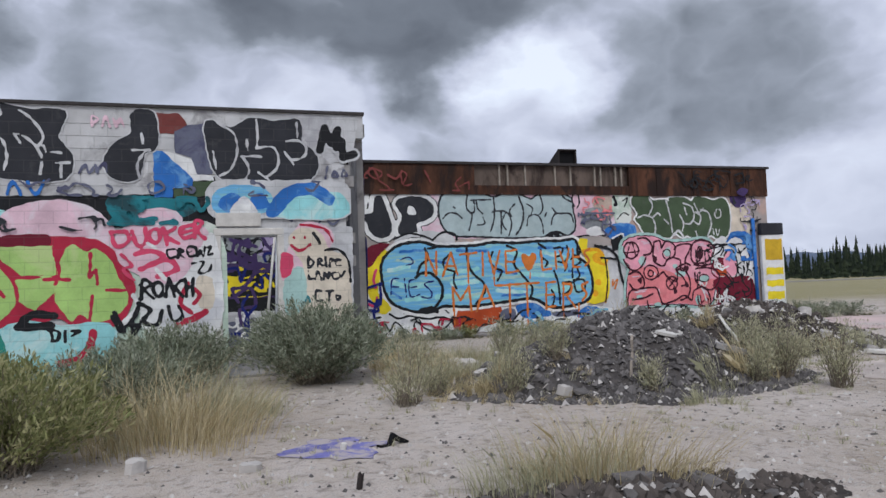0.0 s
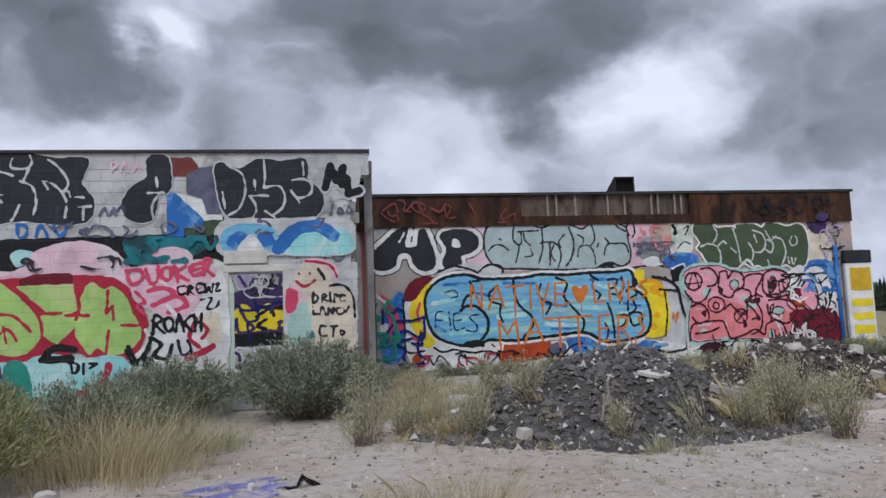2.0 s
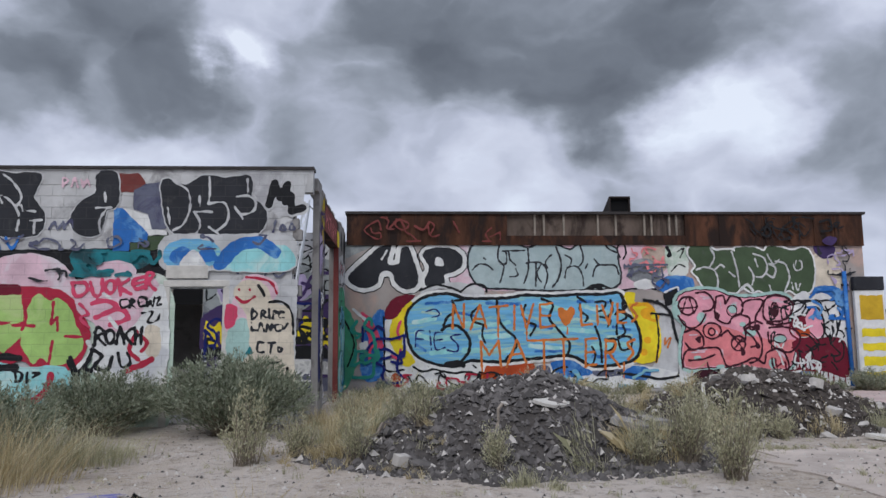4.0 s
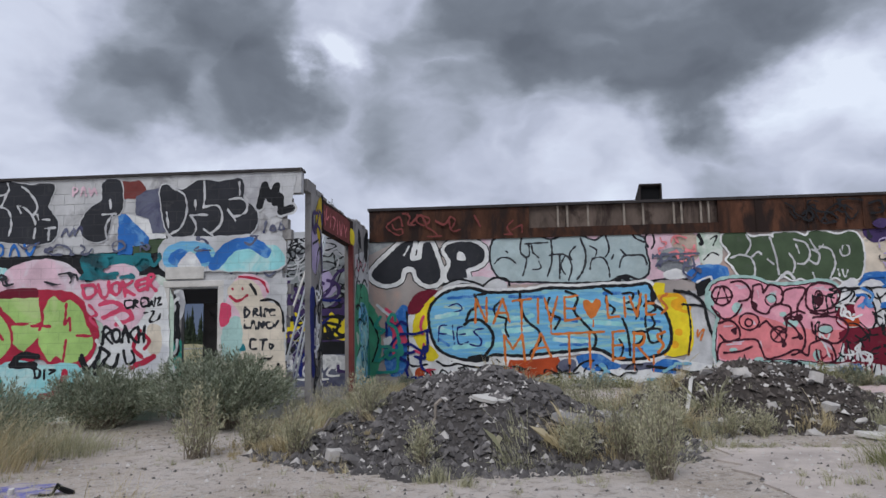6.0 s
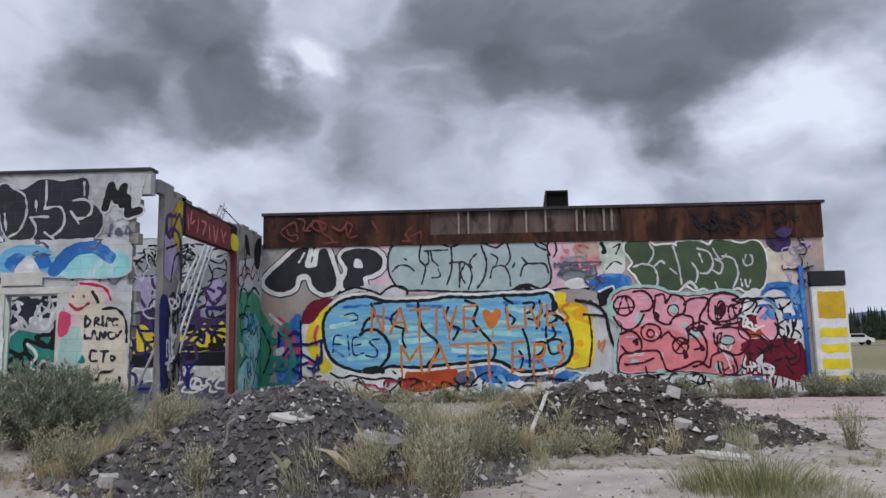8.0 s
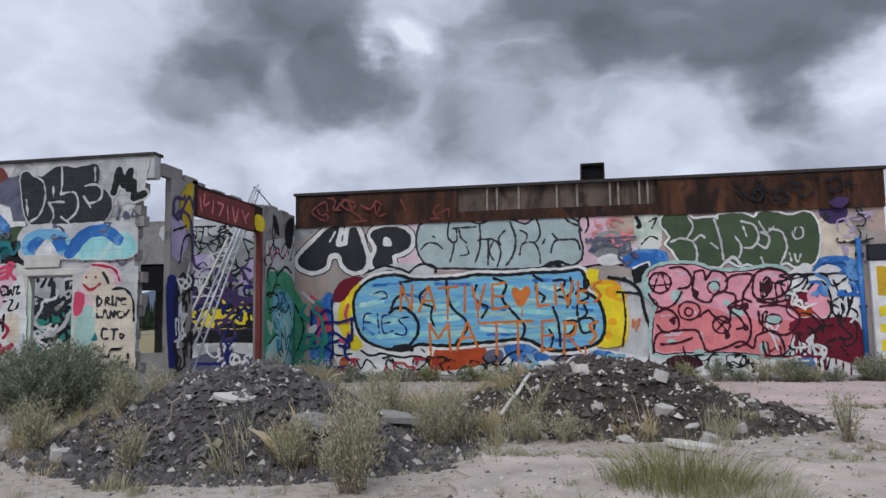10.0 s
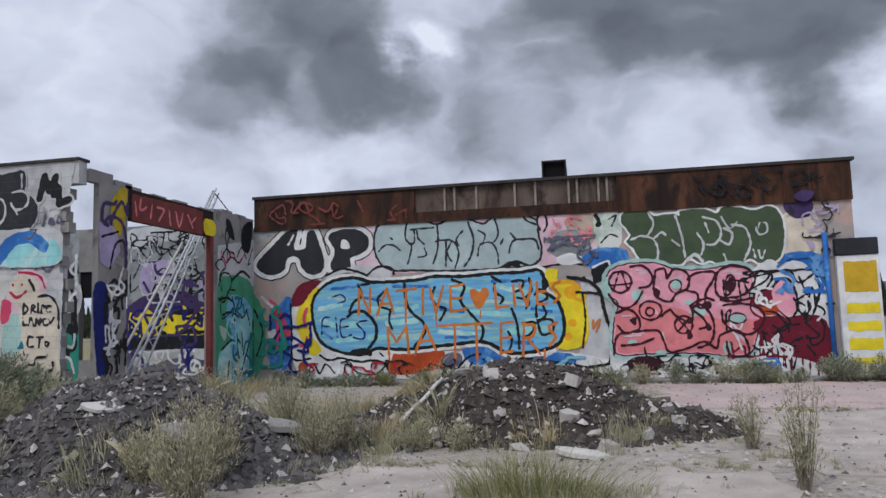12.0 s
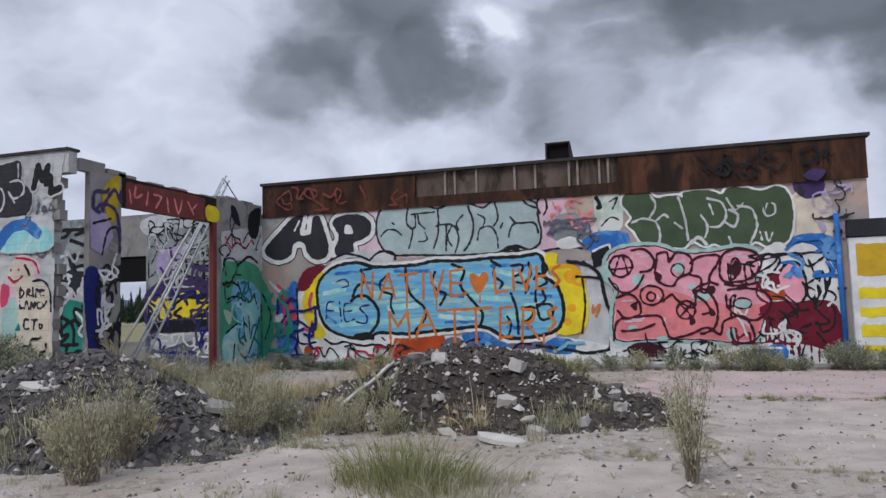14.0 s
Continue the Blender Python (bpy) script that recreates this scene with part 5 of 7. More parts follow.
graffiti("red and white tag scribbles on pink block wall", "L", [
    ("wash", "palepink", "f 0.03 -1.46,2.42 -1.04,2.61 -0.33,2.56 -0.09,2.31 -0.02,1.24 -0.14,0.85 -0.51,0.86 -0.56,1.63 -1.17,1.79 -1.45,2.03"),
    ("wash", "cream", "f 0.02 -0.38,1.68 -0.04,1.72 -0.02,1.14 -0.33,1.10"),
    ("lettering", "crimson", "l 0.045 -0.59,0.88 -0.14,1.07; s 0.035 -0.66,1.30 -0.52,1.10 -0.56,0.91; s 0.03 -0.47,1.63 -0.28,1.53 -0.38,1.34"),
    ("lettering", "white", "s 0.035 -0.66,1.25 -0.65,0.96; s 0.035 -0.33,1.39 -0.52,1.20 -0.28,1.00; s 0.03 -1.44,0.98 -1.17,1.26; s 0.03 -1.26,1.45 -1.03,0.97"),
    ("lettering", "black", "s 0.018 -0.66,2.10 -0.73,1.98 -0.63,1.95; s 0.018 -0.58,1.95 -0.57,2.10 -0.50,2.04 -0.56,2.00 -0.47,1.94; s 0.018 -0.41,2.10 -0.42,1.94 -0.33,1.94; s 0.018 -0.27,1.94 -0.24,2.10 -0.18,1.94; s 0.018 -0.12,2.10 -0.12,1.94 -0.05,2.07 0.00,1.94; s 0.02 -0.52,1.78 -0.33,1.87 -0.14,1.75; s 0.025 -1.15,1.60 -1.03,1.69 -1.08,1.45 -1.17,1.38; s 0.025 -0.98,1.40 -0.97,1.64 -0.87,1.40 -0.82,1.66; s 0.025 -0.75,1.59 -0.66,1.64 -0.63,1.44 -0.74,1.44; s 0.025 -0.56,1.68 -0.55,1.39; s 0.025 -0.42,1.68 -0.42,1.36; s 0.025 -0.55,1.54 -0.42,1.55; s 0.03 -1.17,1.26 -1.28,0.98 -1.03,1.02 -1.08,1.26; s 0.03 -1.54,1.17 -1.40,0.88; s 0.025 -0.98,1.11 -0.79,0.96 -0.89,0.87; s 0.02 -0.80,1.35 -0.70,0.87"),
])
graffiti("smiling pale ghost figure with handwriting on block wall", "L", [
    ("wash", "lightgrey", "p 0.0 1.08,2.50 2.31,2.51 2.26,-0.09 1.06,-0.05"),
    ("wash", "palepink", "f 0.02 1.09,1.61 1.19,2.10 1.41,2.55 1.81,2.52 1.95,2.25 1.51,1.90"),
    ("fill", "cream", "f 0.02 1.21,2.25 1.41,2.48 1.73,2.40 1.88,2.10 2.20,1.94 2.23,1.39 2.18,0.40 1.11,0.43 1.21,1.21 1.46,1.80"),
    ("wash", "mint", "f 0.02 1.13,1.61 1.41,1.80 1.45,1.21 1.16,1.02"),
    ("wash", "hotpink", "f 0.0 1.07,2.05 1.26,2.02 1.23,1.71 1.07,1.66"),
    ("outline", "crimson", "s 0.02 1.24,2.20 1.38,2.10 1.56,2.20; s 0.018 1.41,2.55 1.81,2.48 1.95,2.25; s 0.014 1.29,2.34 1.30,2.32; s 0.014 1.47,2.34 1.48,2.32"),
    ("outline", "black", "s 0.018 1.80,2.10 2.05,2.11 2.22,1.89 2.24,1.54; s 0.025 1.63,2.40 1.73,2.22"),
    ("lettering", "charcoal", "s 0.014 1.53,2.00 1.52,1.80 1.62,1.90 1.53,1.98; s 0.014 1.68,1.82 1.69,1.96 1.76,1.93 1.70,1.89 1.77,1.83; s 0.014 1.82,1.98 1.83,1.82; s 0.014 1.89,1.82 1.90,1.96 1.96,1.92 1.90,1.89; s 0.014 2.08,1.93 2.00,1.93 2.00,1.83 2.08,1.83; s 0.014 1.52,1.75 1.53,1.62 1.60,1.62; s 0.014 1.64,1.60 1.68,1.74 1.74,1.60; s 0.014 1.78,1.60 1.79,1.73 1.86,1.60 1.87,1.73; s 0.014 2.00,1.71 1.93,1.70 1.95,1.60 2.02,1.61; s 0.014 2.04,1.72 2.08,1.64 2.14,1.73; s 0.016 1.74,1.40 1.64,1.40 1.64,1.24 1.74,1.24; s 0.016 1.80,1.40 1.94,1.40; s 0.016 1.87,1.40 1.86,1.22; s 0.016 1.99,1.32 2.05,1.30 2.03,1.24 1.98,1.26 1.99,1.32"),
    ("lettering", "teal", "p 0 1.42,1.21 1.50,1.36 1.56,1.21"),
])
graffiti("pale washes and cartoon scraps on stucco wall", "R", [
    ("wash", "palepink", "f 0.03 5.67,3.79 6.30,4.11 10.18,4.05 11.37,3.96 11.26,2.85 10.13,2.77 6.42,2.74 5.50,2.86"),
    ("wash", "tan", "f 0.02 10.70,3.74 10.98,3.95 11.36,3.87 11.36,3.30 11.08,3.25"),
    ("wash", "grey", "f 0.02 10.34,3.03 10.49,3.49 10.96,3.53 11.20,3.18 11.06,2.86; f 0.02 2.47,3.99 3.57,4.12 2.90,3.74 2.47,3.61"),
    ("wash", "palegreen", "f 0.02 11.43,3.96 11.94,3.99 11.97,3.20 11.65,3.09 11.44,3.23"),
    ("wash", "cream", "f 0.02 15.60,3.66 16.20,3.74 16.25,2.71 15.59,2.68"),
    ("wash", "lightgrey", "f 0.03 11.04,2.33 11.74,2.17 11.71,0.25 10.56,0.13 11.05,0.90"),
    ("lettering", "coral", "s 0.014 10.70,3.70 10.77,3.87 10.90,3.77 10.77,3.65; s 0.014 10.98,3.39 11.15,3.51 11.21,3.35 11.05,3.31"),
    ("lettering", "black", "s 0.04 11.43,3.89 11.51,3.69 11.46,3.65; s 0.02 10.10,3.61 10.04,3.86 10.18,4.05 10.28,3.77 10.19,3.55; s 0.015 11.72,3.77 11.90,3.86 11.79,3.61; s 0.02 10.13,2.71 10.67,2.77 11.06,2.73; s 0.014 11.53,3.23 11.73,3.41 11.91,3.34"),
    ("wash", "white", "f 0.02 10.47,2.89 10.81,3.00 11.12,2.83 10.66,2.75"),
])
graffiti("black letters HP with white halo on stucco wall", "R", [
    ("outline", "black", "f 0.14 2.72,3.14 3.23,3.64 3.57,3.92 3.86,3.93 3.78,3.50 4.03,3.49 4.12,3.86 4.32,3.90 4.47,3.50 4.58,3.12 4.51,2.83 4.22,2.77 3.98,2.93 3.86,3.20 3.57,3.19 3.48,2.92 3.14,2.80 2.81,2.91; f 0.14 4.72,3.70 4.96,3.88 5.44,3.88 5.75,3.68 5.76,3.39 5.54,3.23 5.28,3.13 5.31,2.79 4.95,2.77 4.74,2.95 4.87,3.35"),
    ("halo", "white", "f 0.115 2.72,3.14 3.23,3.64 3.57,3.92 3.86,3.93 3.78,3.50 4.03,3.49 4.12,3.86 4.32,3.90 4.47,3.50 4.58,3.12 4.51,2.83 4.22,2.77 3.98,2.93 3.86,3.20 3.57,3.19 3.48,2.92 3.14,2.80 2.81,2.91; f 0.115 4.72,3.70 4.96,3.88 5.44,3.88 5.75,3.68 5.76,3.39 5.54,3.23 5.28,3.13 5.31,2.79 4.95,2.77 4.74,2.95 4.87,3.35"),
    ("fill", "charcoal", "f 0 2.72,3.14 3.23,3.64 3.57,3.92 3.86,3.93 3.75,3.48 4.06,3.46 4.12,3.86 4.32,3.90 4.47,3.50 4.58,3.12 4.51,2.83 4.22,2.77 3.98,2.93 3.86,3.23 3.57,3.22 3.48,2.92 3.14,2.80 2.81,2.91; f 0 4.69,3.70 4.96,3.88 5.44,3.88 5.75,3.68 5.76,3.39 5.54,3.23 5.28,3.13 5.31,2.79 4.95,2.77 4.74,2.95 4.87,3.35"),
    ("lettering", "white", "f 0 5.07,3.64 5.23,3.57 5.26,3.39 5.04,3.43; s 0.02 3.74,3.81 3.60,3.57"),
])
graffiti("silver-blue bubble letters with black outline on stucco wall", "R", [
    ("outline", "charcoal", "f 0.055 6.02,3.87 6.45,4.07 6.78,3.96 7.13,4.00 7.57,3.86 7.94,4.00 8.37,3.94 8.72,3.81 9.01,3.98 9.43,4.03 9.97,3.86 10.03,3.52 10.09,3.04 9.86,2.79 9.04,2.74 7.90,2.74 7.02,2.79 6.27,2.85 5.97,3.27"),
    ("fill", "silver", "f 0 6.02,3.87 6.45,4.07 6.78,3.96 7.13,4.00 7.57,3.86 7.94,4.00 8.37,3.94 8.72,3.81 9.01,3.98 9.43,4.03 9.97,3.86 10.03,3.52 10.09,3.04 9.86,2.79 9.04,2.74 7.90,2.74 7.02,2.79 6.27,2.85 5.97,3.27"),
    ("lettering", "charcoal", "s 0.02 6.05,3.29 6.21,3.43 6.44,3.41 6.60,3.29; s 0.02 6.78,3.94 6.74,3.58 6.90,3.36 6.79,2.94; s 0.02 6.87,3.79 7.47,3.81; s 0.018 6.97,3.75 6.97,3.47 6.82,3.43; s 0.018 7.05,3.75 7.07,3.56 7.22,3.41; s 0.018 7.22,3.31 7.27,3.13 7.06,3.09; s 0.02 7.57,3.86 7.57,3.32 7.44,2.91; s 0.02 7.78,3.48 7.76,2.82; s 0.02 7.52,3.46 7.92,3.47 8.09,3.15 7.99,2.77; s 0.018 7.92,3.44 7.80,3.17 7.91,2.95; s 0.022 8.34,3.90 8.47,3.48 8.40,3.07 8.22,2.80; s 0.018 8.22,3.70 8.04,3.50 8.09,3.32; s 0.018 8.56,3.06 8.64,3.33 8.92,3.35 9.05,3.10 9.07,2.83; s 0.022 9.01,3.95 9.09,3.58 8.98,3.38; s 0.018 8.58,3.68 8.76,3.56 8.71,3.39; s 0.022 9.39,3.56 9.55,3.41 9.95,3.39 10.05,3.15; s 0.02 9.33,3.08 9.42,3.35 9.61,3.42; s 0.022 9.70,3.99 9.79,3.85 10.01,3.75; s 0.018 9.20,3.43 9.13,3.30; s 0.02 6.36,3.60 6.41,3.56"),
])
graffiti("black and white arc fills between graffiti pieces", "R", [
    ("wash", "lightgrey", "f 0.02 4.70,2.72 5.50,2.93 6.27,2.79 6.27,2.54 4.86,2.57"),
    ("outline", "black", "s 0.025 4.62,2.72 5.03,2.88 5.50,2.78 5.73,2.67; s 0.025 5.73,2.70 6.00,2.89 6.35,2.85 6.42,2.70; s 0.025 4.86,2.67 5.26,2.75 5.65,2.62; s 0.03 9.04,2.69 9.46,2.87 9.93,2.68; s 0.04 9.18,2.71 9.39,2.81 9.59,2.72"),
])
graffiti("blue, green and purple splashes on stucco wall", "R", [
    ("wash", "blue", "f 0.02 3.30,1.92 3.64,2.20 3.80,1.31 3.54,0.44 3.13,0.44 3.05,1.18; f 0.02 11.06,2.83 11.33,3.04 11.65,3.09 12.09,3.00 12.05,2.68 11.44,2.60; f 0.02 15.54,2.75 16.25,2.71 16.31,1.99 16.05,2.12 15.58,2.38"),
    ("wash", "hotpink", "f 0.0 3.05,2.15 3.31,1.99 3.55,1.54 3.68,1.17 3.30,1.40"),
    ("wash", "green", "f 0.02 2.46,2.24 2.85,1.93 2.91,0.74 2.50,0.15"),
    ("wash", "purple", "f 0.02 15.61,3.90 16.16,3.92 16.09,3.62 15.76,3.61"),
    ("shadow", "black", "p 0.01 11.26,2.61 11.65,2.75 11.66,2.36 11.32,2.27; s 0.02 2.63,1.94 2.88,1.33 2.71,0.74"),
    ("wash", "white", "s 0.03 2.85,2.23 3.22,1.92; f 0 3.02,1.33 3.22,1.40 3.22,1.18 3.05,1.15; s 0.02 11.31,2.65 11.64,2.79 11.70,2.70"),
])
graffiti("white ground band and bubbles below the blue letters", "R", [
    ("wash", "white", "p 0.04 3.72,1.90 4.46,2.61 4.53,1.59 4.84,0.86 6.38,0.77 9.25,0.66 10.58,0.65 11.72,0.44 11.65,0.12 9.63,0.13 6.37,0.14 3.95,0.15 3.67,0.73"),
    ("wash", "rust", "f 0.02 6.38,0.70 6.83,0.76 7.56,0.82 7.62,0.41 6.96,0.25 6.44,0.25; f 0.0 6.22,0.53 6.67,0.53 6.59,0.25 6.25,0.25; f 0.0 3.87,0.51 4.11,0.55 4.06,0.22 3.87,0.21"),
    ("wash", "blue", "f 0.02 8.14,0.78 8.84,0.80 9.24,0.50 8.41,0.43; f 0.02 10.32,0.65 10.77,0.58 10.70,0.32 10.05,0.39"),
    ("wash", "slate", "f 0.0 7.70,0.68 8.06,0.70 8.05,0.41 7.62,0.38; f 0.0 9.31,0.58 10.05,0.59 9.98,0.42 9.31,0.42"),
    ("outline", "black", "s 0.025 4.44,0.72 4.67,0.58 4.99,0.64 5.46,0.54 5.92,0.56 6.22,0.45; s 0.022 3.65,2.05 3.68,1.32 3.71,0.64 4.19,0.64; s 0.02 4.84,0.72 5.03,0.86 5.18,0.68; s 0.02 5.62,0.71 5.89,0.82 6.11,0.67; s 0.025 7.98,0.34 8.27,0.61 8.56,0.67; s 0.02 4.11,0.29 4.27,0.51 4.43,0.26 4.59,0.49 4.83,0.26; s 0.02 5.15,0.54 5.45,0.26 5.91,0.23 6.22,0.49"),
])
graffiti("blue cloud-shaped graffiti piece with black outline on stucco wall", "R", [
    ("halo", "white", "f 0.155 4.29,2.03 4.70,2.49 5.34,2.60 5.80,2.48 6.26,2.46 7.02,2.48 7.46,2.55 8.19,2.52 8.89,2.56 9.58,2.56 10.06,2.58 10.11,2.11 10.43,1.83 10.54,1.30 10.40,0.91 9.93,0.76 9.25,0.72 8.84,0.94 8.50,1.01 7.85,0.95 7.42,0.92 6.68,0.86 5.93,0.90 5.62,0.76 4.99,0.83 4.44,1.16"),
    ("shadow", "yellow", "f 0 3.94,2.12 4.22,2.48 4.46,2.32 4.24,1.74 4.15,1.31 4.49,0.87 4.20,0.72 3.96,1.09 3.80,1.53"),
    ("shadow", "maroon", "f 0 3.69,2.20 3.97,2.56 4.51,2.61 4.22,2.33 3.97,2.01 3.72,1.98"),
    ("shadow", "yellow", "f 0.02 10.19,2.57 10.46,2.62 10.45,2.38 10.78,2.34 11.03,2.07 11.13,1.42 11.05,0.90 10.65,0.75 10.39,0.88 10.61,1.36 10.44,1.96"),
    ("shadow", "amber", "e 0 10.77,2.08 10.93,2.23; e 0 10.77,1.36 10.87,1.45; e 0 10.66,1.04 10.76,1.14; s 0.04 10.32,2.30 10.78,2.32 10.97,2.18; s 0.035 10.83,1.95 11.02,1.88 11.09,2.00; s 0.03 10.47,1.17 10.39,0.78; s 0.03 11.06,1.16 10.98,0.77"),
    ("outline", "black", "f 0.085 4.29,2.03 4.70,2.49 5.34,2.60 5.80,2.48 6.26,2.46 7.02,2.48 7.46,2.55 8.19,2.52 8.89,2.56 9.58,2.56 10.06,2.58 10.11,2.11 10.43,1.83 10.54,1.30 10.40,0.91 9.93,0.76 9.25,0.72 8.84,0.94 8.50,1.01 7.85,0.95 7.42,0.92 6.68,0.86 5.93,0.90 5.62,0.76 4.99,0.83 4.44,1.16"),
    ("fill", "sky", "f 0 4.29,2.03 4.70,2.49 5.34,2.60 5.80,2.48 6.26,2.46 7.02,2.48 7.46,2.55 8.19,2.52 8.89,2.56 9.58,2.56 10.06,2.58 10.11,2.11 10.43,1.83 10.54,1.30 10.40,0.91 9.93,0.76 9.25,0.72 8.84,0.94 8.50,1.01 7.85,0.95 7.42,0.92 6.68,0.86 5.93,0.90 5.62,0.76 4.99,0.83 4.44,1.16"),
    ("streak", "aqua", "s 0.06 4.53,1.59 4.85,1.46 5.47,1.45; s 0.05 4.45,1.88 5.01,1.98; s 0.05 5.79,1.84 6.70,1.81 7.00,1.87; s 0.06 6.24,1.47 6.99,1.52; s 0.06 7.89,2.33 8.60,2.16; s 0.05 8.16,1.70 9.28,1.60; s 0.06 5.78,1.13 6.98,1.11; s 0.05 9.02,2.28 9.71,2.12; s 0.06 9.26,1.20 10.21,1.24; s 0.05 7.57,1.23 8.43,1.15; s 0.05 4.92,1.07 5.47,1.11"),
    ("streak", "mint", "s 0.03 4.70,2.16 5.17,2.10; s 0.03 5.94,1.62 6.85,1.67; s 0.03 7.45,2.07 7.88,1.91; s 0.035 7.44,1.58 8.30,1.60; s 0.03 8.73,1.95 9.70,1.83; s 0.03 7.72,1.37 8.99,1.26; s 0.03 6.23,0.98 7.28,1.24; s 0.03 9.68,1.45 10.35,1.50; s 0.03 8.31,1.83 8.87,1.95"),
    ("streak", "blue", "s 0.03 4.78,2.38 5.49,2.42; s 0.035 6.41,2.39 7.31,2.35; s 0.03 7.71,1.09 8.43,1.08; s 0.035 8.89,2.42 9.71,2.39; s 0.03 5.64,2.13 6.10,2.04; s 0.03 7.59,1.78 8.16,1.70; s 0.03 9.83,1.72 10.29,1.64; s 0.03 4.52,1.30 4.76,1.12; s 0.04 9.26,0.93 9.80,0.92"),
    ("lettering", "black", "s 0.035 5.20,1.66 5.36,1.78 5.64,1.77 5.91,1.48 5.93,1.13 5.70,0.82; s 0.03 5.25,1.79 5.36,2.03 5.57,2.16 5.49,2.45; s 0.03 5.57,2.45 5.83,2.50; s 0.03 6.69,2.45 6.71,2.09 6.85,1.74 7.17,1.45 7.16,1.17 6.91,0.90; s 0.026 6.26,2.32 6.01,2.12 6.04,1.90 6.25,1.83; s 0.026 6.33,1.82 6.28,1.54 6.36,1.33; s 0.028 7.46,2.32 7.38,2.07 7.52,1.86 7.73,1.78 7.58,1.51; s 0.03 7.90,2.49 8.21,2.32 8.10,1.98 8.37,1.62 8.64,1.28 8.56,0.97; s 0.026 8.96,2.35 8.95,2.15 9.15,2.01 9.08,1.87; s 0.03 8.89,2.53 9.10,2.39; s 0.028 9.35,1.73 9.47,1.33 9.50,0.79; s 0.026 9.37,2.40 9.65,2.39 9.57,2.19 9.41,2.13; s 0.026 9.50,1.99 9.77,1.92 9.69,1.72; s 0.028 9.79,2.45 9.84,2.18 9.70,1.99; s 0.026 9.91,2.05 10.04,2.18 10.21,1.97 9.96,1.82 9.93,1.51; s 0.026 9.95,1.45 10.28,1.44 10.31,1.17 10.05,1.11 9.97,1.34; s 0.026 9.61,1.39 9.88,1.38 9.78,1.12 9.60,1.06; s 0.026 10.10,1.77 10.16,1.57 9.95,1.38; s 0.026 9.24,1.20 9.33,0.99 9.25,0.73; s 0.05 5.31,0.77 5.62,0.82 5.77,0.73; s 0.03 10.09,2.56 10.22,2.30 10.11,2.11"),
    ("lettering", "navy", "s 0.016 4.72,1.66 4.53,1.62 4.49,1.23; s 0.016 4.53,1.44 4.72,1.44; s 0.016 4.88,1.65 4.92,1.15; s 0.016 5.24,1.60 5.01,1.58 5.03,1.17 5.28,1.21; s 0.016 5.04,1.40 5.22,1.43; s 0.018 5.71,1.56 5.44,1.49 5.63,1.27 5.59,1.10 5.34,1.14; s 0.014 4.78,2.16 5.02,2.23 5.14,2.08 4.93,2.01"),
])
graffiti("orange brush lettering reading NATIVE heart LIVES MATTER", "R", [
    ("lettering", "orange", "l 0.026 5.49,1.71 5.51,2.35 5.79,1.73 5.80,2.37; l 0.026 5.97,1.69 6.23,2.34 6.40,1.71; l 0.024 6.05,1.95 6.34,1.96; l 0.026 6.49,2.27 6.98,2.31; l 0.026 6.73,2.26 6.71,1.67; l 0.026 7.16,2.32 7.15,1.66; l 0.026 7.34,2.32 7.48,1.68 7.68,2.36; l 0.026 7.86,2.33 7.85,1.71 8.24,1.77; l 0.024 7.86,2.33 8.21,2.37; l 0.024 7.86,2.03 8.14,2.04; l 0.026 8.96,2.31 8.98,1.77 9.26,1.80; l 0.026 9.41,2.29 9.42,1.78; l 0.026 9.55,2.32 9.72,1.79 9.85,2.38; l 0.024 9.98,2.35 9.96,1.82 10.21,1.84; l 0.024 9.98,2.11 10.18,2.13; s 0.03 10.52,2.36 10.35,2.23 10.50,2.02 10.37,1.86; l 0.026 6.26,0.70 6.24,1.37 6.46,1.00 6.72,1.39 6.77,0.69; l 0.026 6.92,0.69 7.21,1.41 7.45,0.79; l 0.024 7.01,0.99 7.36,1.04; l 0.026 7.50,1.37 8.86,1.41; l 0.026 7.94,1.39 7.93,0.52; l 0.026 8.47,1.40 8.47,0.54; l 0.026 9.05,0.66 9.08,1.40 9.38,1.42; l 0.024 9.07,1.04 9.31,1.06; l 0.026 9.06,0.69 9.36,0.73; l 0.026 9.58,0.59 9.63,1.39; s 0.03 9.62,1.35 9.88,1.32 9.83,1.08 9.64,1.03; l 0.026 9.69,1.03 9.99,0.65; s 0.03 10.41,1.37 10.21,1.28 10.36,1.04 10.22,0.85"),
    ("heart", "orange", "f 0.01 8.55,1.76 8.37,2.03 8.35,2.20 8.46,2.25 8.57,2.16 8.70,2.27 8.80,2.18 8.74,1.99"),
    ("drip", "orange", "l 0.014 6.26,0.84 6.27,0.35; l 0.014 7.93,0.68 7.92,0.24; l 0.014 8.47,0.60 8.46,0.20; l 0.014 9.60,0.66 9.60,0.37; l 0.014 10.10,0.78 10.08,0.36; l 0.014 6.71,1.67 6.71,1.25; l 0.014 7.48,1.68 7.48,1.40; l 0.014 8.59,1.75 8.58,1.55"),
])
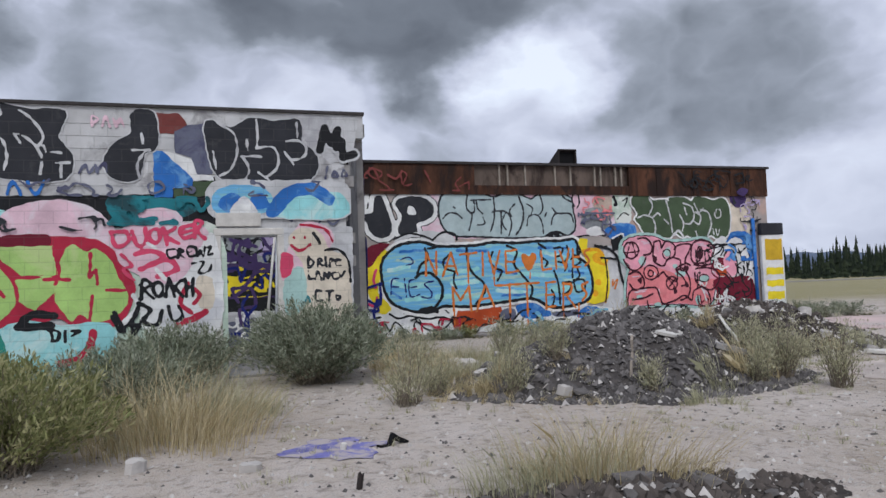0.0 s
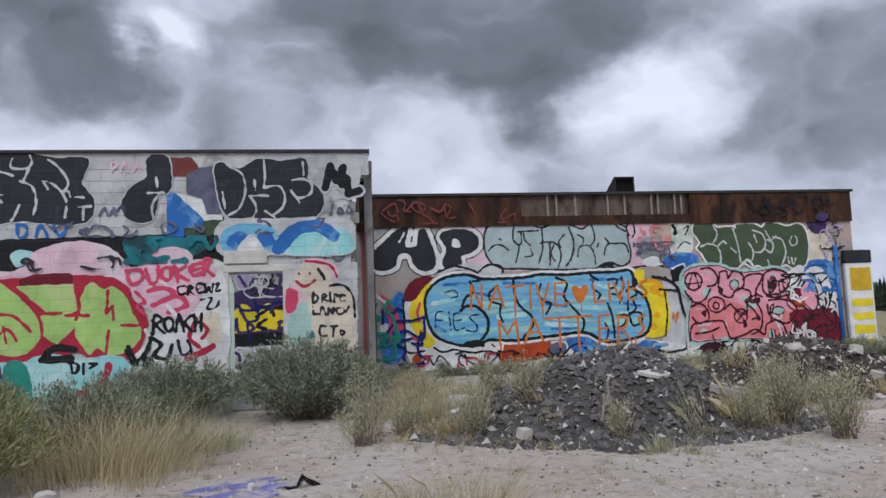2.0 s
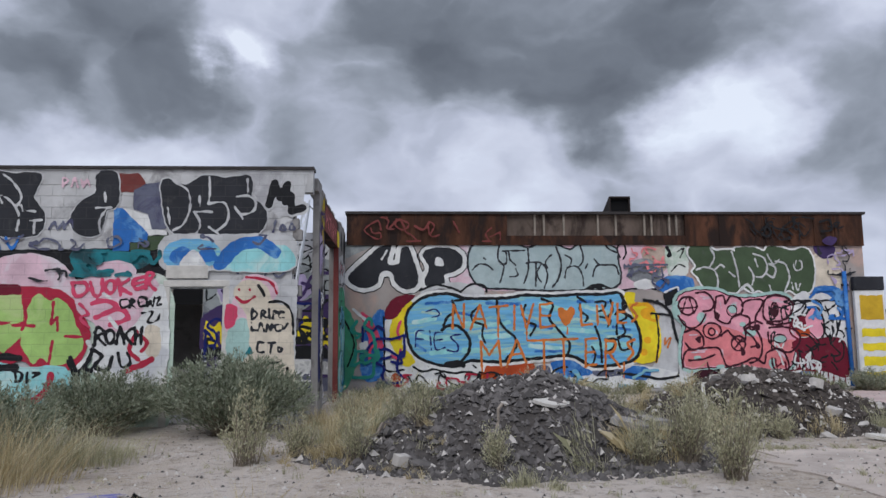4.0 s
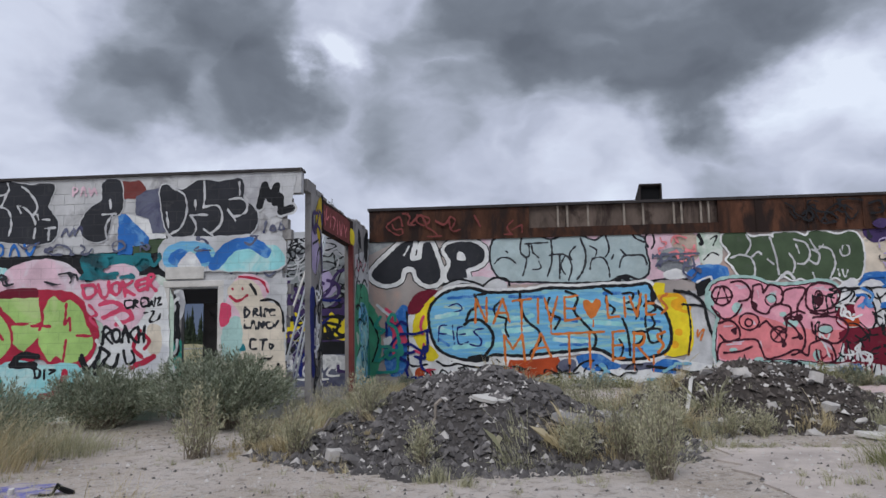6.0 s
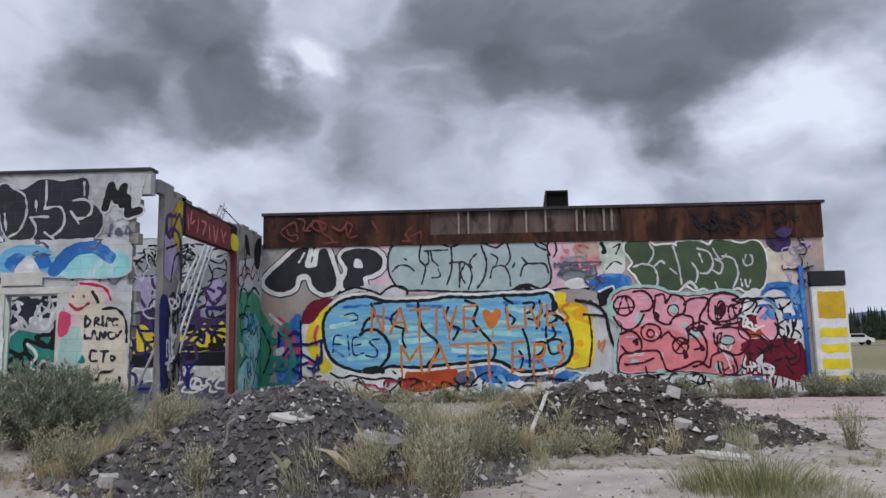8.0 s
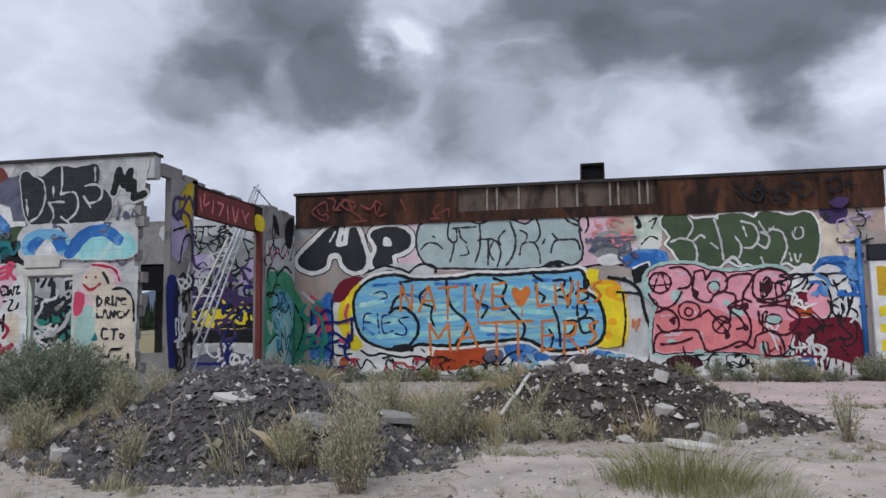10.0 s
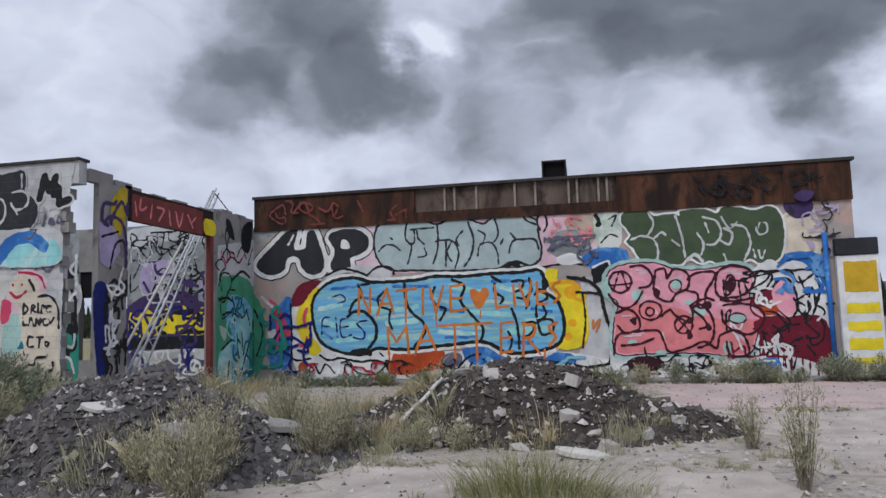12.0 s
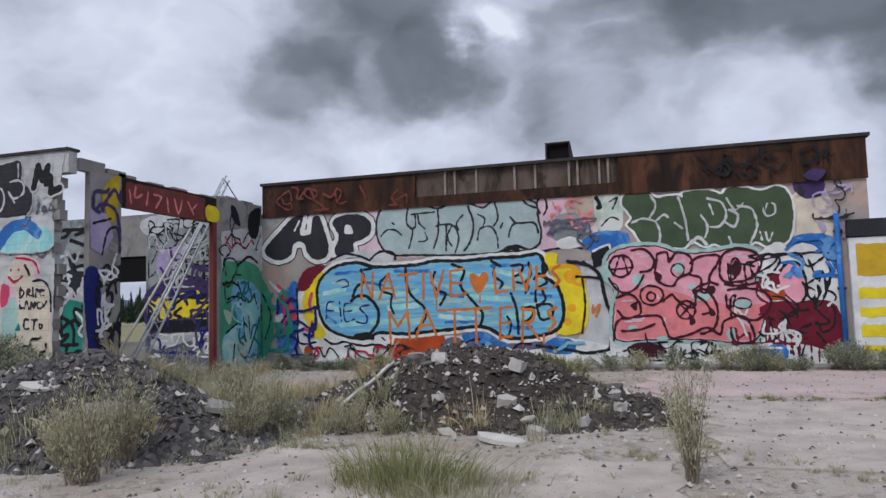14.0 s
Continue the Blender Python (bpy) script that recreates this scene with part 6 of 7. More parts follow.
graffiti("black contour lines beside the blue piece", "R", [
    ("outline", "black", "s 0.035 10.72,2.44 11.17,2.33 11.44,2.06 11.54,1.53 11.69,1.02 11.60,0.40; s 0.03 11.54,2.05 11.73,1.92 11.77,1.40; s 0.03 11.62,0.40 11.09,0.32 10.57,0.41 9.92,0.50; s 0.02 11.03,2.07 11.08,1.42 10.98,0.77; s 0.025 10.90,2.08 11.41,2.03; e 0 11.08,2.41 11.12,2.45; e 0 11.21,2.33 11.25,2.36; e 0 11.33,2.22 11.37,2.25"),
    ("lettering", "orange", "s 0.018 11.26,1.41 11.23,1.22 11.32,1.35 11.41,1.41 11.31,1.15"),
])
graffiti("dark green bubble letters with white outline on stucco wall", "R", [
    ("halo", "white", "f 0.05 12.00,3.72 12.13,3.95 12.57,3.97 12.75,3.80 13.18,3.82 13.32,3.76 13.38,3.88 13.90,3.88 14.13,3.77 14.31,3.92 14.71,3.86 14.93,3.79 15.33,3.86 15.54,3.54 15.53,2.99 15.37,2.64 15.03,2.58 14.81,2.69 14.56,2.60 14.23,2.57 13.95,2.68 13.71,2.65 13.48,2.80 13.30,2.64 12.81,2.67 12.45,2.74 12.24,3.06 12.10,3.22 12.21,3.38"),
    ("fill", "olive", "f 0 12.00,3.72 12.13,3.95 12.57,3.97 12.75,3.80 13.18,3.82 13.32,3.76 13.38,3.88 13.90,3.88 14.13,3.77 14.31,3.92 14.71,3.86 14.93,3.79 15.33,3.86 15.54,3.54 15.53,2.99 15.37,2.64 15.03,2.58 14.81,2.69 14.56,2.60 14.23,2.57 13.95,2.68 13.71,2.65 13.48,2.80 13.30,2.64 12.81,2.67 12.45,2.74 12.24,3.06 12.10,3.22 12.21,3.38"),
    ("lettering", "lightgrey", "s 0.02 12.20,3.25 12.42,3.33 12.70,3.26 12.81,3.00 12.76,2.71; s 0.02 12.63,3.87 12.74,3.61 12.58,3.32; s 0.02 12.75,3.28 12.91,3.40 12.99,3.33; s 0.02 13.23,3.77 13.35,3.31 13.40,2.80; s 0.018 13.14,3.20 13.29,3.06; s 0.02 13.69,3.35 13.82,3.09 13.76,2.84; s 0.02 13.85,3.70 14.12,3.60 14.22,3.32 14.09,3.08 13.89,3.06; s 0.02 14.21,3.13 14.38,3.04 14.45,3.30 14.28,3.42; s 0.02 14.46,3.49 14.74,3.41 14.83,3.03 14.68,2.67; s 0.018 14.24,3.69 14.40,3.41 14.58,3.55; s 0.016 15.02,3.37 15.06,3.51 15.20,3.48 15.19,3.28 15.02,3.24 14.97,3.42; s 0.016 14.88,2.91 14.91,2.72; s 0.016 14.99,2.88 15.04,2.68 15.14,2.89; s 0.03 13.44,2.71 13.61,2.85 13.77,2.69; s 0.018 13.88,3.57 13.95,3.34; s 0.018 14.25,2.82 14.30,2.63"),
])
graffiti("pink and coral interlocking letters with black outline", "R", [
    ("wash", "white", "f 0.04 11.74,0.76 14.72,1.08 15.47,2.51 16.21,2.11 16.30,0.11 11.83,0.06"),
    ("halo", "mint", "f 0.11 11.66,2.50 12.07,2.68 12.75,2.67 13.17,2.50 13.88,2.49 14.46,2.56 14.82,2.36 14.71,1.81 14.99,1.44 14.86,1.08 14.67,0.60 14.24,0.54 13.55,0.61 12.47,0.62 11.76,0.63 11.73,1.27 11.85,1.78 11.60,2.05"),
    ("outline", "wine", "f 0.03 11.66,2.50 12.07,2.68 12.75,2.67 13.17,2.50 13.88,2.49 14.46,2.56 14.82,2.36 14.71,1.81 14.99,1.44 14.86,1.08 14.67,0.60 14.24,0.54 13.55,0.61 12.47,0.62 11.76,0.63 11.73,1.27 11.85,1.78 11.60,2.05"),
    ("fill", "pink", "f 0 11.66,2.50 12.07,2.68 12.75,2.67 13.17,2.50 13.88,2.49 14.46,2.56 14.82,2.36 14.71,1.81 14.99,1.44 14.86,1.08 14.67,0.60 14.24,0.54 13.55,0.61 12.47,0.62 11.76,0.63 11.73,1.27 11.85,1.78 11.60,2.05"),
    ("fill", "coral", "f 0 11.85,1.65 12.65,1.76 13.59,1.48 14.28,1.33 14.92,1.32 14.83,1.02 14.65,0.64 14.24,0.56 13.55,0.63 12.47,0.65 11.80,0.66 11.76,1.27"),
    ("shadow", "wine", "f 0 14.27,2.20 14.39,2.29 14.41,2.00 14.29,1.95; f 0 13.66,1.66 13.87,1.78 13.89,1.59; f 0 12.08,1.39 12.24,1.45 12.20,1.26; f 0 13.76,1.29 13.90,1.16 13.78,1.10; f 0 11.97,0.44 12.47,0.56 12.82,0.31 12.21,0.18; f 0 13.34,1.17 13.47,0.98 13.35,0.92; f 0 12.67,2.14 12.81,2.00 12.72,1.88"),
    ("lettering", "palepink", "s 0.03 12.38,2.47 12.62,2.52; s 0.03 13.16,2.31 13.28,2.34; s 0.025 12.13,1.07 12.37,1.10; s 0.025 12.80,1.06 12.82,0.87; s 0.03 14.28,2.42 14.57,2.36; s 0.025 12.64,1.60 12.70,1.53; s 0.025 14.40,1.02 14.60,0.84; s 0.025 11.75,2.43 11.88,2.56"),
])
graffiti("maroon block with drips, black tangled tags and white patches", "R", [
    ("wash", "white", "f 0.02 14.85,2.42 15.26,2.64 15.46,2.27 15.22,2.03 14.89,2.05"),
    ("fill", "maroon", "f 0.02 15.29,1.19 15.62,1.36 16.16,1.34 16.33,0.93 16.29,0.34 15.89,0.40 15.58,0.58 15.32,0.83; f 0.0 14.83,1.93 15.28,2.03 15.38,1.79 14.87,1.74; f 0.02 14.79,1.26 15.41,1.36 15.49,0.88 15.04,0.83"),
    ("fill", "pink", "f 0 15.22,2.03 15.46,2.21 15.66,2.02 15.69,1.54 15.46,1.36 15.25,1.55"),
    ("fill", "rust", "f 0 14.92,1.66 15.26,1.67 15.28,1.43 14.97,1.44"),
    ("outline", "black", "s 0.022 15.22,2.03 15.40,2.21 15.62,2.14 15.73,1.65 15.62,1.36; s 0.022 14.85,2.29 15.02,2.41 15.24,2.28 15.11,2.04; s 0.018 15.79,2.25 15.92,1.77 15.84,1.29 16.04,2.00 16.09,1.52; s 0.018 14.95,1.07 15.08,0.59 15.22,0.95 15.24,0.35; s 0.018 15.32,0.83 15.39,0.23; s 0.018 15.03,0.59 14.95,0.11; s 0.018 15.65,1.78 15.79,1.41 15.97,1.65; s 0.018 15.17,1.19 15.39,1.06 15.53,1.24; s 0.014 15.47,0.59 15.50,0.17 15.63,0.52; s 0.014 14.75,0.59 14.78,0.17; s 0.025 16.07,2.48 16.20,1.99 16.07,1.52"),
    ("drip", "maroon", "l 0.016 15.37,0.83 15.34,0.29; l 0.016 15.53,0.64 15.49,0.11; l 0.016 15.74,0.58 15.72,0.05; l 0.016 15.89,0.46 15.87,0.11; l 0.016 16.05,0.46 16.04,0.05; l 0.016 16.21,0.46 16.20,0.11; l 0.016 14.88,0.89 14.86,0.47; l 0.016 12.46,0.25 12.45,0.06; l 0.016 12.21,0.25 12.20,0.02"),
    ("lettering", "charcoal", "s 0.014 12.95,0.43 12.88,0.24 13.00,0.22; s 0.016 13.13,0.43 13.11,0.18 13.22,0.37 13.14,0.29 13.23,0.17; s 0.014 13.32,0.30 13.36,0.18 13.29,0.18; s 0.014 13.43,0.18 13.45,0.31 13.53,0.30; s 0.014 11.88,0.35 12.09,0.40 11.99,0.19"),
    ("wash", "blue", "f 0.02 14.74,0.41 15.19,0.47 15.23,0.17 14.78,0.11"),
])
graffiti("dark scrawled rings on rusted fascia", "R", [
    ("lettering", "black", "s 0.03 14.07,4.34 14.22,4.45 14.35,4.32 14.23,4.17 14.09,4.24; s 0.02 13.75,4.43 13.91,4.23; s 0.02 14.55,4.17 14.74,4.38 14.96,4.20; s 0.02 15.14,4.38 15.29,4.18 15.47,4.37; s 0.025 15.76,4.57 16.04,4.64 16.08,4.36 15.80,4.32"),
    ("lettering", "purple", "f 0 15.79,4.05 16.01,4.18 16.23,4.10 16.02,3.91"),
    ("lettering", "brick", "s 0.02 3.24,4.47 3.50,4.61 3.58,4.37; s 0.025 3.83,4.43 4.08,4.64 4.24,4.33; s 0.025 4.49,4.46 4.73,4.37 4.89,4.58; s 0.02 5.53,4.60 5.68,4.30"),
], 0.075)
graffiti("green and blue monster figure on concrete pier", "S", [
    ("wash", "lightgrey", "p 0 17.22,3.42 19.07,3.75 19.06,2.54 17.22,2.32"),
    ("wash", "green", "f 0.02 17.25,2.46 17.65,2.69 18.41,2.73 19.01,2.39 19.05,0.75 18.80,0.17 17.25,0.29"),
    ("fill", "sky", "f 0.0 17.77,2.20 18.15,2.28 18.67,2.15 19.00,1.79 18.80,1.05 18.66,0.18 17.29,0.29 17.65,0.95 17.89,1.36 17.60,1.71"),
    ("fill", "aqua", "f 0.0 18.15,1.64 18.81,1.79 18.72,1.20 18.61,0.48 18.30,0.49 18.14,1.07; f 0 17.29,0.83 17.77,1.08 18.02,0.65 17.84,0.24 17.32,0.28"),
    ("fill", "palegreen", "f 0 17.82,0.66 18.14,0.82 18.30,0.49 18.09,0.23; f 0 17.29,1.51 17.65,1.43 17.53,1.16"),
    ("outline", "black", "s 0.025 17.46,1.78 17.85,1.85 18.41,1.71 18.67,1.93; s 0.025 17.90,2.21 18.10,1.78 17.94,1.57; s 0.025 18.41,2.22 18.36,2.00; s 0.025 17.29,2.12 17.65,2.20 17.90,2.13; s 0.025 18.67,1.86 18.89,1.34 18.61,0.77 18.35,0.35; s 0.025 17.41,0.96 18.02,1.22 18.40,1.06; s 0.025 17.77,0.67 17.70,0.26; s 0.02 18.15,1.35 18.19,0.93; s 0.02 18.40,1.35 18.45,0.92; s 0.03 17.90,2.63 18.41,2.88 18.82,2.75; s 0.02 17.41,3.16 17.65,3.39 17.85,3.17; s 0.02 18.15,3.22 18.42,3.51 18.63,3.23"),
    ("shadow", "black", "f 0 17.61,4.10 17.85,4.06 18.03,3.64 17.70,3.75; f 0 18.42,3.98 18.97,4.20 18.82,3.43 18.42,3.46"),
    ("lettering", "hotpink", "s 0.02 17.37,3.30 17.65,3.04 17.90,3.32 18.20,3.08 18.55,3.33"),
])
graffiti("red lettered band on steel beam", "S", [
    ("fill", "brick", "p 0 13.95,4.12 16.19,4.16 16.55,4.13 16.55,3.60 13.96,3.59"),
    ("lettering", "coral", "s 0.015 14.05,3.98 14.11,3.70; s 0.02 14.24,4.07 14.21,3.83 14.41,3.92; s 0.02 14.61,4.01 14.55,3.70; s 0.02 14.79,3.97 15.02,3.95 14.84,3.70; s 0.02 15.20,3.97 15.26,3.67; s 0.02 15.45,3.98 15.59,3.67 15.72,3.98; s 0.02 15.92,3.97 16.13,3.71; s 0.02 16.25,3.96 16.08,3.81"),
    ("fill", "yellow", "f 0 16.61,3.97 17.06,3.96 17.09,3.66 16.64,3.64"),
])
graffiti("lilac, yellow and black tags on concrete column", "S", [
    ("fill", "navy", "f 0.03 12.92,2.17 13.23,2.27 13.30,1.43 13.26,0.80 13.06,0.81"),
    ("fill", "lilac", "p 0 13.01,3.45 13.50,3.40 13.63,2.97 13.34,2.62 13.05,2.71"),
    ("fill", "mustard", "f 0 13.32,3.76 13.61,4.17 13.79,4.11 13.74,3.54 13.55,3.24"),
    ("outline", "black", "s 0.02 13.11,3.19 13.54,3.32; s 0.02 13.34,2.62 13.47,3.07 13.70,3.18; s 0.03 13.27,2.24 13.49,2.41 13.57,2.08 13.42,1.86; s 0.03 13.35,1.76 13.61,1.87 13.53,1.43; s 0.03 13.43,1.33 13.66,1.10 13.51,1.00; s 0.025 13.28,1.97 13.24,1.65 13.39,1.43; s 0.025 13.64,2.31 13.72,1.87"),
    ("lettering", "white", "s 0.025 13.38,2.08 13.52,2.25; s 0.025 13.43,1.59 13.65,1.65; s 0.025 13.36,1.22 13.58,1.27; s 0.02 13.71,2.64 13.61,2.42"),
])
graffiti("yellow letters on purple with black tags on interior wall", "B", [
    ("wash", "grey", "p 0 -1.08,2.0 2.38,2.0 2.38,4.28 -1.08,4.28; p 0 -6,2.5 -2.62,2.5 -2.62,4.28 -6,4.28"),
    ("wash", "slate", "p 0 -1.08,0.1 2.38,0.1 2.38,2.15 -1.08,2.2"),
    ("wash", "seagreen", "f 0.05 -6,0.2 -2.7,0.2 -2.7,1.5 -4,1.9 -6,1.4"),
    ("wash", "lightgrey", "f 0.05 -6,1.8 -4.4,2.1 -2.75,1.9 -2.75,2.9 -4.5,2.8 -6,3.1; f 0.03 -1.0,3.7 0.4,3.9 2.3,3.6 2.3,4.2 -1.0,4.2; f 0.02 -0.7,0.5 0.6,0.75 2.2,0.5 2.2,0.85 0.5,0.95 -0.8,0.8"),
    ("wash", "purple", "f 0.05 -1.0,2.1 0.2,2.5 1.3,2.1 2.3,2.6 2.3,1.2 -1.0,1.2"),
    ("wash", "black", "p 0 -1.08,0.95 2.38,0.95 2.38,1.3 -1.08,1.28"),
    ("wash", "lilac", "f 0.04 -0.6,2.5 0.2,2.9 0.1,3.3 -0.6,3.2; f 0.04 1.1,2.4 1.7,2.7 1.4,3.2"),
    ("fill", "yellow", "f 0 -1.0,1.35 -0.4,1.30 0.2,1.36 0.9,1.30 1.6,1.36 2.3,1.30 2.3,1.85 2.05,2.02 1.85,1.8 1.6,2.08 1.4,1.85 1.15,2.05 0.9,1.82 0.6,2.1 0.45,1.85 0.1,2.05 -0.15,1.8 -0.5,2.05 -0.8,1.8 -1.0,1.95"),
    ("outline", "black", scribble(3, 16, -0.95, 2.3, 1.38, 1.95, 0.5, 0.035)),
    ("outline", "black", scribble(4, 40, -1.0, 2.3, 2.2, 4.1, 0.6, 0.016)),
    ("outline", "black", scribble(5, 26, -5.8, -2.7, 0.4, 4.0, 0.8, 0.045)),
    ("lettering", "white", scribble(6, 16, -1.0, 2.3, 0.3, 0.9, 0.4, 0.022)),
    ("lettering", "purple", scribble(16, 14, -1.0, 2.3, 0.5, 3.2, 0.6, 0.035)),
    ("lettering", "navy", scribble(17, 10, -1.0, 2.3, 0.4, 2.4, 0.5, 0.03)),
    ("lettering", "lightgrey", scribble(18, 18, -1.0, 2.3, 2.2, 4.1, 0.4, 0.014)),
    ("lettering", "charcoal", scribble(19, 12, -5.8, -2.7, 0.4, 4.0, 0.5, 0.06)),
    ("lettering", "white", scribble(20, 10, -5.8, -2.7, 0.8, 3.6, 0.5, 0.035)),
    ("lettering", "lightgrey", scribble(7, 14, -5.8, -2.7, 0.4, 3.6, 0.6, 0.03)),
])
graffiti("red and black hand tags on pale pink block wall", "L", [
    ("wash", "white", "f 0.02 -1.03,1.85 -0.36,2.02 -0.00,2.37 0.03,0.83 -1.00,0.84 -1.13,1.32"),
    ("wash", "cream", "f 0.02 -0.28,1.66 -0.07,1.65 -0.06,1.23 -0.25,1.23"),
    ("wash", "palepink", "f 0.02 -1.22,2.16 -0.61,2.26 -0.36,2.02 -0.59,1.67 -1.08,1.68"),
    ("lettering", "hotpink", "s 0.026 -1.57,2.46 -1.50,2.22 -1.32,2.31 -1.35,2.46 -1.57,2.46; s 0.026 -1.26,2.47 -1.19,2.25 -1.07,2.27 -1.06,2.52; s 0.026 -0.84,2.39 -0.86,2.31 -0.92,2.28 -0.98,2.32 -1.01,2.39 -0.98,2.47 -0.92,2.50 -0.86,2.47 -0.84,2.39; s 0.026 -0.79,2.51 -0.74,2.24; s 0.026 -0.61,2.52 -0.75,2.39 -0.56,2.26; s 0.026 -0.36,2.56 -0.53,2.50 -0.49,2.35 -0.33,2.39; s 0.026 -0.49,2.44 -0.37,2.47; s 0.026 -0.31,2.35 -0.30,2.62 -0.19,2.59 -0.28,2.47 -0.15,2.34; s 0.035 -1.22,2.10 -0.98,2.15 -0.79,2.03 -1.14,1.86; s 0.035 -1.03,1.91 -0.73,2.00 -0.59,1.84 -0.90,1.73; s 0.020 -1.43,2.10 -1.27,1.92 -1.40,1.86 -1.24,1.68"),
    ("lettering", "crimson", "s 0.045 -0.58,0.95 -0.34,1.04 -0.17,1.13; s 0.030 -0.44,1.60 -0.55,1.31 -0.40,1.13; s 0.025 -0.35,1.54 -0.25,1.42 -0.34,1.27"),
    ("lettering", "white", "s 0.030 -0.68,1.49 -0.70,1.13 -0.58,1.01; s 0.025 -0.91,1.85 -0.77,1.67; s 0.020 -1.04,2.27 -0.91,2.18"),
    ("lettering", "black", "s 0.014 -0.63,2.17 -0.74,2.15 -0.71,2.03 -0.62,2.05; s 0.014 -0.57,2.02 -0.56,2.17 -0.49,2.14 -0.56,2.09 -0.47,2.02; s 0.014 -0.33,2.20 -0.43,2.19 -0.41,2.05 -0.32,2.06; s 0.014 -0.42,2.12 -0.35,2.13; s 0.014 -0.30,2.19 -0.27,2.05 -0.23,2.14 -0.18,2.04 -0.16,2.21; s 0.014 -0.13,2.18 -0.06,2.20 -0.12,2.07 -0.04,2.08; s 0.014 -0.36,1.93 -0.18,1.95 -0.26,1.78 -0.11,1.79 -0.05,1.92; s 0.022 -1.14,1.38 -1.11,1.68 -0.99,1.61 -1.09,1.53 -0.95,1.38; s 0.022 -0.81,1.52 -0.83,1.44 -0.88,1.40 -0.93,1.44 -0.96,1.52 -0.94,1.61 -0.89,1.64 -0.83,1.61 -0.81,1.52; s 0.022 -0.77,1.40 -0.72,1.70 -0.64,1.40; s 0.022 -0.52,1.66 -0.62,1.55 -0.51,1.40; s 0.022 -0.47,1.69 -0.45,1.39; s 0.022 -0.35,1.69 -0.36,1.39; s 0.022 -0.47,1.54 -0.35,1.55; s 0.028 -1.19,1.32 -1.01,1.20 -1.12,1.02 -0.91,0.96 -0.83,1.19; s 0.022 -0.74,1.25 -0.67,1.01 -0.52,1.07 -0.58,1.25"),
])
graffiti("soft blue sprayed arch and haze over the doorway", "L", [
    ("wash", "lightgrey", "f 0.02 -0.02,3.25 0.90,3.29 2.18,3.25 2.19,2.68 0.85,2.68 -0.01,2.70"),
    ("wash", "aqua", "f 0.02 1.00,2.71 1.33,3.05 1.82,3.11 2.17,3.03 2.15,2.69"),
    ("wash", "sky", "f 0.02 0.01,3.08 0.35,3.21 0.84,3.14 0.91,2.83 0.48,2.73 0.05,2.76"),
    ("wash", "blue", "f 0.02 0.08,2.91 0.29,3.08 0.48,2.90 0.27,2.77; f 0.02 0.60,2.99 0.78,3.07 0.87,2.89 0.66,2.84; f 0.02 0.85,2.76 1.15,3.16 1.63,3.25 1.97,3.04 1.91,2.90 1.60,3.07 1.30,3.02 1.02,2.72"),
    ("lettering", "aqua", "s 0.020 1.51,2.82 1.64,2.90 1.70,2.70 1.82,2.87 1.91,2.72 2.06,2.85"),
    ("lettering", "white", "f 0.02 0.27,2.74 0.49,3.02 0.68,2.73"),
])
graffiti("black and maroon drips and tags over the wall end", "R", [
    ("lettering", "black", scribble(21, 14, 14.2, 16.3, 0.4, 2.4, 0.5, 0.018)),
    ("lettering", "maroon", scribble(22, 8, 14.2, 15.8, 0.5, 1.8, 0.5, 0.022)),
    ("lettering", "white", scribble(23, 8, 14.3, 16.2, 0.4, 2.0, 0.4, 0.02)),
    ("lettering", "black", scribble(24, 9, 11.9, 14.2, 0.15, 0.55, 0.25, 0.014)),
])
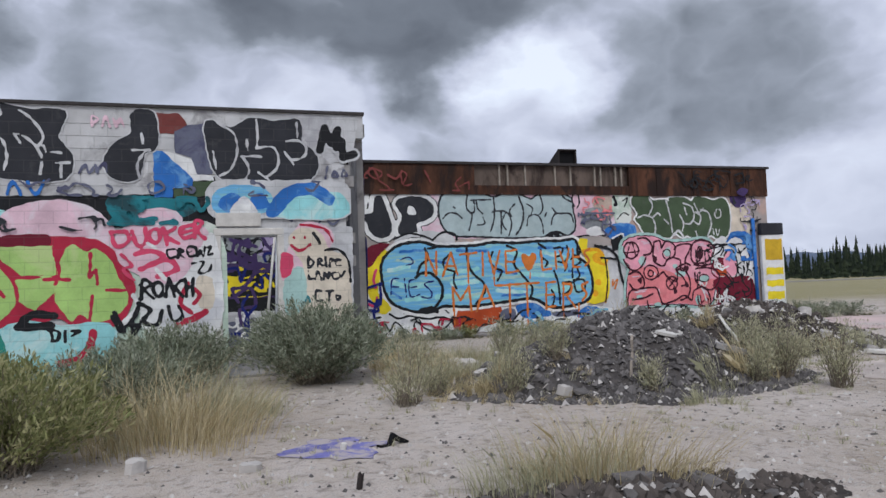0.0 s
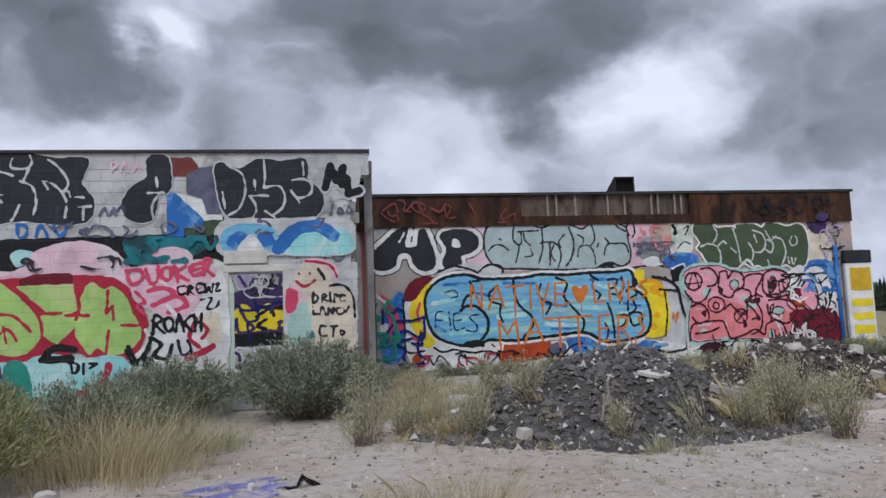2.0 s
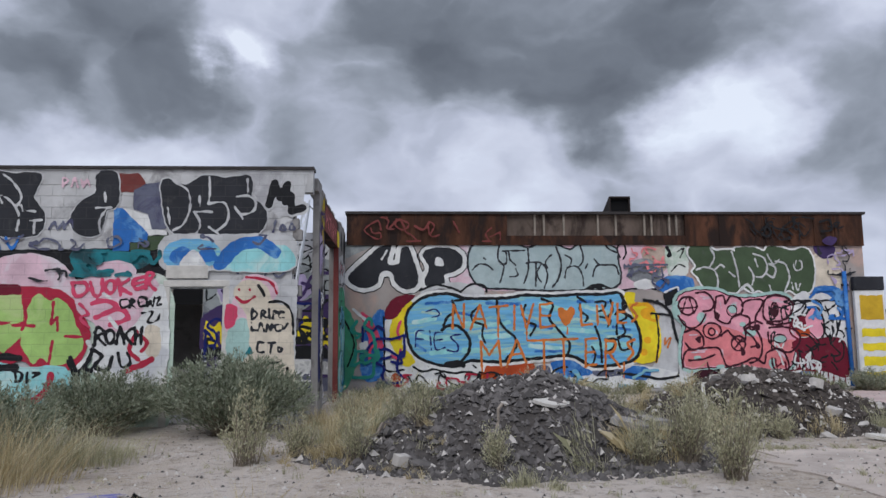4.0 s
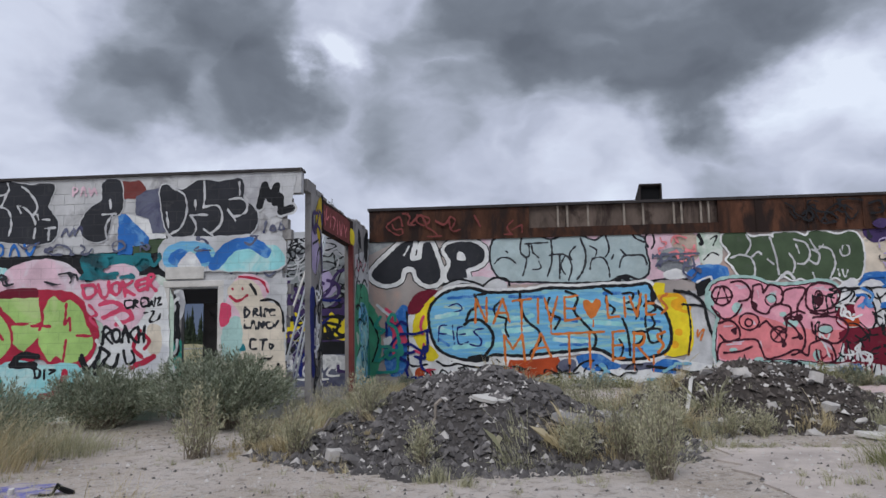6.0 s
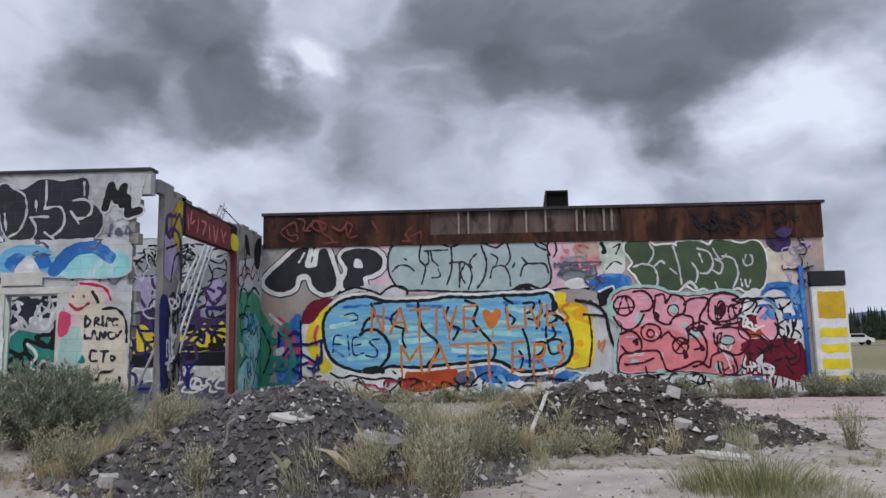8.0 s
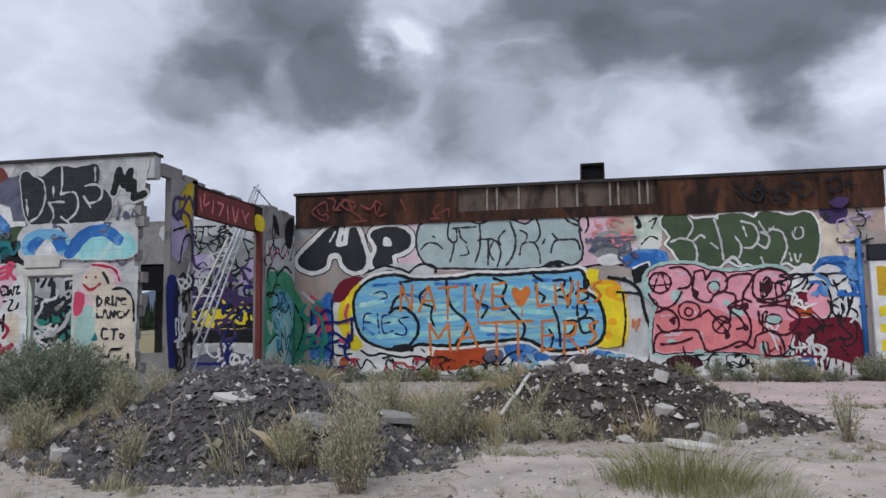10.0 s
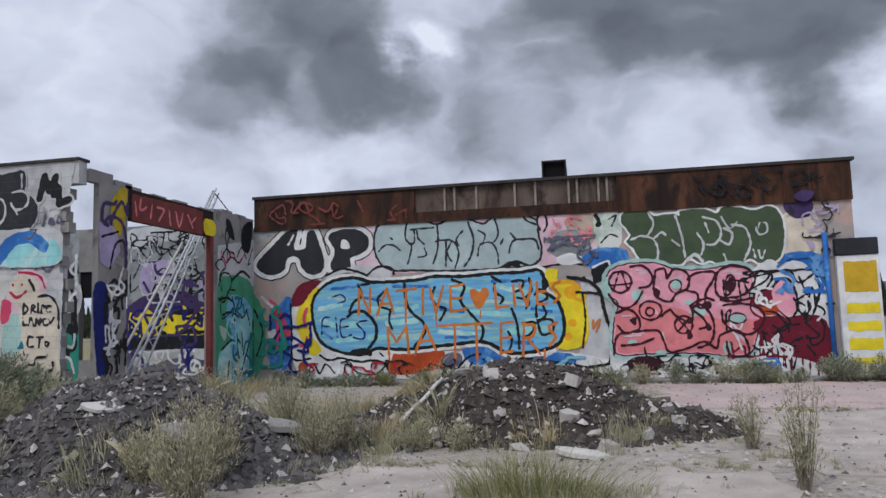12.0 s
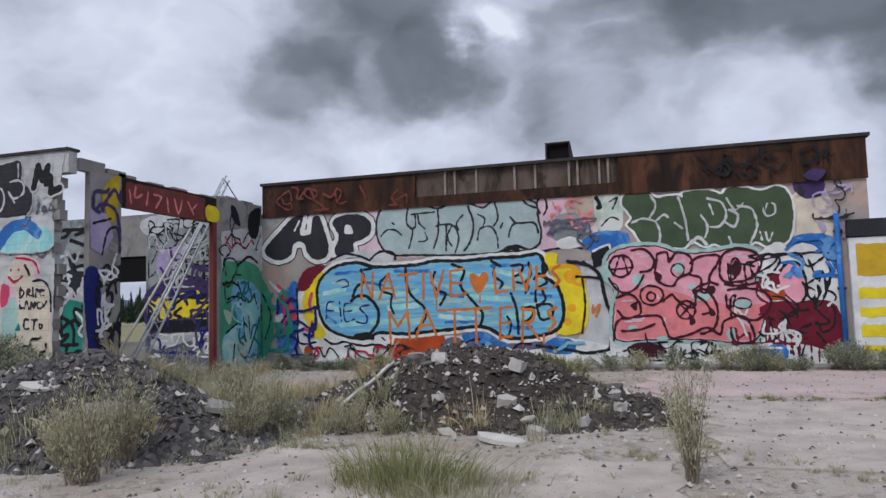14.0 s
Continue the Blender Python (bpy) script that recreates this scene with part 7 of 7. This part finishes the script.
graffiti("looping dark outlines and mint shadows of pink letters", "R", [
    ("shadow", "mint", "f 0 12.40,1.95 12.35,1.82 12.22,1.82 12.15,1.95 12.23,2.08 12.36,2.07; f 0 13.29,2.19 13.24,2.08 13.11,2.08 13.03,2.20 13.12,2.31 13.25,2.31; f 0 13.78,1.51 13.71,1.44 13.51,1.44 13.39,1.53 13.52,1.60 13.72,1.60; f 0 14.64,1.35 14.56,1.26 14.37,1.27 14.26,1.36 14.38,1.44 14.58,1.43; f 0 12.22,0.87 12.18,0.81 12.07,0.82 12.00,0.87 12.07,0.93 12.18,0.93; f 0 14.26,0.70 14.22,0.58 14.13,0.58 14.08,0.71 14.15,0.83 14.24,0.83; f 0 12.85,0.62 12.81,0.58 12.68,0.58 12.61,0.63 12.69,0.68 12.81,0.68; f 0 13.51,1.76 13.47,1.71 13.38,1.71 13.33,1.77 13.39,1.82 13.48,1.82; f 0 11.71,2.16 11.65,1.93 11.54,1.94 11.48,2.16 11.56,2.39 11.68,2.38"),
    ("outline", "wine", "s 0.020 12.18,2.27 12.09,2.10 11.91,2.03 11.73,2.11 11.66,2.29 11.75,2.47 11.93,2.53 12.11,2.45 12.18,2.27; s 0.016 11.75,2.08 11.93,2.53 12.08,2.07; s 0.016 11.71,2.21 12.14,2.23; s 0.022 12.16,2.62 12.44,2.64 12.64,2.41 12.58,2.18 12.34,2.12; s 0.022 11.64,2.01 11.79,1.77 12.01,1.66 12.26,1.80 12.41,2.06; s 0.022 12.72,2.52 12.93,2.55 12.97,2.33 13.14,2.54 13.42,2.42 13.42,2.09 13.15,1.96 13.00,1.78 12.67,1.97 12.72,2.52; s 0.016 13.28,2.13 13.23,2.03 13.13,1.99 13.04,2.04 13.00,2.14 13.05,2.24 13.15,2.28 13.25,2.24 13.28,2.13; s 0.022 13.41,2.27 13.59,2.41 14.00,2.43 13.96,2.22 13.81,2.00 13.75,1.65 13.61,1.65 13.62,1.94 13.41,2.02; s 0.022 14.01,2.00 14.07,2.41 14.35,2.54 14.72,2.47 14.87,2.25 14.74,1.97 14.44,1.84 14.10,1.85 14.01,2.00; s 0.018 14.44,2.16 14.41,2.03 14.33,1.98 14.26,2.03 14.24,2.17 14.28,2.30 14.35,2.35 14.42,2.29 14.44,2.16; s 0.022 14.10,1.79 14.44,1.75 14.78,1.81; s 0.022 14.16,1.66 14.57,1.69 14.96,1.54 14.98,1.25 14.72,1.01 14.39,1.06 14.14,1.28 14.12,1.55; s 0.016 14.63,1.36 14.57,1.28 14.44,1.25 14.31,1.29 14.26,1.37 14.32,1.45 14.45,1.48 14.58,1.44 14.63,1.36; s 0.020 12.82,1.59 12.73,1.44 12.55,1.38 12.37,1.45 12.31,1.60 12.39,1.76 12.58,1.81 12.75,1.74 12.82,1.59; s 0.018 12.64,1.56 12.61,1.50 12.54,1.47 12.48,1.50 12.46,1.57 12.49,1.64 12.55,1.66 12.62,1.63 12.64,1.56; s 0.022 11.78,1.56 12.07,1.63 12.27,1.47 12.29,1.18 11.97,1.10 11.80,1.27; s 0.022 12.80,1.46 12.99,1.60 13.13,1.45 13.45,1.29 13.51,1.65 13.75,1.65 13.93,1.28 13.85,0.85 13.56,0.72; s 0.020 13.47,1.24 13.41,1.10 13.27,1.05 13.13,1.11 13.08,1.25 13.15,1.40 13.29,1.45 13.42,1.39 13.47,1.24; s 0.014 13.17,1.37 13.39,1.12; s 0.014 13.40,1.38 13.15,1.11; s 0.022 11.69,0.61 11.79,1.03 12.15,1.11 12.68,1.13 12.82,0.88 12.94,0.64 13.35,0.72 13.70,0.86 13.96,0.70 14.05,0.99 14.46,1.08 14.64,0.70 14.56,0.51 14.23,0.56 14.18,0.85; s 0.022 11.88,0.81 12.24,0.83 12.60,0.95; s 0.022 12.38,0.74 12.44,0.45; s 0.022 13.96,1.78 13.76,1.83 13.44,1.66 13.67,1.43 13.79,1.21 13.62,1.15"),
    ("lettering", "palepink", "s 0.016 12.29,2.54 12.49,2.51; s 0.016 12.82,2.39 12.85,2.22; s 0.016 14.21,2.41 14.48,2.44; s 0.016 11.92,1.48 12.13,1.49; s 0.016 14.76,1.58 14.87,1.45; s 0.016 11.93,1.01 12.32,1.03"),
])
graffiti("white and blue crumbs of lettering under the blue piece", "R", [
    ("lettering", "black", scribble(41, 14, 4.6, 9.8, 0.12, 0.55, 0.3, 0.016)),
    ("lettering", "sky", scribble(42, 6, 8.0, 11.0, 0.15, 0.55, 0.3, 0.03)),
    ("lettering", "hotpink", scribble(43, 4, 3.3, 4.1, 0.9, 1.9, 0.4, 0.03)),
    ("lettering", "navy", scribble(44, 7, 3.1, 4.2, 0.3, 1.9, 0.5, 0.03)),
    ("lettering", "seagreen", scribble(45, 5, 2.8, 3.5, 0.3, 2.0, 0.5, 0.035)),
])
graffiti("black and white tags on pier and column", "S", [
    ("outline", "black", scribble(51, 9, 17.1, 19.0, 0.3, 4.0, 0.5, 0.012)),
    ("outline", "teal", scribble(52, 8, 17.2, 19.0, 0.3, 2.2, 0.5, 0.03)),
    ("lettering", "aqua", scribble(53, 6, 17.3, 18.9, 0.3, 1.9, 0.4, 0.022)),
    ("outline", "black", scribble(54, 14, 13.2, 13.82, 0.3, 2.4, 0.35, 0.022)),
    ("lettering", "white", scribble(55, 7, 13.2, 13.82, 0.3, 2.4, 0.3, 0.02)),
    ("wash", "purple", scribble(56, 4, 13.1, 13.8, 2.4, 3.9, 0.5, 0.03)),
])
graffiti("small dark tags over the upper block wall", "L", [
    ("lettering", "slate", scribble(71, 9, -3.4, 2.1, 3.05, 3.3, 0.22, 0.010)),
    ("lettering", "charcoal", scribble(72, 8, -4.5, 0.0, 2.5, 2.7, 0.2, 0.012)),
    ("lettering", "teal", scribble(73, 8, -1.7, -0.1, 2.6, 3.0, 0.3, 0.030)),
    ("lettering", "black", scribble(74, 7, 1.15, 2.15, 0.3, 1.1, 0.2, 0.012)),
    ("lettering", "lilac", scribble(75, 6, -4.4, -3.2, 0.4, 1.0, 0.3, 0.024)),
])
graffiti("faded tags on the stucco between the pieces", "R", [
    ("lettering", "coral", scribble(81, 7, 10.3, 11.3, 3.2, 3.9, 0.25, 0.014)),
    ("lettering", "slate", scribble(82, 7, 10.2, 11.4, 2.75, 3.4, 0.3, 0.022)),
    ("lettering", "lilac", scribble(83, 5, 15.6, 16.7, 2.7, 3.8, 0.3, 0.016)),
    ("lettering", "charcoal", scribble(84, 6, 15.7, 16.8, 3.1, 3.9, 0.2, 0.012)),
    ("lettering", "blue", scribble(85, 7, 15.2, 16.3, 1.9, 2.7, 0.35, 0.030)),
    ("lettering", "crimson", scribble(86, 7, 3.9, 6.4, 0.12, 0.5, 0.25, 0.022)),
])
graffiti("grey and rust scrawls on fascia", "R", [
    ("lettering", "black", scribble(61, 6, 12.2, 16.8, 4.05, 4.7, 0.4, 0.014)),
    ("lettering", "brick", scribble(62, 8, 2.9, 6.8, 4.05, 4.7, 0.35, 0.016)),
], 0.075)

# ---- block courses of the upper wall ----
def block_courses():
    wall = [o for o in left.children if o.name.startswith("wall_front")][0]
    bm = bmesh.new()
    box(bm, -0.195, 0.195, -0.008, 0.004, -0.096, 0.096)
    for v in bm.verts:
        if v.co.y < 0:
            v.co.x *= 0.985
            v.co.z *= 0.97
    me = bpy.data.meshes.new("block")
    bm.to_mesh(me)
    bm.free()
    me.materials.append(MAT_BLOCK)
    for row in range(9, 22):
        z = 0.2 * row + 0.1
        for col in range(-13, 6):
            x = 0.4 * col + (0.2 if row % 2 else 0.0) + 0.2
            if x + 0.2 > 2.2 or (z < 2.62 and -0.3 < x < 1.4):
                continue
            ob = new("block", me)
            ob.location = (x + 3, 0, z)
            ob.parent = wall


block_courses()
